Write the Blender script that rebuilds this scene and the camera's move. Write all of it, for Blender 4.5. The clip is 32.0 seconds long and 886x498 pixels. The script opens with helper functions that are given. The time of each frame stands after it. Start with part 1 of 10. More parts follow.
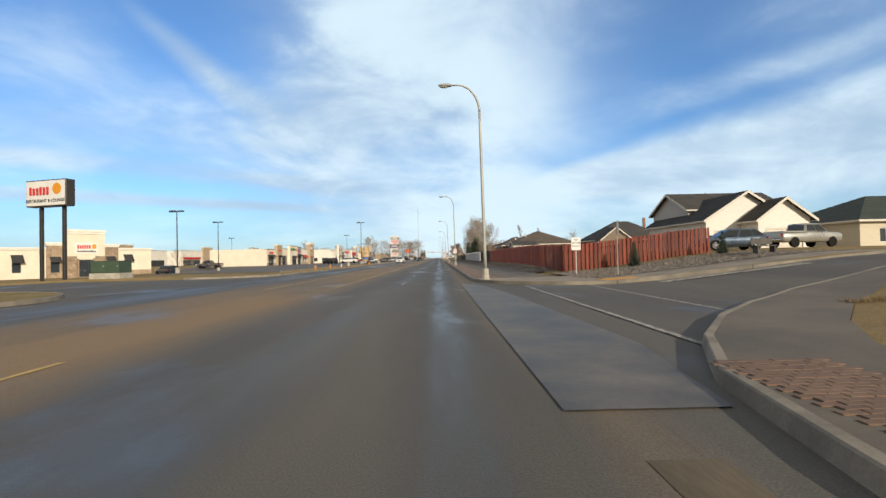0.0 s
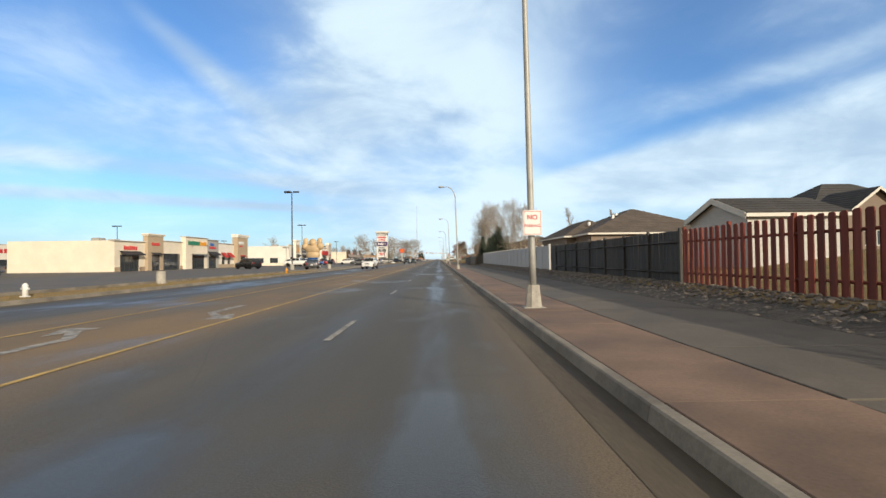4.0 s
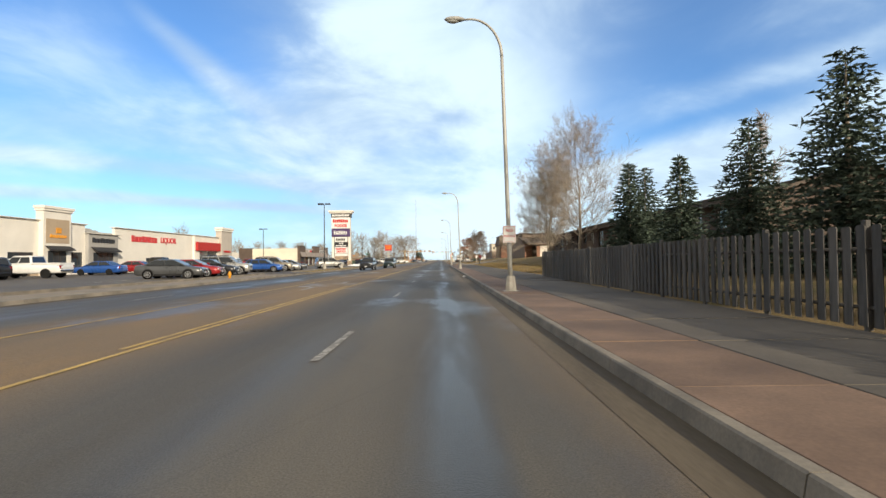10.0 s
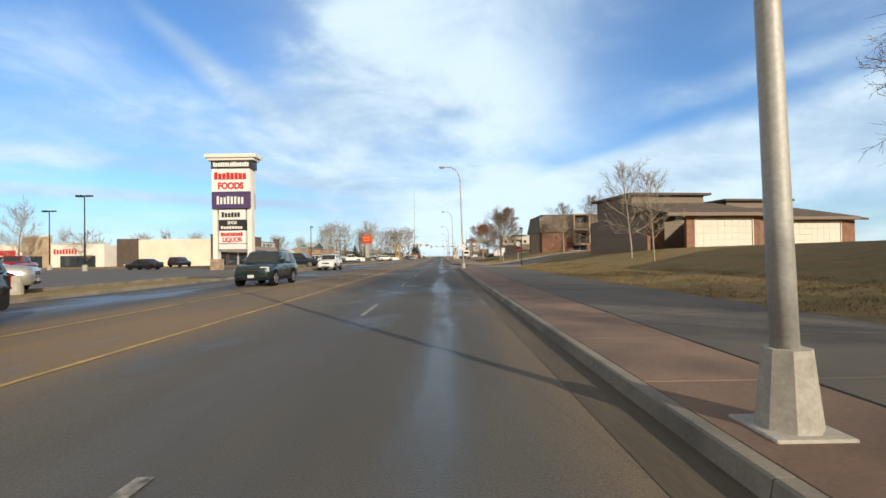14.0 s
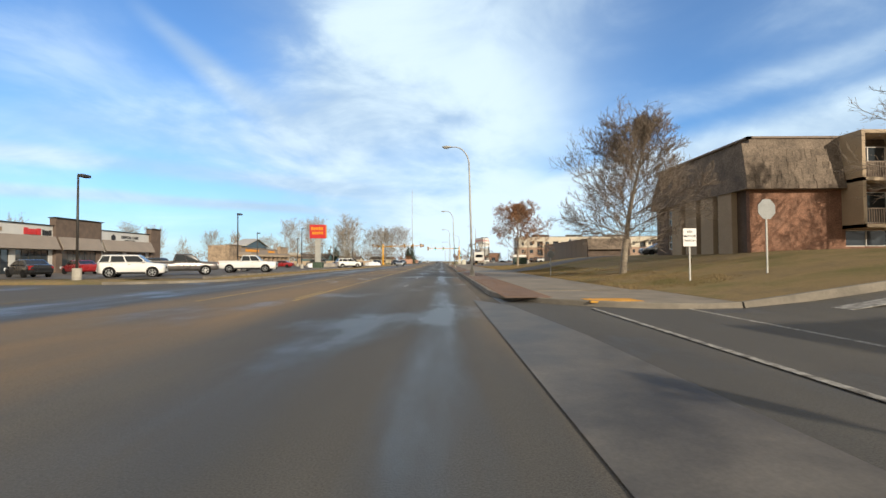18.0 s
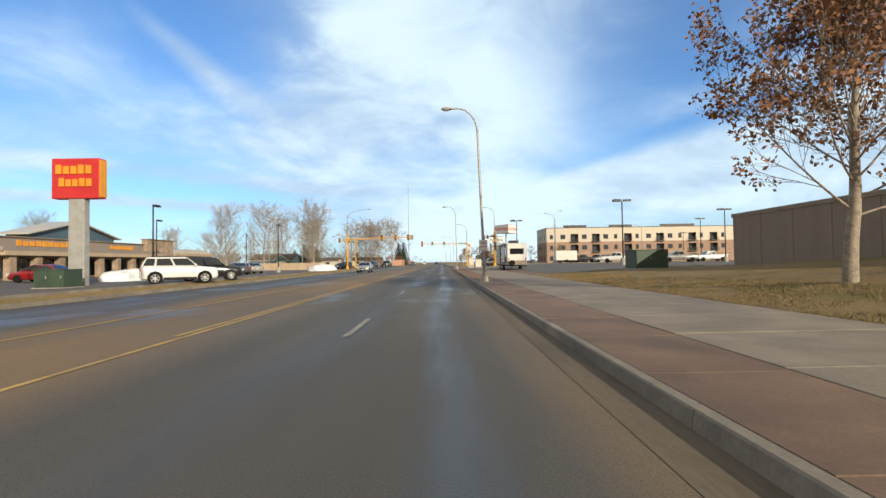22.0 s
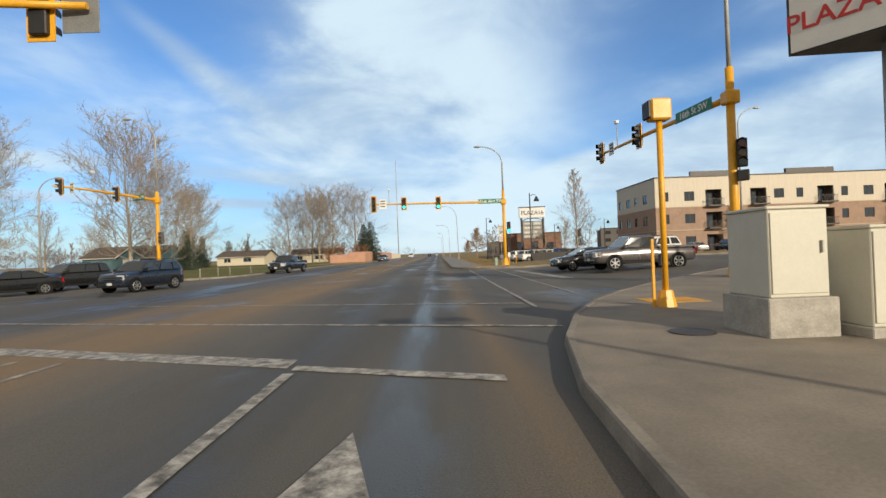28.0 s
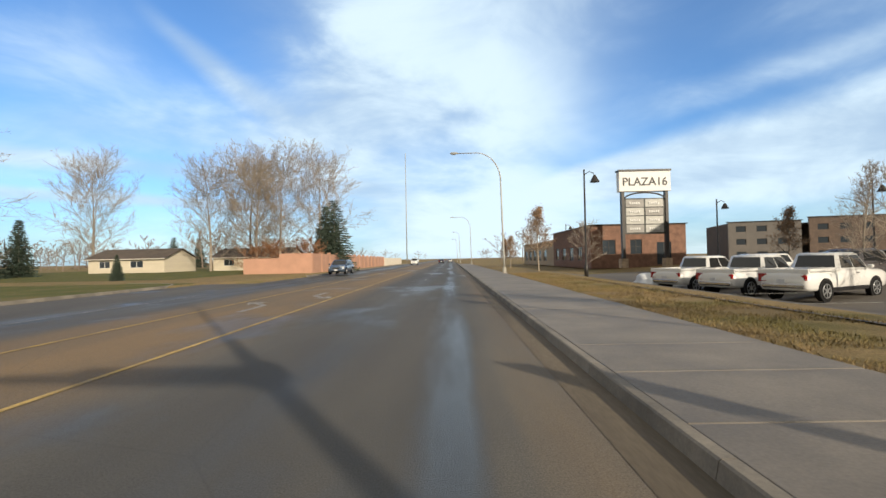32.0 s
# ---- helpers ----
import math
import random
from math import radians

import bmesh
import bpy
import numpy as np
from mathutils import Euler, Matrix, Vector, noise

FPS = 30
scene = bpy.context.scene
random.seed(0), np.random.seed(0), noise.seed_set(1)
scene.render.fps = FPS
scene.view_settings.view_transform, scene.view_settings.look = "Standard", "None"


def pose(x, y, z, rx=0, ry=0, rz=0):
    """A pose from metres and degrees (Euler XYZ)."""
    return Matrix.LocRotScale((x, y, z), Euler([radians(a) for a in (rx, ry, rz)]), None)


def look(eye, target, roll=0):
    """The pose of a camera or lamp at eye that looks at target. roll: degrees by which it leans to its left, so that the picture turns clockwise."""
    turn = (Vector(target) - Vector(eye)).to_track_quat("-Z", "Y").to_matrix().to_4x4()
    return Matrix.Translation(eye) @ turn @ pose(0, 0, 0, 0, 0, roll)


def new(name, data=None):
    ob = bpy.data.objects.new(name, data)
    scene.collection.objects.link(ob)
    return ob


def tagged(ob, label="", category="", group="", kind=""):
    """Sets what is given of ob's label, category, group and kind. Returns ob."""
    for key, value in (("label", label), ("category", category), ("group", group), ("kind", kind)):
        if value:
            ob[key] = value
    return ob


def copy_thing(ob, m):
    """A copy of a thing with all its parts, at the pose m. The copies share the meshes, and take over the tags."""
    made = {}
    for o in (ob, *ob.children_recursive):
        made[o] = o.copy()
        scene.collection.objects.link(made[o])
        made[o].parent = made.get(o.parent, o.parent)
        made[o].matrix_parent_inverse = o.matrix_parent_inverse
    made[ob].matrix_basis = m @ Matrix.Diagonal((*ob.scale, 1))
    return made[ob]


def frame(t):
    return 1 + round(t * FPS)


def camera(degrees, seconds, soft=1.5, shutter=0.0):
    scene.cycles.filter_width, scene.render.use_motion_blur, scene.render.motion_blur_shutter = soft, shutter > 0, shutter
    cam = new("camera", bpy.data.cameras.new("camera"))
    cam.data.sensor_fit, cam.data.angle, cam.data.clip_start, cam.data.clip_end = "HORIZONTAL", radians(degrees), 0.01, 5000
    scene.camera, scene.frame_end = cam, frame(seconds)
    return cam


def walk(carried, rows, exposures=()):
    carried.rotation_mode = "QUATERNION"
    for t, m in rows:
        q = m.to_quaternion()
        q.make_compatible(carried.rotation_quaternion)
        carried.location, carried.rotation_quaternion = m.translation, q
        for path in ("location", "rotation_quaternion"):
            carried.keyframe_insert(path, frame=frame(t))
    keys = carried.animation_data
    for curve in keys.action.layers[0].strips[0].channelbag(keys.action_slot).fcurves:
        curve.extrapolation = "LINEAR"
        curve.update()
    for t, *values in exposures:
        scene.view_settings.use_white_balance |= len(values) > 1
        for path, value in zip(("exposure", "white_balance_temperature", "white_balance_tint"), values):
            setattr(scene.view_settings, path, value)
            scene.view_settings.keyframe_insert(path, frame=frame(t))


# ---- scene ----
cam = camera(85.1, 32.0)
PATH = [
    (0, (0.119, -0.606, 1.326), (0.287, 19.390, 1.688), -1.18),
    (0.5, (0.125, 6.859, 1.341), (0.245, 26.854, 1.792), -1.11),
    (1, (0.125, 14.351, 1.353), (0.287, 34.346, 1.776), -1.03),
    (2, (0.102, 29.355, 1.371), (0.370, 49.348, 1.825), -0.91),
    (3, (0.162, 44.284, 1.379), (0.393, 64.278, 1.788), -0.86),
    (3.5, (0.192, 51.734, 1.381), (0.383, 71.729, 1.806), -0.80),
    (5.5, (0.111, 81.974, 1.390), (0.264, 101.969, 1.810), -0.25),
    (6, (0.083, 89.608, 1.391), (0.260, 109.603, 1.815), -0.13),
    (6.5, (0.055, 97.219, 1.387), (0.244, 117.213, 1.833), -0.11),
    (7, (0.045, 104.767, 1.380), (0.238, 124.761, 1.857), -0.18),
    (7.5, (0.055, 112.271, 1.371), (0.274, 132.263, 1.888), -0.30),
    (8, (0.065, 119.734, 1.362), (0.180, 139.728, 1.826), -0.42),
    (8.5, (0.062, 127.199, 1.353), (0.209, 147.194, 1.800), -0.52),
    (9, (0.040, 134.637, 1.345), (0.171, 154.631, 1.832), -0.59),
    (9.5, (-0.008, 142.041, 1.339), (0.071, 162.035, 1.807), -0.64),
    (10, (-0.065, 149.499, 1.337), (0.031, 169.494, 1.789), -0.66),
    (10.5, (-0.087, 157.082, 1.339), (0.088, 177.079, 1.588), -0.65),
    (11, (-0.050, 164.749, 1.346), (0.207, 184.744, 1.664), -0.60),
    (11.5, (0.024, 172.482, 1.356), (0.348, 192.476, 1.725), -0.55),
    (12, (0.093, 180.251, 1.367), (0.413, 200.245, 1.764), -0.52),
    (12.5, (0.134, 188.006, 1.377), (0.394, 208.001, 1.730), -0.54),
    (13, (0.142, 195.702, 1.385), (0.336, 215.699, 1.705), -0.62),
    (13.5, (0.137, 203.296, 1.388), (0.245, 223.293, 1.716), -0.73),
    (14, (0.140, 210.815, 1.385), (0.200, 230.813, 1.682), -0.85),
    (14.5, (0.158, 218.257, 1.375), (0.198, 238.256, 1.646), -0.90),
    (16.5, (0.156, 248.122, 1.326), (0.192, 268.116, 1.806), -0.72),
    (17, (0.162, 255.697, 1.313), (0.170, 275.691, 1.786), -0.61),
    (17.5, (0.153, 263.349, 1.302), (0.162, 283.342, 1.827), -0.46),
    (18, (0.115, 271.013, 1.294), (0.172, 291.007, 1.801), -0.31),
    (18.5, (0.048, 278.689, 1.291), (0.143, 298.681, 1.851), -0.19),
    (19, (-0.028, 286.334, 1.291), (0.108, 306.324, 1.906), -0.09),
    (19.5, (-0.090, 293.946, 1.294), (0.028, 313.936, 1.916), -0.02),
    (20, (-0.123, 301.480, 1.298), (-0.056, 321.469, 1.963), -0.02),
    (20.5, (-0.124, 308.968, 1.304), (-0.045, 328.957, 1.962), -0.10),
    (21, (-0.099, 316.359, 1.310), (-0.012, 336.349, 1.936), -0.28),
    (21.5, (-0.062, 323.642, 1.318), (0.023, 343.634, 1.875), -0.56),
    (22, (-0.018, 330.874, 1.326), (0.058, 350.866, 1.866), -0.87),
    (22.5, (0.033, 338.176, 1.336), (0.142, 358.171, 1.788), -1.14),
    (23, (0.095, 345.541, 1.346), (0.190, 365.536, 1.808), -1.32),
    (23.5, (0.166, 352.948, 1.356), (0.289, 372.942, 1.803), -1.48),
    (24.5, (0.283, 367.877, 1.381), (0.377, 387.873, 1.737), -1.85),
    (25.5, (0.322, 382.895, 1.431), (0.358, 402.894, 1.666), -2.06),
    (27.5, (0.513, 412.830, 1.558), (0.596, 432.829, 1.701), -2.02),
    (28, (0.614, 420.188, 1.580), (0.840, 440.186, 1.735), -2.14),
    (28.5, (0.716, 427.424, 1.586), (1.052, 447.419, 1.896), -2.25),
    (29, (0.793, 434.558, 1.585), (1.152, 454.548, 2.114), -2.24),
    (29.5, (0.816, 441.695, 1.580), (1.112, 461.686, 2.100), -2.11),
    (30, (0.768, 448.816, 1.575), (0.942, 468.811, 1.998), -1.92),
    (30.5, (0.653, 455.899, 1.571), (0.694, 475.895, 1.970), -1.72),
    (31, (0.492, 462.946, 1.568), (0.410, 482.942, 1.982), -1.52),
    (31.5, (0.307, 469.940, 1.567), (0.096, 489.933, 2.024), -1.32),
    (32, (0.109, 476.901, 1.568), (-0.196, 496.895, 1.968), -1.10),
]
EXPOSURES = [(0, -0.10), (1, -0.07), (3, -0.02), (6, -0.02), (8, 0.02), (9, 0.06), (10, 0.12), (12, 0.10), (13, 0.05), (14, 0.0), (17, 0.0), (19, 0.07), (21, -0.03), (22, 0.04),
             (23, -0.05), (24, -0.10), (28, -0.16), (29, 0.0), (30, -0.02), (32, 0.02)]
walk(cam, [(t, look(eye, target, roll)) for t, eye, target, roll in PATH], EXPOSURES)

# ---- world, sun ----
SUN_AZ, SUN_EL = 148.0, 19.0  # degrees clockwise from +y, and above the horizon
world = bpy.data.worlds.new("sky")
scene.world = world
world.use_nodes = True
wn, wl = world.node_tree.nodes, world.node_tree.links
for n in list(wn):
    wn.remove(n)


def wnode(kind, **values):
    n = wn.new(kind)
    for k, v in values.items():
        n.inputs[k].default_value = v
    return n


def wmath(op, a, b=None, c=None, clamp=False):
    n = wn.new("ShaderNodeMath")
    n.operation, n.use_clamp = op, clamp
    for i, v in enumerate((a, b, c)):
        if v is None:
            continue
        if isinstance(v, (int, float)):
            n.inputs[i].default_value = v
        else:
            wl.new(v, n.inputs[i])
    return n.outputs[0]


def wsmooth(x, lo, hi):
    n = wn.new("ShaderNodeMapRange")
    n.interpolation_type = "SMOOTHSTEP"
    n.inputs["From Min"].default_value, n.inputs["From Max"].default_value = lo, hi
    wl.new(x, n.inputs["Value"])
    return n.outputs["Result"]


sky = wn.new("ShaderNodeTexSky")
sky.sky_type, sky.sun_disc = "NISHITA", False
sky.sun_elevation, sky.sun_rotation = radians(SUN_EL), radians(SUN_AZ)
sky.air_density, sky.dust_density, sky.ozone_density = 1.0, 0.6, 2.2
coord = wn.new("ShaderNodeTexCoord")
sep = wn.new("ShaderNodeSeparateXYZ")
wl.new(coord.outputs["Generated"], sep.inputs[0])
dx, dy, dz = sep.outputs
up = wmath("MAXIMUM", dz, 0.0)
ahead = wmath("MAXIMUM", dy, 0.25)
aa, ee = wmath("DIVIDE", dx, ahead), wmath("DIVIDE", up, ahead)  # bearing and height of a point of the sky, down the street


def cloud_noise(sx, sy, sz, off, detail, rough, warp=0.0):
    c = wn.new("ShaderNodeCombineXYZ")
    for i, (o, k) in enumerate(((dx, sx), (dy, sy), (wmath("POWER", up, 0.75), sz))):
        wl.new(wmath("MULTIPLY_ADD", o, k, off + 1.7 * i), c.inputs[i])
    n = wnode("ShaderNodeTexNoise", Scale=1.0, Detail=detail, Roughness=rough, Distortion=warp)
    wl.new(c.outputs[0], n.inputs["Vector"])
    return n.outputs["Fac"]


soft = cloud_noise(2.2, 2.2, 3.6, 9.3, 5.0, 0.50, 0.4)
fibre = cloud_noise(4.0, 4.0, 9.0, 1.3, 7.0, 0.58, 0.45)
bend = wmath("MULTIPLY_ADD", soft, 0.16, -0.08)
ew = wmath("ADD", ee, bend)
aw = wmath("ADD", aa, wmath("MULTIPLY_ADD", fibre, 0.20, -0.10))


def bank(ca, ce, ra, re, gain):
    """A soft bank of cloud round a bearing and height."""
    p = wmath("POWER", wmath("DIVIDE", wmath("SUBTRACT", aw, ca), ra), 2.0)
    q = wmath("POWER", wmath("DIVIDE", wmath("SUBTRACT", ew, ce), re), 2.0)
    return wmath("MULTIPLY", wsmooth(wmath("SQRT", wmath("ADD", p, q)), 1.05, 0.0), gain)


def streak(a0, e0, slope, w0, grow, a_from, a_to, gain, core=0.1, bow=0.0):
    """A long streak of cirrus that widens along its bearing."""
    run_on = wmath("SUBTRACT", aa, a0)
    line = wmath("ADD", wmath("MULTIPLY_ADD", run_on, slope, e0), wmath("MULTIPLY", wmath("MULTIPLY", run_on, run_on), bow))
    width = wmath("MAXIMUM", wmath("MULTIPLY_ADD", run_on, grow, w0), 0.008)
    off = wmath("ABSOLUTE", wmath("DIVIDE", wmath("SUBTRACT", wmath("MULTIPLY_ADD", bend, 0.35, ee), line), width))
    run = wmath("MULTIPLY", wsmooth(aa, a_from - 0.10, a_from + 0.10), wsmooth(aa, a_to + 0.12, a_to - 0.12))
    return wmath("MULTIPLY", wmath("MULTIPLY", wsmooth(off, 1.0, core), run), gain)


parts = [
    bank(0.03, 0.42, 0.52, 0.46, 0.92), bank(0.13, 0.28, 0.22, 0.20, 0.55), bank(-0.26, 0.52, 0.36, 0.22, 0.45), bank(-0.22, 0.25, 0.46, 0.22, 0.62), bank(-0.62, 0.27, 0.40, 0.13, 0.50),
    bank(-0.86, 0.48, 0.34, 0.16, 0.34), bank(-0.15, 0.36, 0.34, 0.22, 0.40), bank(0.75, 0.50, 0.60, 0.22, 0.26), bank(-0.70, 0.36, 0.40, 0.14, 0.22), bank(-0.95, 0.26, 0.34, 0.12, 0.45), bank(0.0, 0.10, 0.60, 0.12, 0.42),
    streak(-0.52, 0.43, -0.80, 0.050, 0.05, -0.60, -0.38, 0.90, 0.0, 0.9), streak(-0.35, 0.165, -0.12, 0.028, -0.01, -1.6, -0.15, 0.50), streak(-0.20, 0.098, -0.075, 0.014, -0.014, -1.6, -0.28, 0.72),
    streak(0.28, 0.155, 0.15, 0.045, 0.22, 0.24, 1.8, 1.6), streak(0.42, 0.300, 0.28, 0.045, 0.03, 0.40, 1.8, 0.34), bank(0.55, 0.14, 0.40, 0.09, 0.45),
]
total = parts[0]
for q in parts[1:]:
    total = wmath("ADD", total, q)
ahead_only = wsmooth(dy, 0.45, 0.62)
texture = wmath("ADD", wmath("MULTIPLY", wsmooth(fibre, 0.30, 0.70), 0.5), wmath("MULTIPLY", wsmooth(soft, 0.32, 0.66), 0.5))
rest = wmath("MULTIPLY", wsmooth(wmath("ADD", wmath("MULTIPLY", soft, 0.6), wmath("MULTIPLY", fibre, 0.4)), 0.44, 0.72), 0.32)
cover = wmath("ADD", wmath("MULTIPLY", total, wmath("MULTIPLY_ADD", texture, 0.46, 0.56)), rest)
haze = wmath("MULTIPLY", wmath("POWER", wsmooth(dz, 0.30, -0.02), 2.0), 0.62)
cover = wsmooth(wmath("ADD", cover, haze), -0.12, 1.08)
cover = wmath("MULTIPLY", cover, 0.92)
mix = wn.new("ShaderNodeMix")
mix.data_type = "RGBA"
shade = wn.new("ShaderNodeMix")
shade.data_type = "RGBA"
shade.inputs["A"].default_value, shade.inputs["B"].default_value = (4.4, 5.9, 7.6, 1), (7.5, 9.1, 10.0, 1)
lit = wmath("ADD", wmath("ADD", wmath("MULTIPLY", soft, 0.6), wmath("MULTIPLY", fibre, 0.4)), wmath("SUBTRACT", bank(0.06, 0.36, 0.40, 0.34, 0.16), bank(-0.26, 0.24, 0.55, 0.26, 0.07)))
wl.new(wsmooth(lit, 0.38, 0.58), shade.inputs["Factor"])
tint = wn.new("ShaderNodeMix")
tint.data_type, tint.blend_type = "RGBA", "MULTIPLY"
tint.inputs["Factor"].default_value = 1.0
tint.inputs["B"].default_value = (0.80, 1.22, 1.66, 1)
wl.new(sky.outputs[0], tint.inputs["A"])
wl.new(tint.outputs["Result"], mix.inputs["A"])
wl.new(shade.outputs["Result"], mix.inputs["B"])
wl.new(cover, mix.inputs["Factor"])
# unseen rest of the sky: warm bright cloud tone added to light the ground
fill_sky = wn.new("ShaderNodeMix")
fill_sky.data_type = "RGBA"
fill_sky.inputs["A"].default_value, fill_sky.inputs["B"].default_value = (3.75, 3.65, 3.4, 1), (5.6, 5.3, 4.75, 1)
wl.new(wsmooth(wmath("ADD", wmath("MULTIPLY", soft, 0.5), wmath("MULTIPLY", fibre, 0.5)), 0.35, 0.65), fill_sky.inputs["Factor"])
whole = wn.new("ShaderNodeMix")
whole.data_type = "RGBA"
wl.new(ahead_only, whole.inputs["Factor"])
wl.new(fill_sky.outputs["Result"], whole.inputs["A"])
wl.new(mix.outputs["Result"], whole.inputs["B"])
back = wnode("ShaderNodeBackground", Strength=0.11)
wl.new(whole.outputs["Result"], back.inputs["Color"])
wl.new(back.outputs[0], wn.new("ShaderNodeOutputWorld").inputs["Surface"])

sun = new("sun", bpy.data.lights.new("sun", "SUN"))
sun.data.energy, sun.data.angle, sun.data.color = 4.7, radians(0.6), (1.0, 0.865, 0.68)
s_az, s_el = radians(SUN_AZ), radians(SUN_EL)
sun_from = Vector((math.sin(s_az) * math.cos(s_el), math.cos(s_az) * math.cos(s_el), math.sin(s_el)))
sun.matrix_world = look(sun_from * 200, (0, 0, 0))

# ---- materials ----
MATS = {}


def ramp(nt, fac, stops):
    r = nt.nodes.new("ShaderNodeValToRGB")
    while len(r.color_ramp.elements) < len(stops):
        r.color_ramp.elements.new(0.5)
    for e, (p, c) in zip(r.color_ramp.elements, stops):
        e.position, e.color = p, (*c, 1)
    nt.links.new(fac, r.inputs[0])
    return r.outputs[0]


def noise_of(nt, vec, scale, detail=4.0, rough=0.55, stretch=None):
    if stretch:
        m = nt.nodes.new("ShaderNodeMapping")
        m.inputs["Scale"].default_value = stretch
        nt.links.new(vec, m.inputs[0])
        vec = m.outputs[0]
    n = nt.nodes.new("ShaderNodeTexNoise")
    n.inputs["Scale"].default_value, n.inputs["Detail"].default_value, n.inputs["Roughness"].default_value = scale, detail, rough
    nt.links.new(vec, n.inputs["Vector"])
    return n.outputs["Fac"]


def blend(nt, fac, a, b, kind="MIX"):
    m = nt.nodes.new("ShaderNodeMix")
    m.data_type, m.blend_type = "RGBA", kind
    for k, v in (("Factor", fac), ("A", a), ("B", b)):
        s = m.inputs[k]
        if isinstance(v, (int, float)):
            s.default_value = v
        elif isinstance(v, tuple):
            s.default_value = (*v[:3], 1)
        else:
            nt.links.new(v, s)
    return m.outputs["Result"]


def mapped(nt, x, lo, hi, a=0.0, b=1.0):
    n = nt.nodes.new("ShaderNodeMapRange")
    for k, val in (("From Min", lo), ("From Max", hi), ("To Min", a), ("To Max", b)):
        n.inputs[k].default_value = val
    nt.links.new(x, n.inputs["Value"])
    return n.outputs["Result"]


def material(name, color, rough=0.7, metal=0.0, vary=0.18, scale=1.2, grain=40.0, grain_vary=0.12, bump=0.15, dist=0.01,
             piece=0.0, stretch=None, world=True, coat=0.0, spec=0.5, second=None):
    """A surface with stains at one scale, grain at a finer one, and relief. piece: how much pieces differ from one another."""
    if name in MATS:
        return MATS[name]
    m = bpy.data.materials.new(name)
    m.use_nodes = True
    nt = m.node_tree
    bs = nt.nodes["Principled BSDF"]
    tc = nt.nodes.new("ShaderNodeTexCoord")
    if world:
        g = nt.nodes.new("ShaderNodeNewGeometry")
        vec = g.outputs["Position"]
    else:
        vec = tc.outputs["Object"]
    big = noise_of(nt, vec, scale, 4.0, 0.6, stretch)
    fine = noise_of(nt, vec, grain, 3.0, 0.6, stretch)
    c = tuple(color)
    lo, hi = tuple(v * (1 - vary) for v in c), tuple(min(1, v * (1 + vary)) for v in c)
    if second:
        hi = second
    col = ramp(nt, big, [(0.33, lo), (0.67, hi)])
    shade = mapped(nt, fine, 0.3, 0.7, 1 - grain_vary, 1 + grain_vary)
    comb = nt.nodes.new("ShaderNodeCombineColor")
    for i in range(3):
        nt.links.new(shade, comb.inputs[i])
    col = blend(nt, 1.0, col, comb.outputs[0], "MULTIPLY")
    if piece:
        info = nt.nodes.new("ShaderNodeObjectInfo")
        p = mapped(nt, info.outputs["Random"], 0, 1, 1 - piece, 1 + piece)
        comb2 = nt.nodes.new("ShaderNodeCombineColor")
        for i in range(3):
            nt.links.new(p, comb2.inputs[i])
        col = blend(nt, 1.0, col, comb2.outputs[0], "MULTIPLY")
    nt.links.new(col, bs.inputs["Base Color"])
    nt.links.new(mapped(nt, big, 0.3, 0.7, max(0.02, rough - 0.08), min(1, rough + 0.08)), bs.inputs["Roughness"])
    bs.inputs["Metallic"].default_value = metal
    bs.inputs["Specular IOR Level"].default_value = spec
    if coat:
        bs.inputs["Coat Weight"].default_value, bs.inputs["Coat Roughness"].default_value = coat, 0.05
    if bump:
        b = nt.nodes.new("ShaderNodeBump")
        b.inputs["Strength"].default_value, b.inputs["Distance"].default_value = bump, dist
        nt.links.new(fine, b.inputs["Height"])
        nt.links.new(b.outputs[0], bs.inputs["Normal"])
    MATS[name] = m
    return m


def glass_mat(name, color=(0.03, 0.035, 0.04), rough=0.04):
    if name in MATS:
        return MATS[name]
    m = bpy.data.materials.new(name)
    m.use_nodes = True
    bs = m.node_tree.nodes["Principled BSDF"]
    bs.inputs["Base Color"].default_value = (*color, 1)
    bs.inputs["Roughness"].default_value, bs.inputs["IOR"].default_value = rough, 1.52
    bs.inputs["Specular IOR Level"].default_value = 0.9
    MATS[name] = m
    return m


def lamp_mat(name, color, strength):
    if name in MATS:
        return MATS[name]
    m = bpy.data.materials.new(name)
    m.use_nodes = True
    bs = m.node_tree.nodes["Principled BSDF"]
    bs.inputs["Base Color"].default_value = (*color, 1)
    bs.inputs["Emission Color"].default_value, bs.inputs["Emission Strength"].default_value = (*color, 1), strength
    MATS[name] = m
    return m


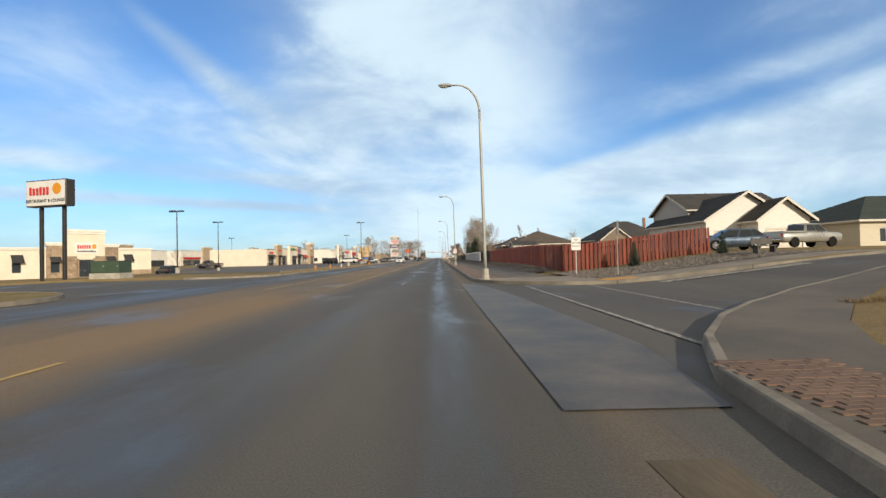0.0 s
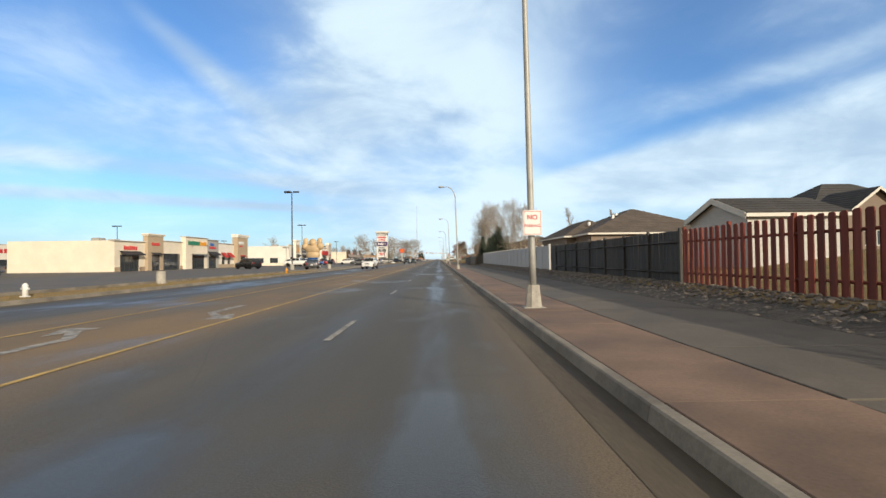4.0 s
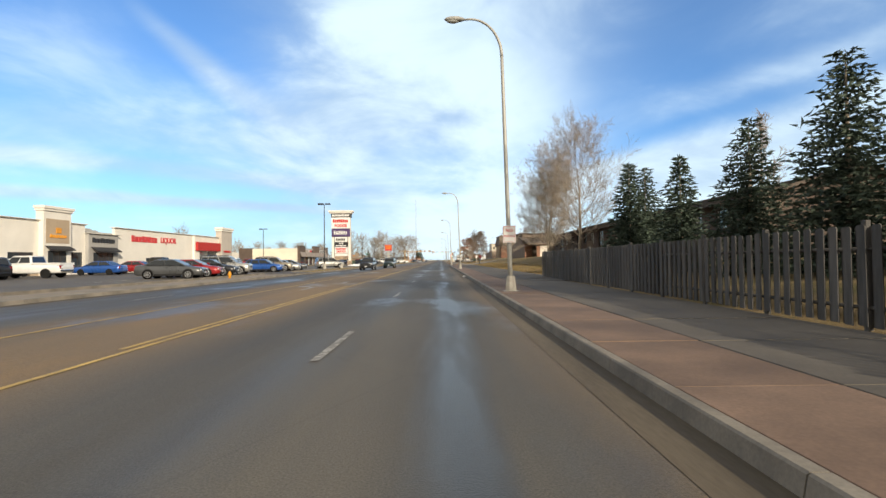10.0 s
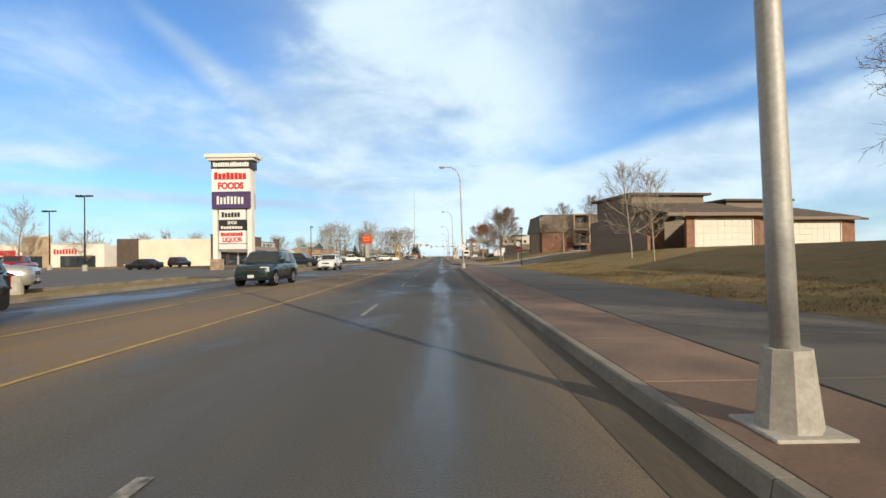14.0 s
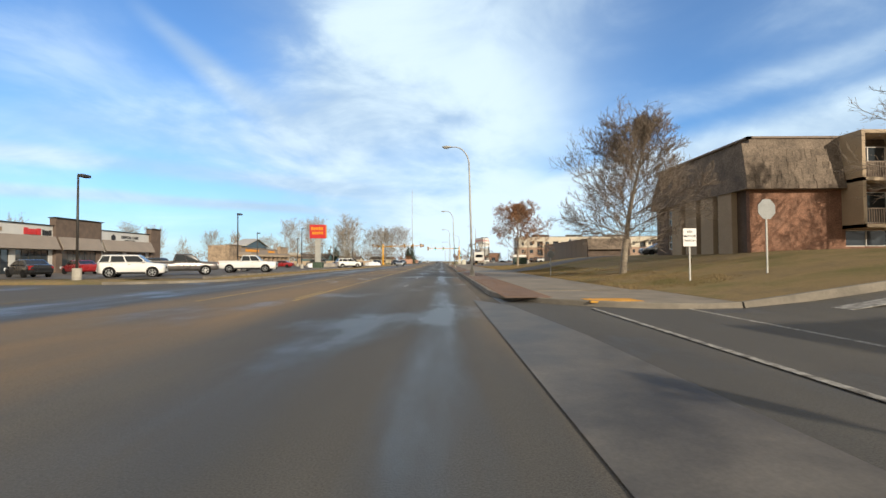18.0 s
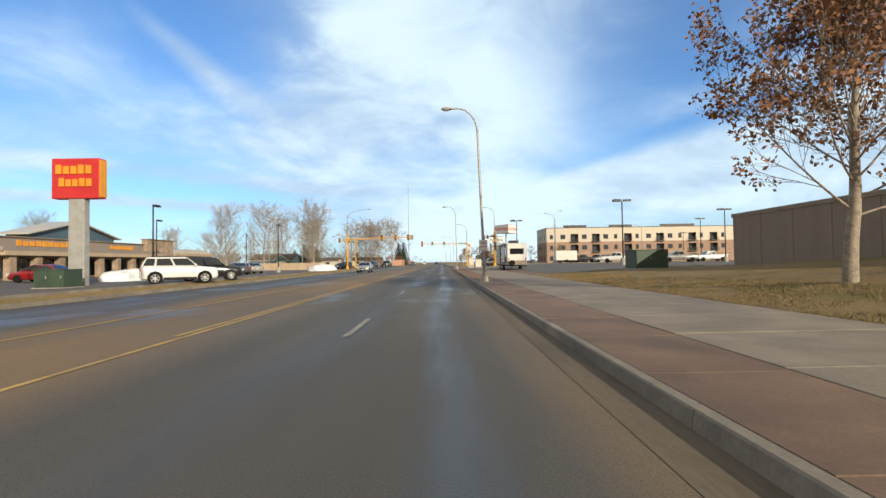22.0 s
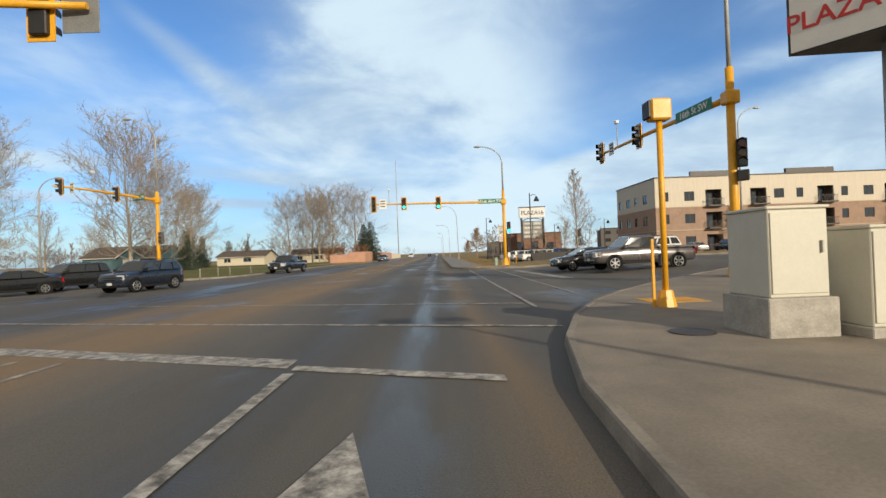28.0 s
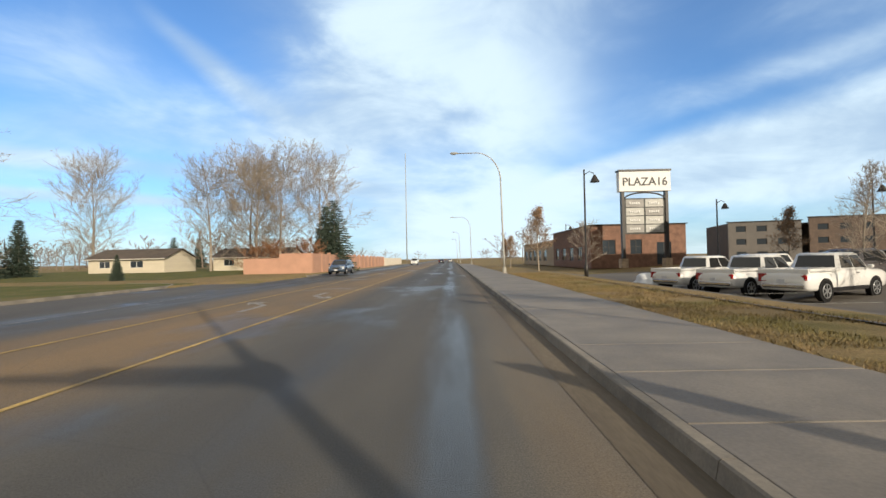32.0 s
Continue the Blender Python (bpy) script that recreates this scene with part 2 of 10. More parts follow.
def road_mat():
    """Worn asphalt: grey-brown, with brown grit by the yellow lines and thin damp streaks in the wheel paths."""
    m = bpy.data.materials.new("asphalt_road")
    m.use_nodes = True
    nt = m.node_tree
    bs = nt.nodes["Principled BSDF"]
    pos = nt.nodes.new("ShaderNodeNewGeometry").outputs["Position"]
    sx = nt.nodes.new("ShaderNodeSeparateXYZ")
    nt.links.new(pos, sx.inputs[0])

    def calc(op, a, b=0.0, c=0.0):
        n = nt.nodes.new("ShaderNodeMath")
        n.operation = op
        for i, v in enumerate((a, b, c)):
            if isinstance(v, (int, float)):
                n.inputs[i].default_value = v
            else:
                nt.links.new(v, n.inputs[i])
        return n.outputs[0]

    fine = noise_of(nt, pos, 60.0, 3.0, 0.65)
    mid = noise_of(nt, pos, 0.45, 5.0, 0.6, (1.0, 0.10, 1.0))
    blot = noise_of(nt, pos, 0.16, 6.0, 0.6, (1.0, 0.35, 1.0))
    col = ramp(nt, mid, [(0.30, (0.078, 0.074, 0.067)), (0.50, (0.108, 0.100, 0.086)), (0.70, (0.145, 0.130, 0.104))])
    col = blend(nt, mapped(nt, blot, 0.40, 0.62, 0.0, 0.75), col, (0.078, 0.075, 0.070))
    wob = calc("MULTIPLY_ADD", mid, 1.6, calc("ADD", sx.outputs[0], -0.8))

    def band(centre, inner, outer):
        d = calc("ABSOLUTE", calc("SUBTRACT", wob, centre))
        return mapped(nt, d, inner, outer, 1.0, 0.0)

    grit = calc("ADD", band(-5.9, 0.9, 2.4), calc("MULTIPLY", band(-8.6, 0.3, 1.4), 0.7))
    grit = calc("ADD", grit, calc("MULTIPLY", band(1.45, 0.05, 0.6), 0.5))
    grit = calc("MULTIPLY", calc("MINIMUM", grit, 1.0), mapped(nt, blot, 0.34, 0.56, 0.30, 0.95))
    col = blend(nt, grit, col, (0.235, 0.158, 0.080))
    path = calc("ADD", calc("MULTIPLY", band(0.10, 0.16, 0.50), 1.0), calc("MULTIPLY", band(-1.9, 0.15, 0.9), 0.5))
    path = calc("ADD", path, calc("MULTIPLY", band(-11.6, 0.9, 2.4), 0.75))
    wet = noise_of(nt, pos, 0.5, 4.0, 0.6, (1.2, 0.16, 1.0))
    damp = calc("MULTIPLY", path, mapped(nt, wet, 0.36, 0.58, 0.25, 1.0))
    patches = mapped(nt, noise_of(nt, pos, 0.30, 5.0, 0.55, (1.0, 0.5, 1.0)), 0.55, 0.66, 0.0, 0.8)
    damp = calc("MINIMUM", calc("ADD", damp, patches), 1.0)
    col = blend(nt, damp, col, blend(nt, 1.0, col, (0.66, 0.72, 0.80), "MULTIPLY"))
    shade = mapped(nt, fine, 0.3, 0.7, 0.68, 1.32)
    comb = nt.nodes.new("ShaderNodeCombineColor")
    for i in range(3):
        nt.links.new(shade, comb.inputs[i])
    col = blend(nt, 1.0, col, comb.outputs[0], "MULTIPLY")
    crack = nt.nodes.new("ShaderNodeTexVoronoi")
    crack.feature = "DISTANCE_TO_EDGE"
    crack.inputs["Scale"].default_value = 0.13
    nt.links.new(blend(nt, 0.06, pos, noise_of(nt, pos, 0.8, 5.0)), crack.inputs["Vector"])
    col = blend(nt, mapped(nt, crack.outputs["Distance"], 0.0008, 0.0022, 0.14, 0.0), col, (0.025, 0.024, 0.023))
    nt.links.new(col, bs.inputs["Base Color"])
    nt.links.new(mapped(nt, damp, 0.0, 1.0, 0.80, 0.36), bs.inputs["Roughness"])
    bs.inputs["Specular IOR Level"].default_value = 0.36
    b = nt.nodes.new("ShaderNodeBump")
    b.inputs["Strength"].default_value, b.inputs["Distance"].default_value = 0.5, 0.012
    nt.links.new(fine, b.inputs["Height"])
    nt.links.new(b.outputs[0], bs.inputs["Normal"])
    return m


def ground_mat(name, dry, green, bare, scale=0.35):
    m = bpy.data.materials.new(name)
    m.use_nodes = True
    nt = m.node_tree
    bs = nt.nodes["Principled BSDF"]
    pos = nt.nodes.new("ShaderNodeNewGeometry").outputs["Position"]
    a = noise_of(nt, pos, scale, 6.0, 0.65)
    f = noise_of(nt, pos, 22.0, 4.0, 0.7)
    col = ramp(nt, a, [(0.30, bare), (0.47, dry), (0.66, green)])
    shade = mapped(nt, f, 0.3, 0.7, 0.62, 1.38)
    comb = nt.nodes.new("ShaderNodeCombineColor")
    for i in range(3):
        nt.links.new(shade, comb.inputs[i])
    col = blend(nt, 1.0, col, comb.outputs[0], "MULTIPLY")
    nt.links.new(col, bs.inputs["Base Color"])
    bs.inputs["Roughness"].default_value = 0.95
    bs.inputs["Specular IOR Level"].default_value = 0.15
    b = nt.nodes.new("ShaderNodeBump")
    b.inputs["Strength"].default_value, b.inputs["Distance"].default_value = 0.8, 0.05
    nt.links.new(f, b.inputs["Height"])
    nt.links.new(b.outputs[0], bs.inputs["Normal"])
    return m


ASPHALT = road_mat()
LOT = material("asphalt_lot", (0.105, 0.093, 0.077), 0.75, vary=0.3, scale=0.25, grain=45, bump=0.3)
GRASS = ground_mat("dormant_grass", (0.260, 0.190, 0.095), (0.175, 0.150, 0.062), (0.200, 0.150, 0.085))
GREEN = ground_mat("green_grass", (0.130, 0.130, 0.045), (0.090, 0.105, 0.032), (0.180, 0.145, 0.070))
CONCRETE = material("pale_concrete", (0.225, 0.192, 0.150), 0.85, vary=0.22, scale=0.8, grain=30, bump=0.2, piece=0.07)
KERB = material("kerb_concrete", (0.205, 0.182, 0.148), 0.85, vary=0.35, scale=0.9, grain=30, bump=0.2, piece=0.06)
REDSLAB = material("red_stamped_concrete", (0.170, 0.112, 0.078), 0.85, vary=0.28, scale=0.7, grain=26, bump=0.25, piece=0.10)
PAVER = material("red_brick_paver", (0.165, 0.104, 0.072), 0.85, vary=0.22, scale=0.8, grain=40, bump=0.2, piece=0.09)
WORN = material("dark_worn_concrete", (0.108, 0.094, 0.076), 0.85, vary=0.25, scale=0.6, grain=30, bump=0.25, piece=0.06)
DARKPATH = material("asphalt_path", (0.075, 0.071, 0.066), 0.8, vary=0.25, scale=0.5, grain=40, bump=0.3)
YELLOW = material("yellow_road_paint", (0.44, 0.30, 0.085), 0.7, vary=0.35, scale=1.4, grain=30, grain_vary=0.25)
WHITE = material("white_road_paint", (0.13, 0.12, 0.105), 0.75, vary=0.3, scale=5.0, grain=30, grain_vary=0.25, second=(0.46, 0.44, 0.40), spec=0.3)
GALV = material("galvanised_steel", (0.40, 0.40, 0.375), 0.6, 0.3, vary=0.15, scale=2.0, grain=30, bump=0.05)
DARKSTEEL = material("dark_bronze_steel", (0.045, 0.042, 0.040), 0.45, 0.3, vary=0.15, scale=2, grain=30, bump=0.05)
SIGYEL = material("traffic_yellow_paint", (0.72, 0.36, 0.020), 0.4, vary=0.12, scale=1.5, grain=25, bump=0.05)
BLACK = material("black_plastic", (0.016, 0.016, 0.017), 0.5, vary=0.2, scale=2, grain=40, bump=0.05)
GLASS = glass_mat("window_glass", (0.035, 0.045, 0.055))
SIGNWHITE = material("sign_white", (0.74, 0.74, 0.72), 0.5, vary=0.04, scale=1.0, grain=20, grain_vary=0.03, bump=0.02)
SIGNRED = material("sign_red", (0.52, 0.030, 0.030), 0.45, vary=0.08, scale=1.0, grain=20, bump=0.02)
SIGNBLACK = material("sign_black", (0.02, 0.02, 0.022), 0.5, vary=0.1, scale=1.0, grain=20, bump=0.02)
SIGNGREEN = material("sign_green", (0.012, 0.17, 0.095), 0.45, vary=0.08, scale=1.0, grain=20, bump=0.02)
SIGNPURPLE = material("sign_purple", (0.075, 0.045, 0.13), 0.5, vary=0.08, scale=1.0, grain=20, bump=0.02)
SIGNORANGE = material("sign_orange", (0.70, 0.30, 0.02), 0.5, vary=0.08, scale=1.0, grain=20, bump=0.02)
SIGNBLUE = material("sign_blue", (0.03, 0.13, 0.42), 0.5, vary=0.08, scale=1.0, grain=20, bump=0.02)
STUCCO = material("cream_stucco", (0.73, 0.66, 0.54), 0.9, vary=0.07, scale=0.5, grain=18, bump=0.3)
STUCCOW = material("white_stucco", (0.74, 0.71, 0.64), 0.9, vary=0.06, scale=0.5, grain=18, bump=0.3)
STUCCOT = material("tan_stucco", (0.42, 0.33, 0.23), 0.9, vary=0.08, scale=0.5, grain=18, bump=0.3)
STUCCOG = material("grey_stucco", (0.36, 0.35, 0.33), 0.9, vary=0.08, scale=0.5, grain=18, bump=0.3)
PARAPET = material("roof_membrane", (0.36, 0.35, 0.33), 0.9, vary=0.15, scale=0.3, grain=15)

# ---- building blocks ----
def part(name, bm, mat, parent=None, label=""):
    """A bmesh as one mesh object, under a thing or a part."""
    me = bpy.data.meshes.new(name)
    bm.to_mesh(me)
    bm.free()
    if mat:
        me.materials.append(mat)
    ob = new(name, me)
    if parent:
        ob.parent = parent
    if label:
        ob["label"] = label
    return ob


def share(name, me, parent, m):
    """One more object on a mesh that is already there."""
    ob = new(name, me)
    ob.parent = parent
    ob.matrix_local = m
    return ob


def empty(name, m, label, category, group="", kind=""):
    e = new(name)
    e.matrix_world = m
    e.empty_display_size = 0.3
    return tagged(e, label, category, group, kind)


def box(bm, x0, x1, y0, y1, z0, z1, bevel=0.0):
    c = bmesh.ops.create_cube(bm, size=1.0)
    vs = c["verts"]
    for w in vs:
        w.co = Vector((x0 + (w.co.x + 0.5) * (x1 - x0), y0 + (w.co.y + 0.5) * (y1 - y0), z0 + (w.co.z + 0.5) * (z1 - z0)))
    if bevel:
        bmesh.ops.bevel(bm, geom=list({e for w in vs for e in w.link_edges}), offset=bevel, segments=1, affect="EDGES")
    return bm


def boxes(*rows, bevel=0.0):
    bm = bmesh.new()
    for r in rows:
        box(bm, *r, bevel=bevel)
    return bm


def tube(bm, pts, radii, sides=8, caps=True):
    """A tube along points, with a radius at each."""
    rings = []
    pts = [Vector(p) for p in pts]
    if isinstance(radii, (int, float)):
        radii = [radii] * len(pts)
    for i, p in enumerate(pts):
        d = (pts[min(i + 1, len(pts) - 1)] - pts[max(i - 1, 0)]).normalized()
        side = d.cross(Vector((0, 1, 0)) if abs(d.y) < 0.9 else Vector((1, 0, 0))).normalized()
        other = d.cross(side)
        rings.append([bm.verts.new(p + (side * math.cos(a) + other * math.sin(a)) * radii[i])
                      for a in (2 * math.pi * k / sides for k in range(sides))])
    for a, b in zip(rings, rings[1:]):
        for k in range(sides):
            bm.faces.new((a[k], a[(k + 1) % sides], b[(k + 1) % sides], b[k])).smooth = True
    if caps:
        bm.faces.new(rings[0][::-1])
        bm.faces.new(rings[-1])
    return bm


def prism(bm, outline, y0, y1):
    """An outline in x and z, drawn out along y."""
    a = [bm.verts.new((x, y0, z)) for x, z in outline]
    b = [bm.verts.new((x, y1, z)) for x, z in outline]
    n = len(outline)
    for i in range(n):
        bm.faces.new((a[i], a[(i + 1) % n], b[(i + 1) % n], b[i]))
    bm.faces.new(a[::-1])
    bm.faces.new(b)
    bmesh.ops.recalc_face_normals(bm, faces=bm.faces[:])
    return bm


def words(name, text, size, mat, parent, m, depth=0.01, align="CENTER", bold=0.0):
    """Letters of the built-in font, standing in the x-z plane of m and facing its -y."""
    cu = bpy.data.curves.new(name, "FONT")
    cu.body, cu.size, cu.align_x, cu.align_y, cu.extrude, cu.offset = text, size, align, "CENTER", depth, bold
    tmp = bpy.data.objects.new(name, cu)
    scene.collection.objects.link(tmp)
    me = bpy.data.meshes.new_from_object(tmp)
    bpy.data.objects.remove(tmp)
    me.materials.clear()
    me.materials.append(mat)
    ob = new(name, me)
    ob.parent = parent
    ob.matrix_local = m @ Matrix.Rotation(radians(90), 4, "X")
    return ob


def smooth(x, a, b):
    t = min(1.0, max(0.0, (x - a) / (b - a)))
    return t * t * (3 - 2 * t)


# ---- the lie of the land ----
KR, KL = 1.90, -14.25          # faces of the kerbs of the main road
LANE, YR, YL, LLANE = -1.76, -4.80, -8.05, -11.2
SIDE_R = [(2.5, 20.5), (274.5, 283.5), (444.5, 462.0)]   # side streets on the one hand
DRIVE = (320.6, 328.6)                                   # a driveway across the pavement
TURN = {274.5: 12.0, 444.5: 22.0}                        # radii of their wide corners
SIDE_L = [(22.0, 38.0), (288.0, 300.0), (436.0, 462.0)]  # and on the other


def land(x, y):
    """Height of the ground, road level being 0."""
    z = 0.0
    if x > 6:
        gain = 1.15 + 0.55 * smooth(y, 165, 205) - 1.15 * smooth(y, 335, 372)
        z += gain * smooth(x, 6.5, 21) + 0.35 * smooth(y, 25, 45) * smooth(x, 6.6, 8.2) * (1 - smooth(y, 148, 175))
    if x > 7:
        z -= 1.0 * smooth(x, 8.5, 15) * smooth(y, 474, 488) * (1 - 0.6 * smooth(x, 20, 36))
    if x < -20:
        z -= 1.2 * smooth(-x, 28, 60) * (1 - smooth(y, 100, 126))
    z += 1.5 * smooth(abs(x + 6), 180, 600) * smooth(y, 300, 900)
    return z


def sheet(name, xs, ys, height, mat, label, category, keep=None, kind="structure"):
    me = bpy.data.meshes.new(name)
    vs = [(x, y, height(x, y)) for y in ys for x in xs]
    nx = len(xs)
    fs = []
    for j in range(len(ys) - 1):
        for i in range(nx - 1):
            if keep is None or keep((xs[i] + xs[i + 1]) / 2, (ys[j] + ys[j + 1]) / 2):
                fs.append((j * nx + i, j * nx + i + 1, (j + 1) * nx + i + 1, (j + 1) * nx + i))
    me.from_pydata(vs, [], fs)
    me.polygons.foreach_set("use_smooth", [True] * len(fs))
    me.materials.append(mat)
    me.update()
    return tagged(new(name, me), label, category, "", kind)


def span(a, b, step):
    n = max(1, round((b - a) / step))
    return [a + (b - a) * i / n for i in range(n)]


gx = sorted(set([-2500, -1200, -700, -450, -300, -220, -170] + span(-140, -40, 10) + span(-40, KL - 6, 3) + [KL - 6, -18.36, -18.2, KL - 0.16, KL, -10, -4.8, KR, KR + 0.16, 3.0, 4.0, 5.1, 5.2, 6.0, 6.6, 6.62, 7.0, 7.38, 7.42]
                + span(KR + 6, 30, 1.2) + span(30, 80, 5) + [80, 100, 140, 200, 300, 450, 700, 1200, 2500]))
gx = sorted(set(gx + [8.0, 8.1, KR + 6.16] + [e for r in TURN.values() for e in (KR + r, KR + r + 0.16)]))
edges = [455, 513, 513.2, DRIVE[0] + 0.02, DRIVE[0] - 0.12, DRIVE[1] - 0.02, DRIVE[1] + 0.12] + [e for a, b in SIDE_R + SIDE_L for r in (TURN.get(a, 6.0),) for e in (a, a - 0.16, b, b + 0.16, a - r, a - r - 0.16, b + 6)]
gy = sorted(set([-1500, -600, -250, -120, -60, -30] + span(-10, 620, 6) + edges + [620, 700, 800, 950, 1200, 1600, 2400, 4200]))


def ground_height(x, y):
    corner = any((KR - 0.01 <= x <= KR + TURN.get(a, 6.0) + 0.01) and (a - TURN.get(a, 6.0) - 0.01 <= y <= b) or (KR - 0.01 <= x <= KR + 6.01) and (b <= y <= b + 6.01) for a, b in SIDE_R) or any(
        (KL - 6.01 <= x <= KL + 0.01) and (a - 6.01 <= y <= b + 6.01) for a, b in SIDE_L)
    street = (KL - 0.01 <= x <= KR + 0.01) or (-18.21 <= x <= KL and 455 < y < 513) or any(a - 0.01 <= y <= b + 0.01 and x > KR for a, b in SIDE_R) or any(
        a - 0.01 <= y <= b + 0.01 and x < KL for a, b in SIDE_L)
    under = (KR < x < 7.4 and 26 < y < 423) or (KR < x < 5.15 and y > 467)
    street = street or (KR <= x <= 8.01 and DRIVE[0] < y < DRIVE[1])
    return land(x, y) + (-0.09 if street or corner else (0.07 if under else 0.125))


sheet("ground", gx, gy, ground_height, GRASS, "dormant brown grass verge and open ground", "ground")
sheet("road", [KL, -11.2, -8, -4.8, -1.8, KR], sorted(set([-120, -60, -20] + span(0, 560, 10) + [560, 620, 700, 900, 1300])), lambda x, y: -0.012 * abs(x + 6) / 8 + 0.008,
      ASPHALT, "worn grey asphalt main road with damp streaks", "road")
sheet("road_widening", [-18.2, KL], [455, 480, 500, 513], lambda x, y: -0.012, ASPHALT, "asphalt widening of the road past the crossing", "road")
for i, (a, b) in enumerate(SIDE_R):
    sheet("road_side", sorted(set([KR, KR + 6, KR + TURN.get(a, 6.0)] + span(KR + 2, 30, 2) + [30, 60, 120, 300])), [a - TURN.get(a, 6.0), a - 6, a, (a + b) / 2, b, b + 6], lambda x, y: land(x, y) * 1.0 - 0.004, ASPHALT,
          "asphalt side street meeting the main road", "road", keep=lambda x, y, a=a, b=b: a < y < b or x < KR + (TURN.get(a, 6.0) if y < a else 6))
for i, (a, b) in enumerate(SIDE_L):
    sheet("road_side", [-300, -120, -60, -40, -30, KL - 6, KL], [a - 6, a, b, b + 6], lambda x, y: land(x, y) - 0.004, ASPHALT,
          "asphalt side street meeting the main road", "road", keep=lambda x, y, a=a, b=b: a < y < b or x > KL - 6)

# ---- kerbs, gutters and markings ----
def gaps_to_runs(gaps, start, end, clear):
    runs, at = [], start
    for a, b in sorted(gaps):
        near = TURN.get(a, clear)
        if a - near > at:
            runs.append((at, a - near))
        at = max(at, b + clear)
    runs.append((at, end))
    return [r for r in runs if r[1] > r[0] + 1]


def kerb_mesh(length):
    bm = prism(bmesh.new(), [(-0.01, -0.08), (0.03, 0.135), (0.05, 0.15), (0.16, 0.15), (0.16, -0.08)], 0.006, length - 0.006)
    me = bpy.data.meshes.new("kerb_stone")
    bm.to_mesh(me)
    bm.free()
    me.materials.append(KERB)
    return me


def kerb_run(x, a, b, toward):
    n = max(1, round((b - a) / (3.05 if toward > 0 else 6.1)))
    run = tagged(new("kerb"), "weathered pale concrete kerb along the road", "kerb", "", "structure")
    me = kerb_mesh((b - a) / n)
    for i in range(n):
        y = a + (b - a) * i / n
        m = pose(x, y, 0) if toward > 0 else pose(x, y + (b - a) / n, 0, rz=180)
        share("kerb_stone", me, run, m)


def corner(x, y, sx, sy, r, mat=None):
    """A corner of the pavement with its rounded kerb, where a side street meets the road. (x, y): where the kerb lines would cross."""
    cx, cy = x + sx * r, y + sy * r
    arc = [(cx - sx * r * math.cos(t), cy - sy * r * math.sin(t)) for t in (math.pi / 2 * k / 10 for k in range(11))]
    bm = bmesh.new()
    radii = [r - 0.12] + [q for q in (r - 2.0, r - 4.0, r - 7.0, r - 11.0, r - 16.0) if q > 1.0]
    grid = [[bm.verts.new((px, py, 0.138 + land(px, py))) for t in (math.pi / 2 * k / 12 for k in range(13)) for px, py in ((cx - sx * q * math.cos(t), cy - sy * q * math.sin(t)),)] for q in radii]
    hub = bm.verts.new((cx, cy, 0.138 + land(cx, cy)))
    for g0, g1 in zip(grid, grid[1:]):
        for k in range(12):
            bm.faces.new((g0[k], g0[k + 1], g1[k + 1], g1[k]))
    for k in range(12):
        bm.faces.new((grid[-1][k], grid[-1][k + 1], hub))
    bmesh.ops.recalc_face_normals(bm, faces=bm.faces[:])
    if bm.faces[0].normal.z < 0:
        bmesh.ops.reverse_faces(bm, faces=bm.faces[:])
    ext = bmesh.ops.extrude_face_region(bm, geom=bm.faces[:])
    bmesh.ops.translate(bm, verts=[e for e in ext["geom"] if isinstance(e, bmesh.types.BMVert)], vec=(0, 0, -0.25))
    bmesh.ops.recalc_face_normals(bm, faces=bm.faces[:])
    pad = tagged(part("pavement_corner", bm, mat or CONCRETE), "rounded concrete pavement corner at a side street", "pavement", "", "structure")
    if r == 12.0:
        for name, q0, q1, m2, lab in (("paving_rim", r - 0.17, r - 2.1, REDSLAB, "reddish stamped concrete rim"), ("lawn", r - 5.6, 0.3, GRASS, "dormant brown grass")):
            b2 = bmesh.new()
            qs = [q0 + (q1 - q0) * i / 4 for i in range(5)]
            gr = [[b2.verts.new((px, py, 0.144 + land(px, py))) for t in (math.pi / 2 * k / 16 for k in range(17)) for px, py in ((cx - sx * q * math.cos(t), cy - sy * q * math.sin(t)),)] for q in qs]
            for g0, g1 in zip(gr, gr[1:]):
                for k in range(16):
                    b2.faces.new((g0[k], g0[k + 1], g1[k + 1], g1[k]))
            bmesh.ops.recalc_face_normals(b2, faces=b2.faces[:])
            part(name, b2, m2, pad, lab)
    bm = bmesh.new()
    rings = []
    for t in (math.pi / 2 * k / 12 for k in range(13)):
        row = []
        for off, z in ((0.01, -0.08), (-0.03, 0.135), (-0.05, 0.155), (-0.16, 0.155), (-0.16, -0.05)):
            q = r + off
            px, py = cx - sx * q * math.cos(t), cy - sy * q * math.sin(t)
            row.append(bm.verts.new((px, py, z + land(px, py))))
        rings.append(row)
    for a, b in zip(rings, rings[1:]):
        for k in range(4):
            bm.faces.new((a[k], a[k + 1], b[k + 1], b[k]))
    bmesh.ops.recalc_face_normals(bm, faces=bm.faces[:])
    part("kerb_return", bm, KERB, pad, "curved concrete kerb")
    return pad


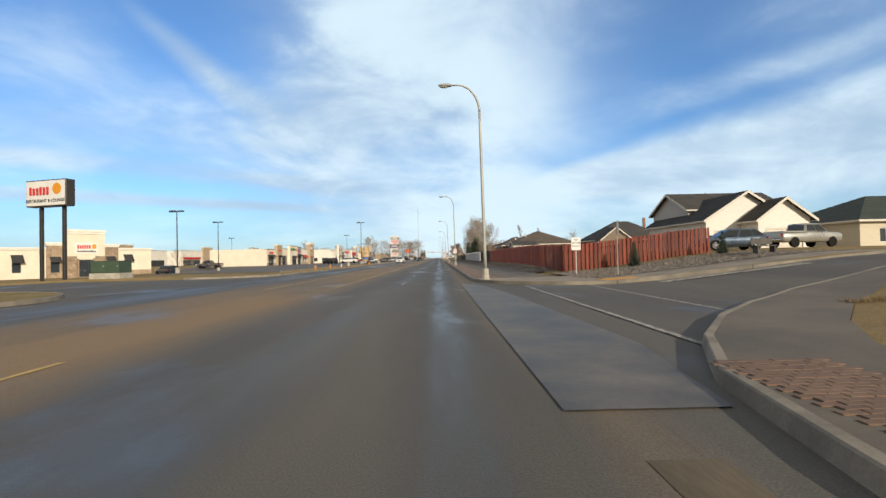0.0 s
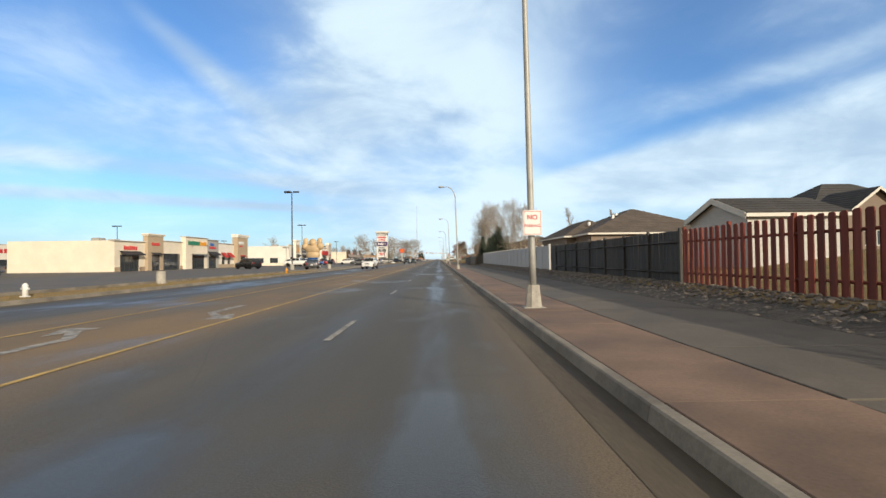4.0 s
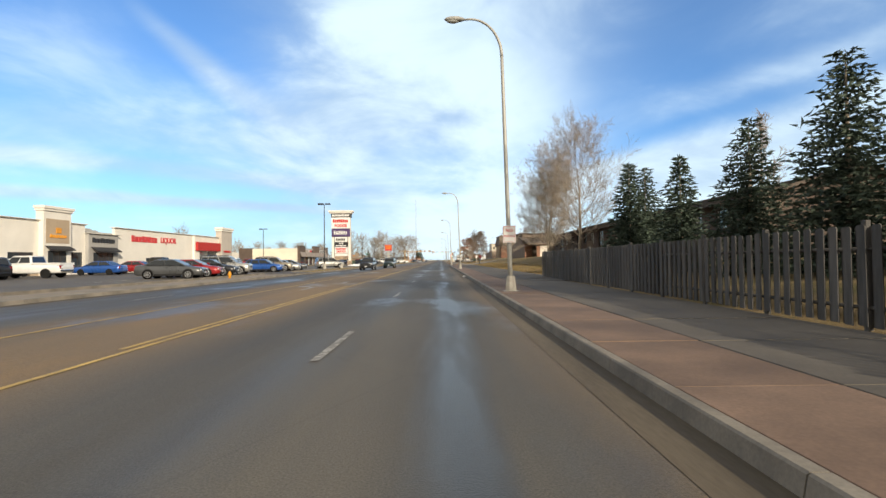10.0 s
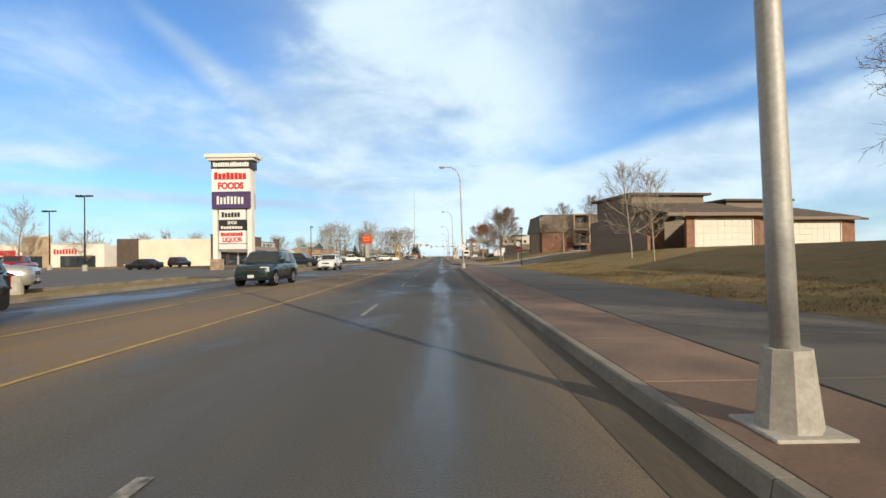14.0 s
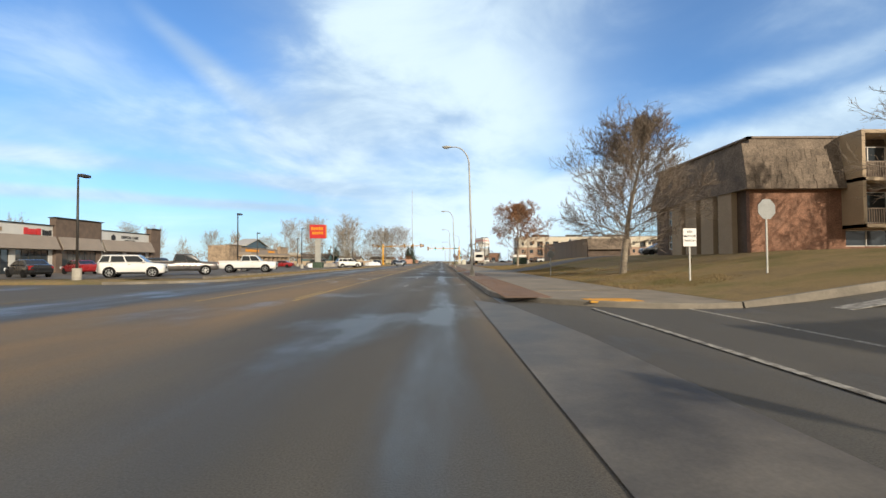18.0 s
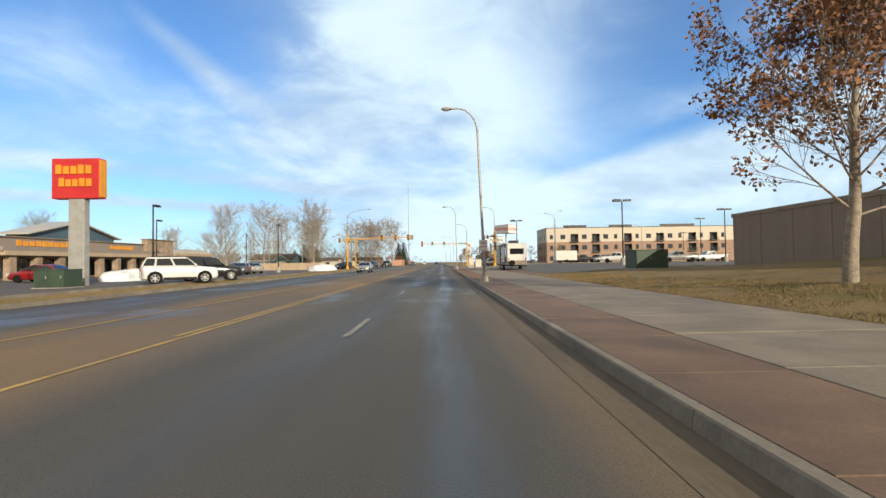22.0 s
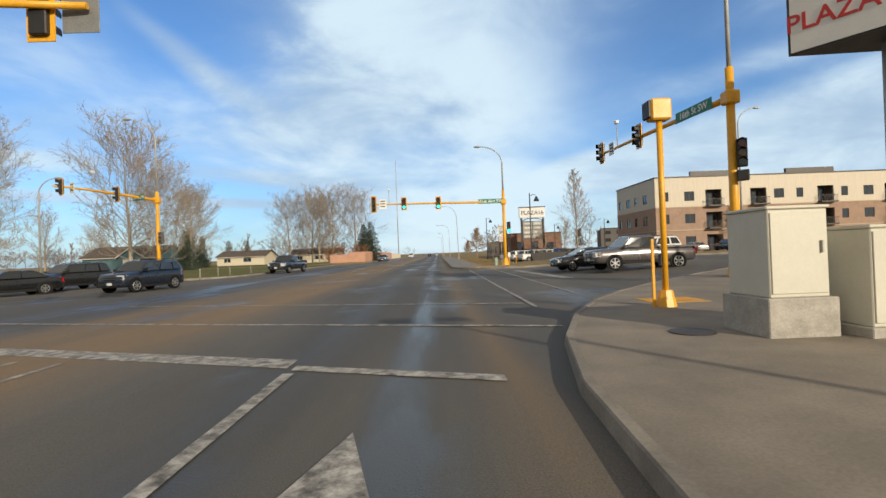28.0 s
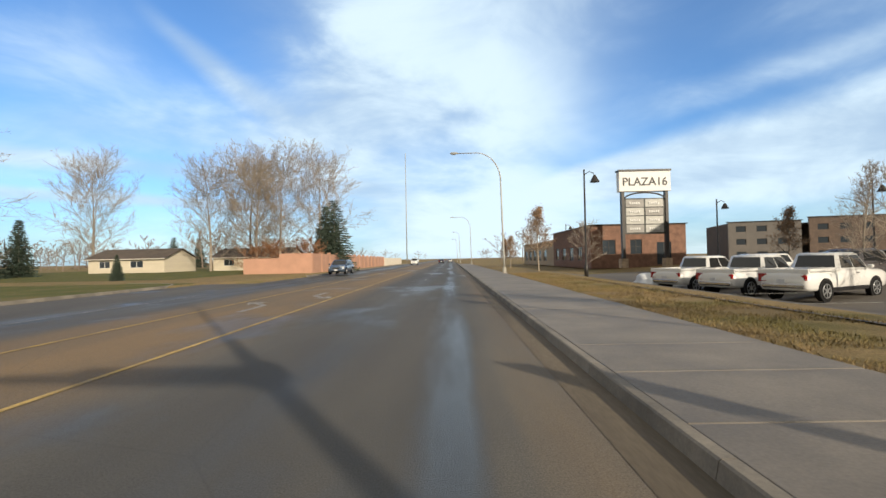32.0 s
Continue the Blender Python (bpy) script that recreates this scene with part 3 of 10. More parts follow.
for a, b in gaps_to_runs(SIDE_R, -60, 640, 6):
    for c, d in (((a, DRIVE[0]), (DRIVE[1], b)) if a < DRIVE[0] < b else ((a, b),)):
        kerb_run(KR, c, d, 1)
for a, b in gaps_to_runs(SIDE_L[:2] + [(430.0, 519.0)], -60, 640, 6):
    kerb_run(KL, a, b, -1)
kerb_run(-18.2, 468, 507, -1)
kerb_run(KL, 424, 430, -1)
for a, b in SIDE_R:
    if a > 10:
        corner(KR, a, 1, -1, TURN.get(a, 6.0))
    corner(KR, b, 1, 1, 6.0)
for a, b in SIDE_L[:2]:
    corner(KL, a, -1, -1, 6.0, GRASS)
    corner(KL, b, -1, 1, 6.0, GRASS)
corner(KL, 436, -1, -1, 6.0)
corner(-18.2, 462, -1, 1, 6.0, GREEN)
corner(-18.2, 513, -1, -1, 6.0, GREEN)
for a, b in SIDE_R:
    for sy, yy in ((-1, a), (1, b)):
        me = kerb_mesh(6.0)
        run = tagged(new("kerb"), "concrete kerb along the side street", "kerb", "", "structure")
        for i in range(7):
            x = KR + (TURN.get(a, 6.0) if sy < 0 else 6) + 6.0 * i
            tilt = math.degrees(math.atan2(land(x + 6, yy) - land(x, yy), 6.0))
            q = Matrix.Rotation(radians(-90 if sy < 0 else 90), 4, "Z")
            xe = x if sy < 0 else x + 6.0
            base = pose(xe, yy, land(xe, yy))
            share("kerb_stone", me, run, base @ Matrix.Rotation(radians(-tilt), 4, "Y") @ q)

GUTTER = material("gutter_concrete", (0.120, 0.098, 0.070), 0.8, spec=0.2, vary=0.4, scale=0.8, grain=30, bump=0.2, stretch=(1, 0.15, 1))
for a, b in gaps_to_runs(SIDE_R, -60, 640, 0):
    sheet("gutter", [KR - 0.48, KR + 0.01], sorted(set(span(a, b, 15) + [b])), lambda x, y: 0.0015, GUTTER, "damp concrete gutter beside the kerb", "gutter")
for a, b in gaps_to_runs(SIDE_L, -60, 455, 0):
    sheet("gutter", [KL - 0.01, KL + 0.48], sorted(set(span(a, b, 15) + [b])), lambda x, y: 0.0015, GUTTER, "damp concrete gutter beside the kerb", "gutter")

PAINT_Z = 0.014


def stripe(name, x0, x1, y0, y1, mat, label, dx=0.0):
    """A painted stripe with frayed edges."""
    n = max(2, int((y1 - y0) / 1.5))
    xs, bm = [], bmesh.new()
    rows = []
    for i in range(n + 1):
        y = y0 + (y1 - y0) * i / n
        s = dx * i / n
        w = random.uniform(-0.008, 0.008)
        z = PAINT_Z + max(0, land(x0, y) if x0 > KR else 0)
        rows.append([bm.verts.new((x0 + s + w, y, z)), bm.verts.new((x1 + s + w * 0.5, y, z))])
    for a, b in zip(rows, rows[1:]):
        bm.faces.new((a[0], a[1], b[1], b[0]))
    return tagged(part(name, bm, mat), label, "road marking", "", "structure")


for a, b in ((-20, 4), (22, 262), (287, 424), (468, 620)):
    stripe("yellow_line", YR - 0.05, YR + 0.05, a, b, YELLOW, "worn yellow line edging the turning lane")
    stripe("yellow_line", YL - 0.05, YL + 0.05, a, b, YELLOW, "worn yellow line edging the turning lane")
for a, b in ((-20, 6), (118, 142), (157, 175), (188, 214), (232, 262), (288, 292), (340, 362), (372, 392)):
    stripe("yellow_line", YR - 0.27, YR - 0.17, a, b, YELLOW, "worn second yellow line at a turning bay")
dash = stripe("lane_dash", LANE - 0.06, LANE + 0.06, -0.0, 2.7, WHITE, "short worn white lane dash")
dash["group"] = "white lane dashes"
starts = [34.4 + 11.05 * k for k in range(-5, 21)] + [295.2 + 11.1 * k for k in range(11)] + [470.0 + 10.5 * k for k in range(14)]
for y in starts:
    if not (262 < y < 284 or 404 < y < 512 or -1 < y < 20) and y < 620:
        for x in (LANE, LLANE):
            copy_thing(dash, pose(x - LANE, y, 0))
dash.matrix_basis = pose(0, -11, 0)
for x0, x1, a, b in ((-1.56, -1.40, 404, 426.8), (-6.62, -6.50, 404, 428.4), (-5.62, -5.50, 400, 428.1), (-12.06, -11.94, 468, 500)):
    stripe("lane_line", x0, x1, a, b, WHITE, "solid white lane line before the crossing")


def cross_line(name, x0, x1, y, w, label, mat=WHITE, skew=0.0):
    bm = boxes((x0, x1, y, y + w, PAINT_Z - 0.003, PAINT_Z))
    for v in bm.verts:
        v.co.y += skew * (v.co.x + 3.0)
    return tagged(part(name, bm, mat), label, "road marking", "", "structure")


cross_line("stop_line", -10.2, -1.6, 427.6, 0.55, "broad white stop line at the crossing", skew=-0.34)
cross_line("stop_line", -1.5, KR - 0.5, 427.5, 0.28, "white stop line of the turning lane", skew=-0.34)
cross_line("crosswalk_line", -13.0, KR + 1.2, 431.6, 0.16, "thin white crosswalk line", skew=-0.28)
cross_line("crosswalk_line", -11.0, KR + 1.2, 436.0, 0.12, "thin white crosswalk line", skew=-0.28)
cross_line("crosswalk_line", -17.0, KR + 1.0, 464.0, 0.18, "thin white crosswalk line")
for x, a, b in ((3.9, 4.5, 20.4), (6.6, 4.0, 20.4), (4.15, 270.6, 284.0), (6.6, 273.6, 284.0), (3.25, 433.4, 461.5), (5.35, 436.5, 461.5)):
    stripe("crosswalk_line", x - 0.065, x + 0.065, a, b, WHITE, "white crosswalk line across the side street")
bm = bmesh.new()
bm.faces.new([bm.verts.new((px, py, PAINT_Z + 0.004 + max(0, land(px, py)))) for px, py in ((7.1, 445.2), (7.7, 445.2), (6.8, 457.4), (6.2, 457.4))])
tagged(part("stop_line", bm, WHITE), "broad white stop line on the side street", "road marking", "", "structure")
for x, y in ((9.4, 19.6), (9.2, 282.0)):
    bm = boxes((x, x + 6.2, y - 0.3, y + 0.3, 0, 0.012))
    for w in bm.verts:
        w.co.z += land(w.co.x, w.co.y) + 0.004
    tagged(part("stop_line", bm, WHITE), "broad worn white stop line on the side street", "road marking", "", "structure")


def turn_arrow(x, y, flip):
    bm = bmesh.new()
    k = -1 if flip else 1
    shapes = [[(-0.12, 0), (0.12, 0), (0.12, 1.4), (-0.12, 1.4)], [(-0.12, 1.4), (0.12, 1.4), (-0.5, 2.1), (-0.62, 1.9)],
              [(-0.4, 2.4), (-0.75, 1.6), (-1.15, 2.35), (-0.8, 2.4)]]
    for sh in shapes:
        vs = [bm.verts.new((x + px * k, y + py * k * 1.5, PAINT_Z)) for px, py in sh]
        bm.faces.new(vs)
    bmesh.ops.recalc_face_normals(bm, faces=bm.faces[:])
    for f in bm.faces:
        if f.normal.z < 0:
            f.normal_flip()
    return tagged(part("turn_arrow", bm, WHITE), "worn white turn arrow in the turning lane", "road marking", "", "structure")


for y in (66, 172, 242, 300, 492):
    turn_arrow(-6.6, y, False)
    turn_arrow(-6.0, y + 8.5, True)
turn_arrow(-9.6, 482, True)
bm = bmesh.new()
for sh in (((-0.32, 420.8), (-0.08, 420.8), (-0.08, 423.3), (-0.32, 423.3)), ((-0.52, 423.3), (0.12, 423.3), (-0.2, 424.5)), ((-0.08, 421.7), (0.62, 422.2), (0.62, 422.6), (-0.08, 422.3)), ((0.62, 421.9), (1.1, 422.4), (0.62, 422.9))):
    bm.faces.new([bm.verts.new((px, py, PAINT_Z)) for px, py in sh])
tagged(part("turn_arrow", bm, WHITE), "white arrow for straight on or right", "road marking", "", "structure")
wet = material("wet_patch_concrete", (0.100, 0.091, 0.078), 0.55, spec=0.35, vary=0.6, scale=0.7, grain=30, bump=0.05)
for a, b in SIDE_R[:2]:
    bm = bmesh.new()
    if a > 100:
        a = 263.5
    pts = [(KR - 0.75, a + 1.0), (KR + 0.7, a + 1.0), (KR + 1.15, a + 4), (KR + 1.0, a + 7.5), (KR + 0.7, b - 4), (KR + 0.2, b + 1.5), (KR - 0.75, b + 3.5)]
    bm.faces.new([bm.verts.new((px, py, 0.012)) for px, py in pts])
    tagged(part("valley_gutter", bm, wet), "wet concrete valley gutter across the side street", "gutter", "", "structure")
sheet("driveway", [KR - 0.02, KR + 0.5, 3.6, 5.4, 7.4, 8.1], span(DRIVE[0] - 0.06, DRIVE[1], 2.4) + [DRIVE[1] + 0.06], lambda x, y: 0.006 + 0.134 * smooth(x, KR - 0.3, 4.2) + land(x, y), wet, "damp dark concrete driveway across the pavement", "driveway")
manhole = material("iron_cover", (0.06, 0.055, 0.05), 0.6, 0.4, vary=0.3, scale=3, grain=30)
for x, y in ((-1.3, 145.2), (-7.6, 277), (4.7, 428.0)):
    bm = bmesh.new()
    bmesh.ops.create_cone(bm, cap_ends=True, segments=24, radius1=0.36, radius2=0.35, depth=0.012, matrix=pose(x, y, 0.006 if x < KR else 0.15))
    tagged(part("manhole_cover", bm, manhole), "round iron manhole cover in the paving", "manhole cover")
TACTILE = material("tactile_yellow", (0.52, 0.27, 0.04), 0.8, vary=0.2, scale=2, grain=30)
for x0, x1, y0, y1 in ((4.0, 5.6, 463.2, 464.6), (5.9, 7.3, 432.0, 433.2), (4.2, 5.8, 1.0, 2.0), (4.3, 5.8, 284.6, 285.6), (7.6, 9.2, 21.3, 22.3)):
    bm = boxes((x0, x1, y0, y1, 0.10, 0.15), bevel=0.01)
    for w in bm.verts:
        w.co.z += land(w.co.x, w.co.y)
    for i in range(int((x1 - x0) / 0.16)):
        for j in range(int((y1 - y0) / 0.16)):
            box(bm, x0 + 0.06 + i * 0.16, x0 + 0.12 + i * 0.16, y0 + 0.06 + j * 0.16, y0 + 0.12 + j * 0.16, 0.15, 0.158)
    tagged(part("tactile_pad", bm, TACTILE), "yellow bumpy tactile pad at a kerb ramp", "tactile pad")

# parking lots
for x0, x1, y0, y1 in ((-62, -17.2, 52, 282), (-46, -17.2, 306, 430), (-17.3, -14.5, 196.5, 204.5), (-17.3, -14.5, 244, 252), (9.15, 70, 372, 425), (8.2, 60, 486, 530)):
    bm_xs, bm_ys = span(x0, x1, 3) + [x1], span(y0, y1, 6) + [y1]
    sheet("parking_lot", bm_xs, bm_ys, lambda x, y: land(x, y) + 0.16, LOT, "grey asphalt parking lot", "parking lot")
bm = bmesh.new()
rows = []
for x in span(8.0, 40, 1.5) + [40]:
    lo = DRIVE[0] + 0.72 * min(x - 8.0, 6.0)
    rows.append([bm.verts.new((x, y, land(x, y) + 0.138)) for y in (lo, lo + 2.6, lo + 5.2, min(lo + 8.0, 335.0))])
for p, q in zip(rows, rows[1:]):
    for i in range(3):
        bm.faces.new((p[i], q[i], q[i + 1], p[i + 1]))
tagged(part("parking_lot", bm, LOT), "grey asphalt drive that widens behind the lawn", "parking lot", "", "structure")
for a, b in ((52, 196), (205, 243.5), (252.5, 282), (306, 430)):
    n = round((b - a) / 6.1)
    run = tagged(new("kerb"), "pale concrete kerb of the parking lot", "kerb", "", "structure")
    me = kerb_mesh((b - a) / n)
    for i in range(n):
        share("kerb_stone", me, run, pose(-17.2, a + (b - a) * i / n, 0.12))
for y in range(180, 236, 3):
    cross_line("bay_line", -23.6, -18.6, y, 0.1, "faded white parking bay line").location.z = 0.152
for y in range(484, 500, 4):
    cross_line("bay_line", 9.0, 14.0, y, 0.1, "faded white parking bay line").location.z = 0.152 + land(11, y)

# the skewed street corner where the drive begins
curve = [(2.1, -8.0), (2.2, -2.0), (2.45, 2.0), (2.9, 4.3), (3.9, 6.4), (5.4, 8.6), (7.3, 10.7), (9.7, 12.6), (14.0, 14.6), (22.0, 16.4), (34.0, 17.2)]


def curve_strip(name, offs, mat, label, cat, parent=None, z_add=0.0):
    """A strip that follows the curve; offs are (sideways, height) pairs."""
    pts = []
    for (x0, y0), (x1, y1) in zip(curve, curve[1:]):
        for k in range(3):
            pts.append(Vector((x0 + (x1 - x0) * k / 3, y0 + (y1 - y0) * k / 3)))
    bm, rows = bmesh.new(), []
    for i, p in enumerate(pts):
        d = (pts[min(i + 1, len(pts) - 1)] - pts[max(i - 1, 0)]).normalized()
        n = Vector((d.y, -d.x))
        row = []
        for o, z in offs:
            q = p + n * o
            row.append(bm.verts.new((q.x, q.y, z + land(q.x, q.y))))
        rows.append(row)
    for a, b in zip(rows, rows[1:]):
        for k in range(len(offs) - 1):
            bm.faces.new((a[k], a[k + 1], b[k + 1], b[k]))
    bmesh.ops.recalc_face_normals(bm, faces=bm.faces[:])
    return tagged(part(name, bm, mat), label, cat, "", "structure")


curve_strip("kerb", ((-0.01, -0.08), (0.03, 0.14), (0.05, 0.155), (0.16, 0.155), (0.16, -0.08)), KERB, "curved pale concrete kerb at the street corner", "kerb")
curve_strip("pavement", ((0.161, 0.148), (1.0, 0.152), (1.95, 0.150), (1.95, 0.0)), WORN, "worn concrete pavement round the street corner", "pavement")
curve_strip("lawn", ((1.96, 0.140), (3.0, 0.20), (5.5, 0.24), (9.0, 0.22)), GRASS, "rough dry grass behind the street corner", "lawn")

# ---- fixtures that line the road ----
CONCPALE = material("pale_footing", (0.36, 0.34, 0.30), 0.85, vary=0.2, scale=3, grain=30)


def street_lamp(y, x=2.5, lean=1.7, arm=1.17, top=10.45, sign=None, rise=1.45, flat=0.3):
    lamp = empty("street_lamp", pose(x, y, 0.13), "tall galvanised street lamp with a curved arm over the road", "street lamp", "street lamps along the road")
    k = math.tan(radians(lean))
    base = bmesh.new()
    bmesh.ops.create_cone(base, cap_ends=True, segments=8, radius1=0.215, radius2=0.155, depth=0.58, matrix=pose(0, 0, 0.29, 0, 0, 22.5))
    box(base, -0.27, 0.27, -0.27, 0.27, -0.1, 0.035, bevel=0.01)
    part("footing", base, CONCPALE, lamp, "pale flared base cover")
    hh = top - rise - 0.13
    pts, rad = [], []
    for i in range(9):
        z = 0.5 + (hh - 0.5) * i / 8
        pts.append((-k * z, 0, z))
        rad.append(0.090 - 0.028 * i / 8)
    part("pole", tube(bmesh.new(), pts, rad, 10), GALV, lamp)
    arm_pts = [(-k * hh - arm * (1 - math.cos(a)) , 0, hh + rise * math.sin(a)) for a in (math.pi / 2 * i / 12 for i in range(13))]
    end = arm_pts[-1]
    part("arm", tube(bmesh.new(), arm_pts + [(end[0] - flat, 0, end[2] - 0.02)], [0.062 - 0.022 * i / 13 for i in range(14)], 8), GALV, lamp)
    hx, hz = end[0] - flat + 0.05, end[2] - 0.02
    head = bmesh.new()
    bmesh.ops.create_uvsphere(head, u_segments=12, v_segments=8, radius=0.5, matrix=Matrix.LocRotScale((hx - 0.35, 0, hz + 0.02), None, (0.80, 0.32, 0.20)))
    hd = part("lamp_head", head, GALV, lamp, "oval grey lamp head")
    lens = bmesh.new()
    bmesh.ops.create_uvsphere(lens, u_segments=10, v_segments=6, radius=0.5, matrix=Matrix.LocRotScale((hx - 0.42, 0, hz - 0.05), None, (0.5, 0.24, 0.16)))
    part("lens", lens, glass_mat("lamp_lens", (0.35, 0.36, 0.34), 0.2), hd)
    if sign:
        board = part("sign_plate", boxes((-0.24, 0.24, -0.17, -0.155, 1.82, 2.45), bevel=0.004), SIGNWHITE, lamp, "white no-parking sign with red letters")
        board.matrix_local = pose(-k * 2.3, 0, 0)
        words("sign_text", "NO", 0.165, SIGNRED, board, pose(0, -0.173, 2.27), 0.002, bold=0.003)
        words("sign_text", "PARKING", 0.095, SIGNRED, board, pose(0, -0.173, 2.06), 0.002, bold=0.001)
        part("border", boxes((-0.215, 0.215, -0.174, -0.171, 1.845, 1.855), (-0.215, 0.215, -0.174, -0.171, 2.415, 2.425), (-0.215, -0.205, -0.174, -0.171, 1.855, 2.415), (0.205, 0.215, -0.174, -0.171, 1.855, 2.415)), SIGNRED, board)
    return lamp


for y, sg, lean in ((24.8, False, 0.9), (71.4, True, 0.8), (119.6, False, 1.7), (167.6, True, 1.4), (214.2, False, 1.5), (259.9, True, 1.4),
                    (309.5, False, 1.3), (359.4, True, 2.0), (410.7, False, 0.8)):
    street_lamp(y, x=2.35 if 250 < y < 270 else 2.55, sign=sg, lean=lean, top=10.3 if 200 < y < 220 else 10.45)
street_lamp(521, x=5.0, arm=2.2, lean=1.2, top=11.2, rise=2.6, flat=1.7)
street_lamp(590, x=5.0, arm=2.2, lean=1.0, top=11.2, rise=2.6, flat=1.7)
for y in (640, 700):
    street_lamp(y, x=3.4)


def lot_lamp(x, y, h, heads=2, dark=True, base=True, arm=0.5, turn=0):
    mat = DARKSTEEL if dark else GALV
    z0 = land(x, y) + 0.13
    lamp = empty("parking_lot_lamp", pose(x, y, z0, rz=turn), "tall dark parking lot lamp on a concrete base" if dark else "grey parking lot lamp on a concrete base", "lamp post", "parking lot lamps")
    if base:
        b = bmesh.new()
        bmesh.ops.create_cone(b, cap_ends=True, segments=16, radius1=0.30, radius2=0.29, depth=0.85, matrix=pose(0, 0, 0.40))
        part("footing", b, CONCPALE, lamp, "pale round concrete base")
    part("pole", tube(bmesh.new(), [(0, 0, 0.5 if base else -0.05), (0, 0, h * 0.6), (0, 0, h)], [0.09, 0.08, 0.065], 8), mat, lamp)
    for k in range(heads):
        s = -1 if k else 1
        hd = boxes((s * arm * 0.3, s * (arm + 0.5), -0.2, 0.2, h - 0.06, h + 0.14), bevel=0.03)
        part("lamp_head", hd, mat, lamp)
    return lamp


for x, y, h, n in ((-45.7, 100, 10.2, 2), (-20.4, 127.0, 10.9, 2), (-34.6, 182, 10.3, 2), (-19.0, 228.2, 10.5, 2), (-45, 272, 9.5, 2), (-72, 168, 9.5, 2), (-38, 70, 9.0, 2), (-66, 62, 9, 2),
                   (-80, 240, 9, 2), (-60, 285, 9, 2)):
    lot_lamp(x, y, h, n)
for x, y, h, t in ((-25.2, 304.6, 7.3, 90), (-25.0, 330.5, 7.1, 90), (-27.5, 377, 7.0, 90), (-36, 392, 7, 90), (-24, 402, 7.0, 90), (-38, 425, 7.0, 90), (-24.4, 355.7, 7.0, 90), (-35.0, 363.0, 6.7, 90)):
    lot_lamp(x, y, h, 1, turn=t)
for x, y, h in ((20.6, 385.5, 7.3), (12.7, 411.7, 7.7), (55, 432.8, 9.0), (42, 402, 7.8), (70, 470, 8)):
    lot_lamp(x, y, h, 2)


def post_sign(x, y, rows, w, h, bottom, label, shape="rect", face=WHITE, turn=0.0, wood=False):
    z0 = land(x, y) + 0.1
    s = empty("road_sign", pose(x, y, z0, rz=turn), label, "sign")
    part("post", boxes((-0.03, 0.03, -0.02, 0.02, -0.1, bottom + h * 0.95)), GALV, s)
    if shape == "oct":
        bm = bmesh.new()
        bmesh.ops.create_cone(bm, cap_ends=True, segments=8, radius1=w / 2 * 1.082, radius2=w / 2 * 1.082, depth=0.012, matrix=pose(0, -0.03, bottom + h / 2, 90, 0, 0) @ pose(0, 0, 0, 0, 0, 22.5))
    else:
        bm = boxes((-w / 2, w / 2, -0.036, -0.022, bottom, bottom + h), bevel=0.004)
    plate = part("sign_plate", bm, face, s)
    for text, z, size, mat in rows:
        words("sign_text", text, size, mat, plate, pose(0, -0.039, bottom + z), 0.002, bold=size * 0.015)
    return s


ALU = material("sign_back", (0.24, 0.25, 0.25), 0.5, 0.4, vary=0.1, scale=2, grain=30)
post_sign(8.2, 27.8, [("NO", 0.60, 0.14, SIGNBLACK), ("MOTOR", 0.42, 0.14, SIGNBLACK), ("VEHICLES", 0.24, 0.11, SIGNBLACK)], 0.55, 0.75, 1.45, "white no motor vehicles sign on a thin post", face=SIGNWHITE)
post_sign(10.4, 291.0, [("NO", 0.60, 0.14, SIGNBLACK), ("MOTOR", 0.42, 0.14, SIGNBLACK), ("VEHICLES", 0.24, 0.11, SIGNBLACK)], 0.55, 0.75, 1.45, "white no motor vehicles sign on a thin post", face=SIGNWHITE)
post_sign(9.4, 24.4, [], 0.76, 0.76, 2.1, "stop sign seen from its grey back", "oct", ALU, turn=62)
post_sign(12.6, 289.5, [], 0.76, 0.76, 2.1, "stop sign seen from its grey back", "oct", ALU, turn=10)
post_sign(10.0, 272.6, [("STOP", 0.31, 0.22, SIGNWHITE)], 0.7, 0.7, 1.4, "red stop sign at the side street", "oct", SIGNRED)
post_sign(7.9, 305.5, [], 0.5, 0.5, 1.35, "stop sign seen from its grey back", "oct", ALU)
post_sign(-20.6, 283.6, [], 0.76, 0.76, 2.1, "stop sign seen from its grey back below a street name plate", "oct", ALU)
tagged(part("street_name_plate", boxes((-21.0, -20.2, 283.55, 283.58, 3.1, 3.3), (-20.62, -20.58, 283.2, 283.95, 3.32, 3.5), (-20.63, -20.57, 283.56, 283.6, 2.9, 3.5)), SIGNGREEN), "green street name plates on a post", "sign")
sp = post_sign(7.7, 473.4, [("SPEED", 0.92, 0.15, SIGNBLACK), ("LIMIT", 0.71, 0.15, SIGNBLACK), ("30", 0.33, 0.40, SIGNBLACK)], 0.60, 1.10, 3.17, "white speed limit sign above a no parking sign", face=SIGNWHITE, turn=-18)
sp2 = part("sign_plate", boxes((-0.24, 0.24, -0.036, -0.022, 2.45, 3.13), bevel=0.004), SIGNWHITE, sp)
words("sign_text", "NO", 0.19, SIGNRED, sp2, pose(0, -0.039, 2.92), 0.002, bold=0.003)
words("sign_text", "PARKING", 0.10, SIGNRED, sp2, pose(0, -0.039, 2.68), 0.002, bold=0.002)


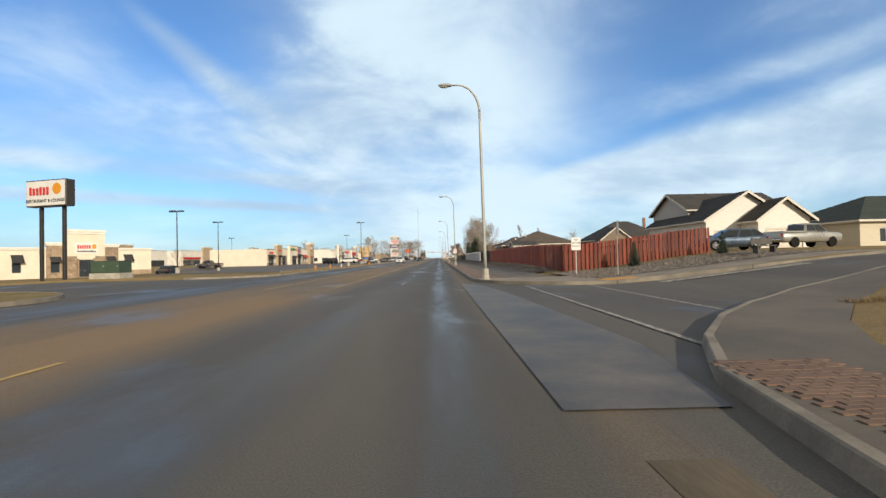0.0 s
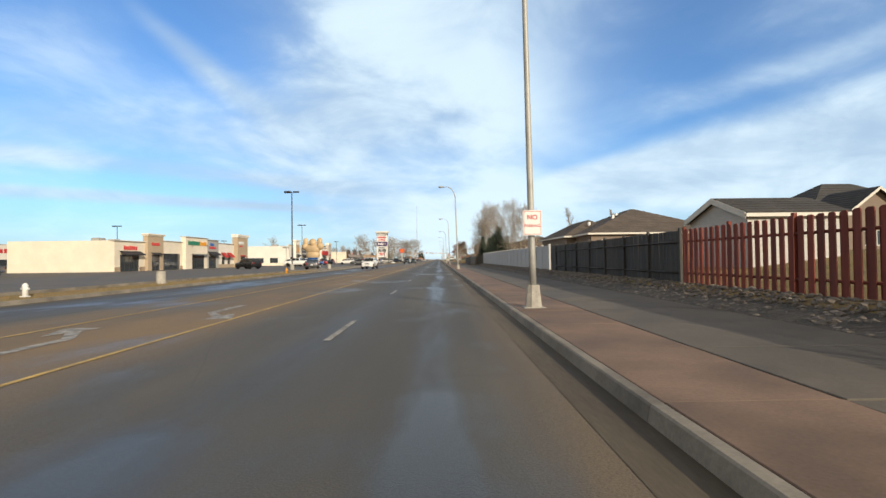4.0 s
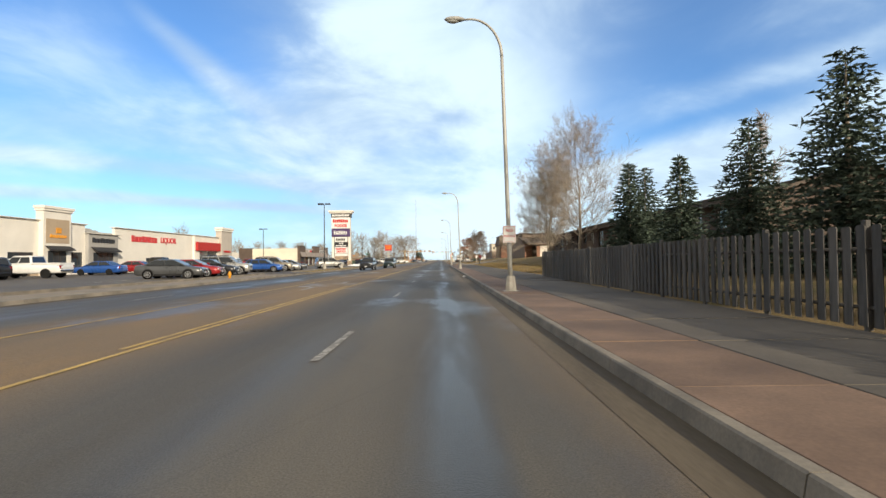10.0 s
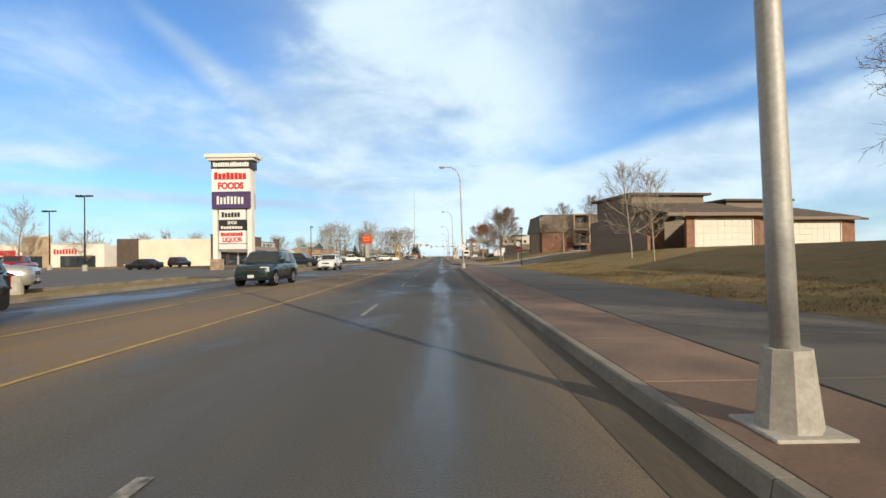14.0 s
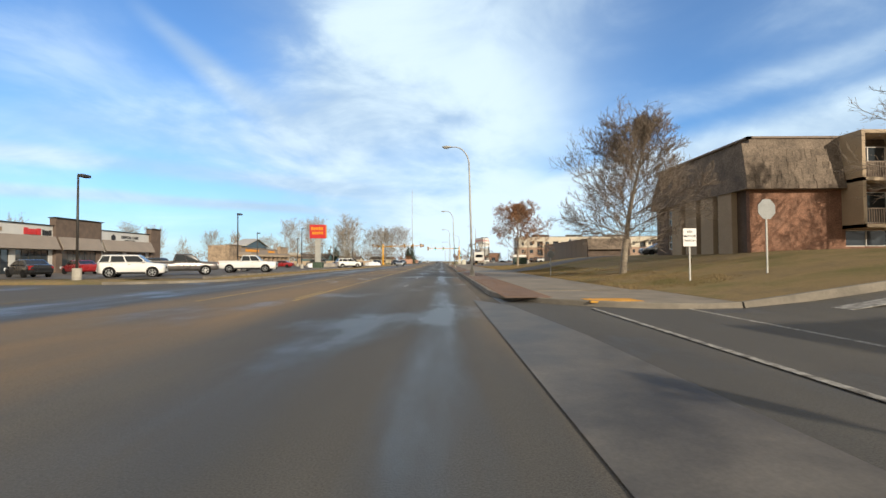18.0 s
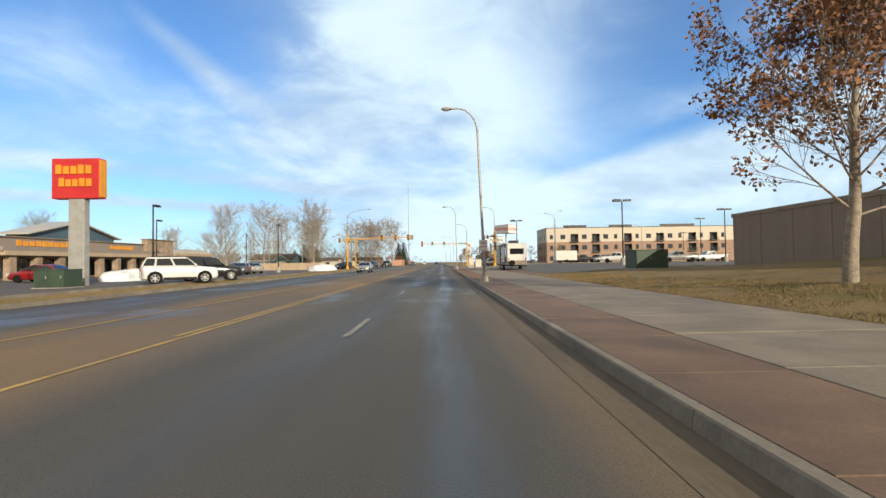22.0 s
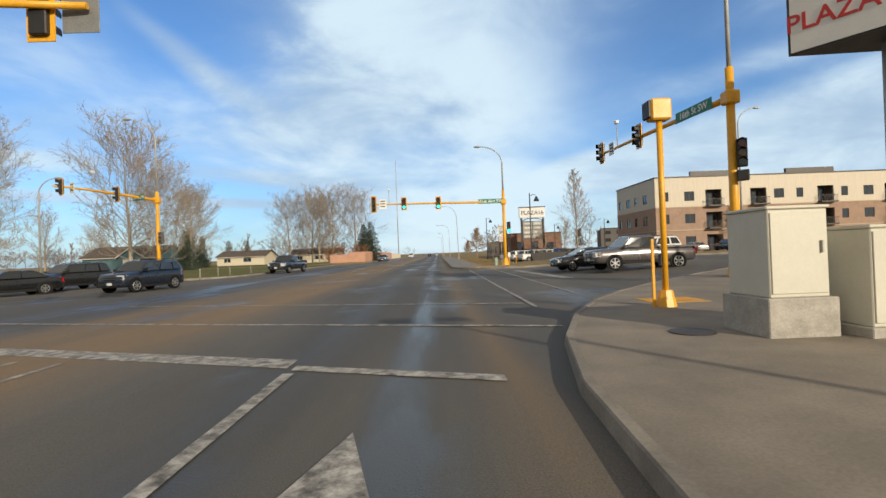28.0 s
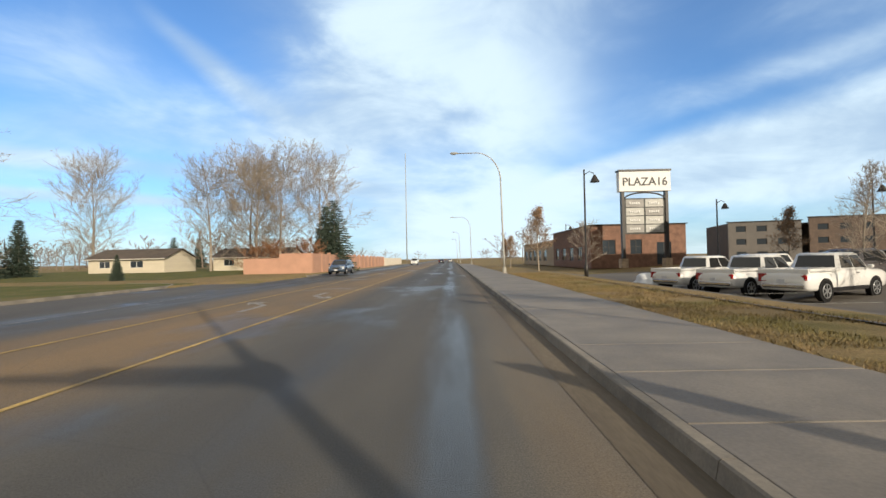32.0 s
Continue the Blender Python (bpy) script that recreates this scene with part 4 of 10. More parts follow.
def cabinet_box(name, x0, x1, y0, y1, h, mat, label, cat, doors=1, pad=0.15):
    z0 = land((x0 + x1) / 2, (y0 + y1) / 2) + 0.1
    e = empty(name, pose((x0 + x1) / 2, (y0 + y1) / 2, z0), label, cat)
    w, d = (x1 - x0) / 2, (y1 - y0) / 2
    part("plinth", boxes((-w - 0.08, w + 0.08, -d - 0.08, d + 0.08, -0.1, pad), bevel=0.015), CONCPALE, e, "pale concrete plinth")
    part("body", boxes((-w, w, -d, d, pad, pad + h), bevel=0.015), mat, e)
    part("lid", boxes((-w - 0.03, w + 0.03, -d - 0.03, d + 0.03, pad + h, pad + h + 0.05), bevel=0.015), mat, e)
    for k in range(doors):
        a, b = -w + 2 * w * k / doors + 0.03, -w + 2 * w * (k + 1) / doors - 0.03
        dr = part("door", boxes((a, b, -d - 0.02, -d - 0.001, pad + 0.06, pad + h - 0.05), bevel=0.006), mat, e)
        part("handle", boxes((b - 0.10, b - 0.07, -d - 0.06, -d - 0.02, pad + h * 0.5, pad + h * 0.5 + 0.18), bevel=0.005), GALV, dr, "steel handle")
    return e


CREAM = material("cream_cabinet_paint", (0.58, 0.56, 0.47), 0.5, vary=0.05, scale=1.2, grain=20, grain_vary=0.03, bump=0.02)
cabinet_box("signal_cabinet", 5.52, 6.42, 427.3, 428.3, 1.32, CREAM, "cream metal signal cabinet on a high concrete plinth", "utility cabinet", 1, 0.62)
cabinet_box("utility_cabinet", 6.78, 7.95, 427.0, 427.8, 1.42, CREAM, "cream metal cabinet with two doors", "utility cabinet", 2, 0.18)
TGREEN = material("transformer_green", (0.045, 0.075, 0.05), 0.55, vary=0.15, scale=1.5, grain=25)
cabinet_box("transformer_box", 14.6, 17.0, 367.0, 369.2, 1.35, TGREEN, "dark green transformer box in the grass", "transformer", 2, 0.12)
cabinet_box("transformer_box", -29.4, -27.0, 40.5, 42.2, 1.0, TGREEN, "green transformer box on a pale plinth", "transformer", 2, 0.5)
cabinet_box("transformer_box", -27.5, -25.6, 296, 297.6, 1.2, TGREEN, "green transformer box in the verge", "transformer", 2, 0.1)
cabinet_box("transformer_box", -23.3, -21.6, 358.5, 360, 1.0, TGREEN, "green transformer box by the sign", "transformer", 2, 0.1)
cabinet_box("junction_pedestal", 6.2, 6.45, 467.4, 467.65, 0.75, material("pale_green", (0.28, 0.36, 0.27), 0.6, vary=0.1, scale=2, grain=20), "pale green junction pedestal in the grass", "utility cabinet", 1, 0.03)

# ---- fences ----
REDFENCE = material("red_stained_board", (0.175, 0.040, 0.025), 0.8, vary=0.25, scale=1.5, grain=14, grain_vary=0.2, bump=0.3, stretch=(1, 1, 0.12), piece=0.25)
GREYFENCE = material("weathered_board", (0.092, 0.088, 0.083), 0.85, vary=0.3, scale=1.5, grain=14, grain_vary=0.25, bump=0.35, stretch=(1, 1, 0.12), piece=0.25)
DARKFENCE = material("dark_grey_board", (0.058, 0.056, 0.054), 0.85, vary=0.3, scale=1.5, grain=14, grain_vary=0.2, bump=0.3, stretch=(1, 1, 0.12), piece=0.2)
VINYL = material("grey_vinyl", (0.47, 0.47, 0.47), 0.6, vary=0.05, scale=0.6, grain=14, grain_vary=0.05, bump=0.05, piece=0.03)


def board_mesh(w, h, mat, dog):
    bm = bmesh.new()
    c = 0.03 if dog else 0.002
    prism(bm, [(-w / 2, 0), (w / 2, 0), (w / 2, h - c), (w / 2 - c, h), (-w / 2 + c, h), (-w / 2, h - c)], -0.011, 0.011)
    me = bpy.data.meshes.new("board")
    bm.to_mesh(me)
    bm.free()
    me.materials.append(mat)
    return me


def board_fence(a, b, h, mat, label, w=0.14, step=0.155, both=False, post_gap=2.44, tall=0.25):
    (x0, y0), (x1, y1) = a, b
    length = math.hypot(x1 - x0, y1 - y0)
    head = math.degrees(math.atan2(y1 - y0, x1 - x0))
    f = empty("fence", pose(x0, y0, land(x0, y0) + 0.1, rz=head), label, "fence")
    me = board_mesh(w, h, mat, True)
    n = int(length / step)

    def ground(s):
        x, y = x0 + (x1 - x0) * s / length, y0 + (y1 - y0) * s / length
        return land(x, y) - land(x0, y0)

    for i in range(n):
        s = (i + 0.5) * step
        side = 0.05 if (both and i % 2) else -0.05
        share("board", me, f, pose(s, side, ground(s) + 0.04 + random.uniform(-0.012, 0.012), 0, random.uniform(-0.5, 0.5), random.uniform(-1.5, 1.5)))
    for i in range(int(length / post_gap) + 1):
        s = min(length, i * post_gap)
        part("post", boxes((s - 0.05, s + 0.05, -0.045, 0.045, ground(s) - 0.2, ground(s) + h + tall * 0.5), bevel=0.01), mat, f)
        if i and length:
            s0 = s - post_gap
            for z in (0.35, h - 0.35):
                part("rail", tube(bmesh.new(), [(s0, 0, ground(s0) + z), (s, 0, ground(s) + z)], 0.035, 4), mat, f)
    return f


board_fence((8.2, 31.0), (8.2, 75.0), 1.72, REDFENCE, "tall red-stained board fence along the path", w=0.16, step=0.145, both=True)
board_fence((8.3, 30.8), (18.6, 32.1), 1.72, REDFENCE, "tall red-stained board fence along the side street", w=0.16, step=0.145, both=True)
board_fence((8.2, 75.2), (8.2, 94.0), 1.72, DARKFENCE, "dark weathered board fence along the path", w=0.15, step=0.165)
board_fence((8.2, 146.4), (6.95, 147.6), 1.6, GREYFENCE, "weathered bare board fence end", w=0.15, step=0.17)
board_fence((6.9, 147.6), (6.9, 182.5), 1.66, GREYFENCE, "weathered dark grey board fence along the path", w=0.16, step=0.145, both=True)


def vinyl_fence(x, y0, y1):
    f = empty("vinyl_fence", pose(x, y0, land(x, y0) + 0.1), "plain pale grey vinyl panel fence along the path", "fence")
    n = round((y1 - y0) / 2.4)
    step = (y1 - y0) / n
    for i in range(n):
        z = land(x, y0 + step * i) - land(x, y0)
        part("panel", boxes((-0.022, 0.022, step * i + 0.06, step * (i + 1) - 0.06, z + 0.08, z + 1.72), bevel=0.008), VINYL, f)
        part("rail", boxes((-0.04, 0.04, step * i + 0.06, step * (i + 1) - 0.06, z + 1.72, z + 1.80), bevel=0.01), VINYL, f)
        part("rail", boxes((-0.04, 0.04, step * i + 0.06, step * (i + 1) - 0.06, z + 0.02, z + 0.12), bevel=0.01), VINYL, f)
    for i in range(n + 1):
        z = land(x, y0 + step * i) - land(x, y0)
        p = part("post", boxes((-0.065, 0.065, step * i - 0.065, step * i + 0.065, z - 0.1, z + 1.84), bevel=0.01), VINYL, f)
        part("post_cap", boxes((-0.08, 0.08, step * i - 0.08, step * i + 0.08, z + 1.84, z + 1.87), (-0.04, 0.04, step * i - 0.04, step * i + 0.04, z + 1.87, z + 1.90), bevel=0.01), SIGNWHITE, p, "white post cap")
    return f


vinyl_fence(8.2, 94.2, 146.2)

# ---- trees ----
BARK = material("grey_bark", (0.310, 0.262, 0.205), 0.9, vary=0.3, scale=3, grain=18, grain_vary=0.3, bump=0.5, dist=0.03, world=False)
TWIG = material("bare_twig", (0.330, 0.280, 0.225), 0.9, vary=0.25, scale=1.0, grain=20, world=False, bump=0)
TWIGD = material("dark_twig", (0.235, 0.188, 0.148), 0.9, vary=0.25, scale=1.0, grain=20, world=False, bump=0)
NEEDLE = material("blue_green_needles", (0.055, 0.080, 0.056), 0.8, vary=0.35, scale=1.2, grain=9, grain_vary=0.35, world=False, bump=0)
LEAFO = material("dry_orange_leaves", (0.255, 0.125, 0.062), 0.8, vary=0.3, scale=1.0, grain=6, grain_vary=0.4, world=False, bump=0)
LEAFD = material("dry_brown_leaves", (0.26, 0.16, 0.085), 0.8, vary=0.3, scale=1.0, grain=6, grain_vary=0.4, world=False, bump=0)


def limb_mesh(name, segs, mat):
    """Tapered limbs from a list of (a, b, ra, rb, sides)."""
    vs, fs = [], []
    for a, b, ra, rb, n in segs:
        d = (b - a).normalized()
        s = d.cross(Vector((0.3, 0.9, 0.31))).normalized()
        o = d.cross(s)
        i0 = len(vs)
        for p, r in ((a, ra), (b, rb)):
            for k in range(n):
                t = 2 * math.pi * k / n
                vs.append(p + (s * math.cos(t) + o * math.sin(t)) * r)
        for k in range(n):
            fs.append((i0 + k, i0 + (k + 1) % n, i0 + n + (k + 1) % n, i0 + n + k))
    me = bpy.data.meshes.new(name)
    me.from_pydata(vs, [], fs)
    me.polygons.foreach_set("use_smooth", [True] * len(fs))
    me.materials.append(mat)
    return me


def bare_tree(seed, h, label, twig=TWIG, form="vase", counts=(20, 9, 6, 4), first=0.18, reach=0.42, wide=(62, 24), trunk_r=0.2, stems=1, leaves=None, category="tree", group="street trees", thin_r=0.007):
    """A leafless tree: leaders, limbs along them, and three orders of ever finer twigs."""
    rng = random.Random(seed)
    thick, thin, tips = [], [], []
    up = Vector((0, 0, 1))

    def run(p, d, length, r0, r1, n, sides, lift, jitter, out):
        pts = [p]
        for i in range(n):
            d = (d + Vector((rng.gauss(0, jitter), rng.gauss(0, jitter), rng.gauss(0, jitter) + lift))).normalized()
            e = pts[-1] + d * (length / n)
            a, b = r0 + (r1 - r0) * i / n, r0 + (r1 - r0) * (i + 1) / n
            out.append((pts[-1], e, a, b, sides))
            pts.append(e)
        return pts, d

    def at(pts, t):
        k = min(len(pts) - 2, int(t * (len(pts) - 1)))
        f = t * (len(pts) - 1) - k
        return pts[k].lerp(pts[k + 1], f), (pts[k + 1] - pts[k]).normalized()

    def aside(d, angle, rise=0.0):
        s = d.cross(Vector((rng.gauss(0, 1), rng.gauss(0, 1), rng.gauss(0, 1)))).normalized()
        return (d * math.cos(angle) + s * math.sin(angle) + up * rise).normalized()

    n1, n2, n3, n4 = counts
    for k in range(stems):
        a = 2 * math.pi * k / stems + rng.random()
        lean = 0.0 if stems == 1 else rng.uniform(0.12, 0.26)
        base = Vector((math.cos(a) * 0.18, math.sin(a) * 0.18, -0.15)) if stems > 1 else Vector((0, 0, -0.15))
        d0 = Vector((math.cos(a) * lean, math.sin(a) * lean, 1)).normalized()
        hh = h * (1.0 if k == 0 else rng.uniform(0.82, 0.98))
        lead, _ = run(base, d0, hh * 0.97, trunk_r * (1.15 if k == 0 else 0.8), 0.014, 12, 8, 0.02, 0.035, thick)
        for i in range(n1 // stems + 1):
            t = first + (0.96 - first) * (i + rng.random() * 0.8) / (n1 // stems + 1)
            q = (t - first) / (1 - first)
            if form == "round":
                L = h * reach * (0.55 + 0.75 * math.sin(math.pi * min(1, q * 0.9 + 0.15))) * (1.15 - 0.75 * q)
            elif form == "slim":
                L = h * reach * (1.05 - 0.85 * q)
            else:
                L = h * reach * (0.55 + 0.70 * math.sin(math.pi * (0.15 + 0.72 * q)))
            L *= rng.uniform(0.8, 1.15)
            p, d = at(lead, t)
            ang = radians(wide[0] + (wide[1] - wide[0]) * q + rng.gauss(0, 6))
            az = 2.4 * i + rng.uniform(-0.5, 0.5) + k
            ld = (Vector((math.cos(az), math.sin(az), 0)) * math.sin(ang) + up * math.cos(ang)).normalized()
            r1 = max(0.02, trunk_r * (1.05 - 0.9 * t) * 0.27)
            limb, _ = run(p, ld, L, r1, 0.010, 6, 5, 0.05 if form != "round" else 0.012, 0.07, thick)
            for j in range(n2):
                s = 0.16 + 0.84 * (j + rng.random()) / n2
                p2, d2 = at(limb, min(0.999, s))
                L2 = L * rng.uniform(0.34, 0.56) * (1.15 - 0.55 * s)
                t2, _ = run(p2, aside(d2, radians(rng.uniform(28, 55)), 0.12), L2, max(thin_r * 1.6, r1 * 0.36 * (1.1 - 0.7 * s)), thin_r, 3, 4, 0.05, 0.10, thin)
                for m in range(n3):
                    s3 = 0.12 + 0.88 * (m + rng.random()) / n3
                    p3, d3 = at(t2, min(0.999, s3))
                    L3 = max(0.25, L2 * rng.uniform(0.35, 0.60) * (1.1 - 0.4 * s3))
                    t3, _ = run(p3, aside(d3, radians(rng.uniform(25, 55)), 0.10), L3, thin_r * 1.15, thin_r * 0.8, 2, 3, 0.05, 0.12, thin)
                    tips.append(t3[-1])
                    for _ in range(n4):
                        p4, d4 = at(t3, rng.uniform(0.1, 0.99))
                        run(p4, aside(d4, radians(rng.uniform(25, 55)), 0.08), max(0.16, L3 * rng.uniform(0.35, 0.6)), thin_r * 0.8, thin_r * 0.5, 1, 3, 0.05, 0.1, thin)
    t = new("tree" if category == "tree" else "shrub")
    tagged(t, label, category, group)
    tk = new("trunk", limb_mesh("trunk", thick, BARK if twig is not LEAFO else twig))
    tk.parent = t
    tw = new("crown", limb_mesh("crown", thin, twig))
    tw.parent = t
    tw["label"] = "mesh of fine bare twigs"
    if leaves:
        mat, per, size = leaves
        vs, fs = [], []
        for p in tips:
            for _ in range(per):
                c = p + Vector((rng.gauss(0, 0.14), rng.gauss(0, 0.14), rng.gauss(0, 0.13)))
                u = Vector((rng.gauss(0, 1), rng.gauss(0, 1), rng.gauss(0, 1))).normalized() * size * rng.uniform(0.6, 1.2)
                w = u.cross(Vector((rng.gauss(0, 1), rng.gauss(0, 1), rng.gauss(0, 1)))).normalized() * size * 0.6
                i = len(vs)
                vs += [c - u, c + w, c + u, c - w]
                fs.append((i, i + 1, i + 2, i + 3))
        me = bpy.data.meshes.new("leaves")
        me.from_pydata(vs, [], fs)
        me.materials.append(mat)
        lf = new("leaves", me)
        lf.parent = t
        lf["label"] = "dry leaves still hanging on the twigs"
    return t


def spruce(seed, h, width, label):
    rng = random.Random(seed)
    t = tagged(new("spruce_tree"), label, "tree", "spruce trees")
    tk = new("trunk", limb_mesh("trunk", [(Vector((0, 0, -0.15)), Vector((0, 0, h * 0.95)), h * 0.02, 0.02, 7)], BARK))
    tk.parent = t
    vs, fs = [], []
    z = h * 0.05
    while z < h * 0.985:
        f = 1 - z / h
        r = width * (0.08 + f ** 0.72) * rng.uniform(0.85, 1.1)
        n = max(6, int(16 * f + 6))
        for i in range(n):
            a = 2 * math.pi * (i + rng.random()) / n
            d = Vector((math.cos(a), math.sin(a), 0))
            L = r * rng.uniform(0.75, 1.12)
            steps = max(3, int(L / 0.16))
            for j in range(steps):
                s = (j + 0.6) / steps
                c = Vector((0, 0, z)) + d * (L * s) + Vector((0, 0, -0.30 * L * s * (1 - 0.55 * s) + rng.gauss(0, 0.04)))
                for _ in range(3):
                    u = (d * rng.uniform(0.3, 1.0) + Vector((rng.gauss(0, 0.6), rng.gauss(0, 0.6), rng.uniform(-0.5, 0.35)))).normalized() * rng.uniform(0.13, 0.26)
                    w = u.cross(Vector((rng.gauss(0, 1), rng.gauss(0, 1), rng.gauss(0, 1)))).normalized() * 0.055
                    k = len(vs)
                    vs += [c - w, c + w, c + u * 1.3]
                    fs.append((k, k + 1, k + 2))
        z += h * 0.026 + 0.05
    me = bpy.data.meshes.new("crown")
    me.from_pydata(vs, [], fs)
    me.materials.append(NEEDLE)
    cr = new("crown", me)
    cr.parent = t
    return t


def plant(tree, x, y, size=1.0, turn=0, label="", z=None):
    m = pose(x, y, (land(x, y) + 0.1) if z is None else z, rz=turn)
    c = copy_thing(tree, m)
    c.scale = (size, size, size)
    if label:
        c["label"] = label
    return c


T_BIG = bare_tree(3, 14.2, "tall bare cottonwood with a wide crown on the lawn", form="vase", counts=(36, 11, 7, 4), first=0.13, reach=0.40, wide=(66, 24), trunk_r=0.21, stems=1, thin_r=0.009)
T_BIG2 = bare_tree(11, 12.2, "tall bare cottonwood with a forked trunk", form="vase", counts=(44, 11, 7, 4), first=0.12, reach=0.34, wide=(62, 22), trunk_r=0.17, stems=2, thin_r=0.009)
T_ROUND = bare_tree(23, 9.4, "bare spreading elm with dense dark twigs", twig=TWIGD, form="round", counts=(40, 14, 8, 4), first=0.19, reach=0.385, wide=(74, 14), trunk_r=0.18, thin_r=0.009)
T_POPLAR = bare_tree(31, 9.0, "slim bare poplar with upright branches", form="slim", counts=(22, 6, 5, 2), first=0.10, reach=0.34, wide=(36, 14), trunk_r=0.11, thin_r=0.009)
T_YARD = bare_tree(29, 8.2, "bare yard tree with fine spreading twigs", twig=TWIGD, form="round", counts=(24, 9, 6, 2), first=0.2, reach=0.40, wide=(72, 16), trunk_r=0.14, thin_r=0.008)
T_SMALL = bare_tree(41, 6.0, "small bare young tree", form="round", counts=(15, 6, 4, 2), first=0.26, reach=0.40, wide=(60, 18), trunk_r=0.06)
T_PLAZA = bare_tree(47, 8.6, "slender bare street tree with a tall twiggy crown", form="slim", counts=(30, 6, 5, 2), first=0.16, reach=0.33, wide=(52, 20), trunk_r=0.08)
T_ORANGE = bare_tree(53, 9.4, "maple with dry orange leaves still hanging", twig=TWIGD, form="round", counts=(30, 9, 6, 2), first=0.23, reach=0.47, wide=(66, 16), trunk_r=0.19, leaves=(LEAFO, 8, 0.10))
T_DRY = bare_tree(61, 5.5, "young ornamental pear with dry brown leaves", form="slim", counts=(16, 7, 5, 1), first=0.2, reach=0.32, wide=(48, 18), trunk_r=0.06, leaves=(LEAFD, 4, 0.07))
T_FARA = bare_tree(71, 12.0, "bare tree behind the buildings", form="vase", counts=(24, 7, 5, 1), first=0.12, reach=0.36, wide=(56, 20), trunk_r=0.2, thin_r=0.015, stems=1)
T_FARB = bare_tree(73, 9.0, "bare round tree with spreading limbs", form="round", counts=(18, 6, 4, 1), first=0.15, reach=0.52, wide=(80, 20), trunk_r=0.18, thin_r=0.018)
T_GROVE = bare_tree(83, 15.0, "tall dense bare cottonwood on the lawn", form="vase", counts=(36, 9, 6, 2), first=0.10, reach=0.40, wide=(60, 22), trunk_r=0.22, thin_r=0.014, stems=1)
S_A = spruce(5, 8.0, 2.45, "dense dark blue-green spruce behind the fence")
S_B = spruce(9, 6.0, 1.6, "dense dark green spruce behind the fence")

used = set()


def place(tree, x, y, k, turn, label=""):
    """The first call puts the tree itself, later ones a copy of it."""
    if tree.name in used:
        return plant(tree, x, y, k, turn, label)
    used.add(tree.name)
    tree.matrix_basis = pose(x, y, land(x, y) + 0.1, rz=turn)
    tree.scale = (k, k, k)
    return tree


for t, rows in (
    (T_POPLAR, ((27.5, 157.5, 1.15, 80), (19, 178, 0.95, 130), (24, 172, 0.7, 40), (21, 163, 0.65, 300), (33, 170, 0.8, 90), (30, 140, 0.9, 20))),
    (T_BIG, ((16.5, 222.5, 0.95, 20), (16.2, 206.0, 0.93, 140))),
    (T_BIG2, ((14.3, 213.3, 0.87, 70), (15.4, 152.5, 0.78, 160))),
    (T_GROVE, ((-86, 592, 1.55, 300), (-41, 486, 1.15, 60), (-45, 500, 1.0, 10), (-54, 478, 1.05, 200), (-62, 470, 1.0, 330), (-72, 392, 0.55, 40), (-82, 398, 0.62, 120), (-66, 410, 0.55, 250), (-90, 388, 0.6, 310), (-52, 524, 1.0, 110), (-30, 562, 1.15, 250), (-37, 566, 1.2, 150), (-24, 566, 1.2, 90), (-33.5, 560, 1.1, 200), (-43, 563, 1.1, 20))),
    (T_ROUND, ((11.0, 300, 1.02, 0),)),
    (T_FARB, ((34, 291, 1.0, 300),)),
    (T_YARD, ((20.0, 289.2, 0.95, 120), (25.0, 289.8, 1.1, 10), (30.5, 288.6, 1.0, 200))),
    (T_ORANGE, ((11.7, 344.7, 0.95, 30),)),
    (T_SMALL, ((14.0, 246, 1.15, 0), (13, 240, 0.9, 50), (12.0, 519, 0.8, 10), (-52, 96, 0.8, 40), (-45, 40, 0.9, 90), (16.9, 494.8, 0.85, 0), (-60, 52, 0.8, 130))),
    (T_PLAZA, ((16.3, 474, 1.15, 90), (22.6, 503.6, 0.8, 200))),
    (T_DRY, ((9.6, 529, 1.25, 0), (8.3, 543, 0.8, 60), (9.0, 556, 0.8, 100), (30, 520, 1.0, 20), (36, 478, 1.0, 50))),
):
    for x, y, k, turn in rows:
        place(t, x, y, k, turn)
for t, rows in (
    (S_A, ((12.0, 156.4, 0.95, 0), (13.6, 165.5, 0.97, 40), (12.8, 169.4, 0.84, 80), (13.8, 182.0, 0.86, 120), (-58, 535, 1.25, 0), (-17, 548, 1.35, 70), (-93, 638, 1.35, 200), (-46.5, 511, 0.95, 30))),
    (S_B, ((14.6, 161.5, 0.9, 10), (12.2, 174.0, 1.0, 60), (11.0, 177.6, 1.08, 30), (-86, 641, 1.7, 20), (-19.5, 553, 1.7, 140), (-58, 541, 1.3, 90), (-30, 520, 0.4, 0), (-30, 520, 0.35, 90))),
):
    for x, y, k, turn in rows:
        place(t, x, y, k, turn)
for x, y, k in ((12.2, 29.2, 0.26), (18.2, 30.0, 0.24)):
    plant(S_B, x, y, k, 30, "small round spruce shrub in the gravel bed")
rng = random.Random(77)
for i in range(22):
    place(rng.choice((T_FARA, T_FARB)), rng.uniform(-150, -75), rng.uniform(300, 640), rng.uniform(0.6, 0.95), rng.uniform(0, 360))
for i in range(8):
    place(rng.choice((T_FARA, T_FARB)), rng.uniform(32, 66), rng.uniform(128, 200), rng.uniform(0.45, 0.65), rng.uniform(0, 360))


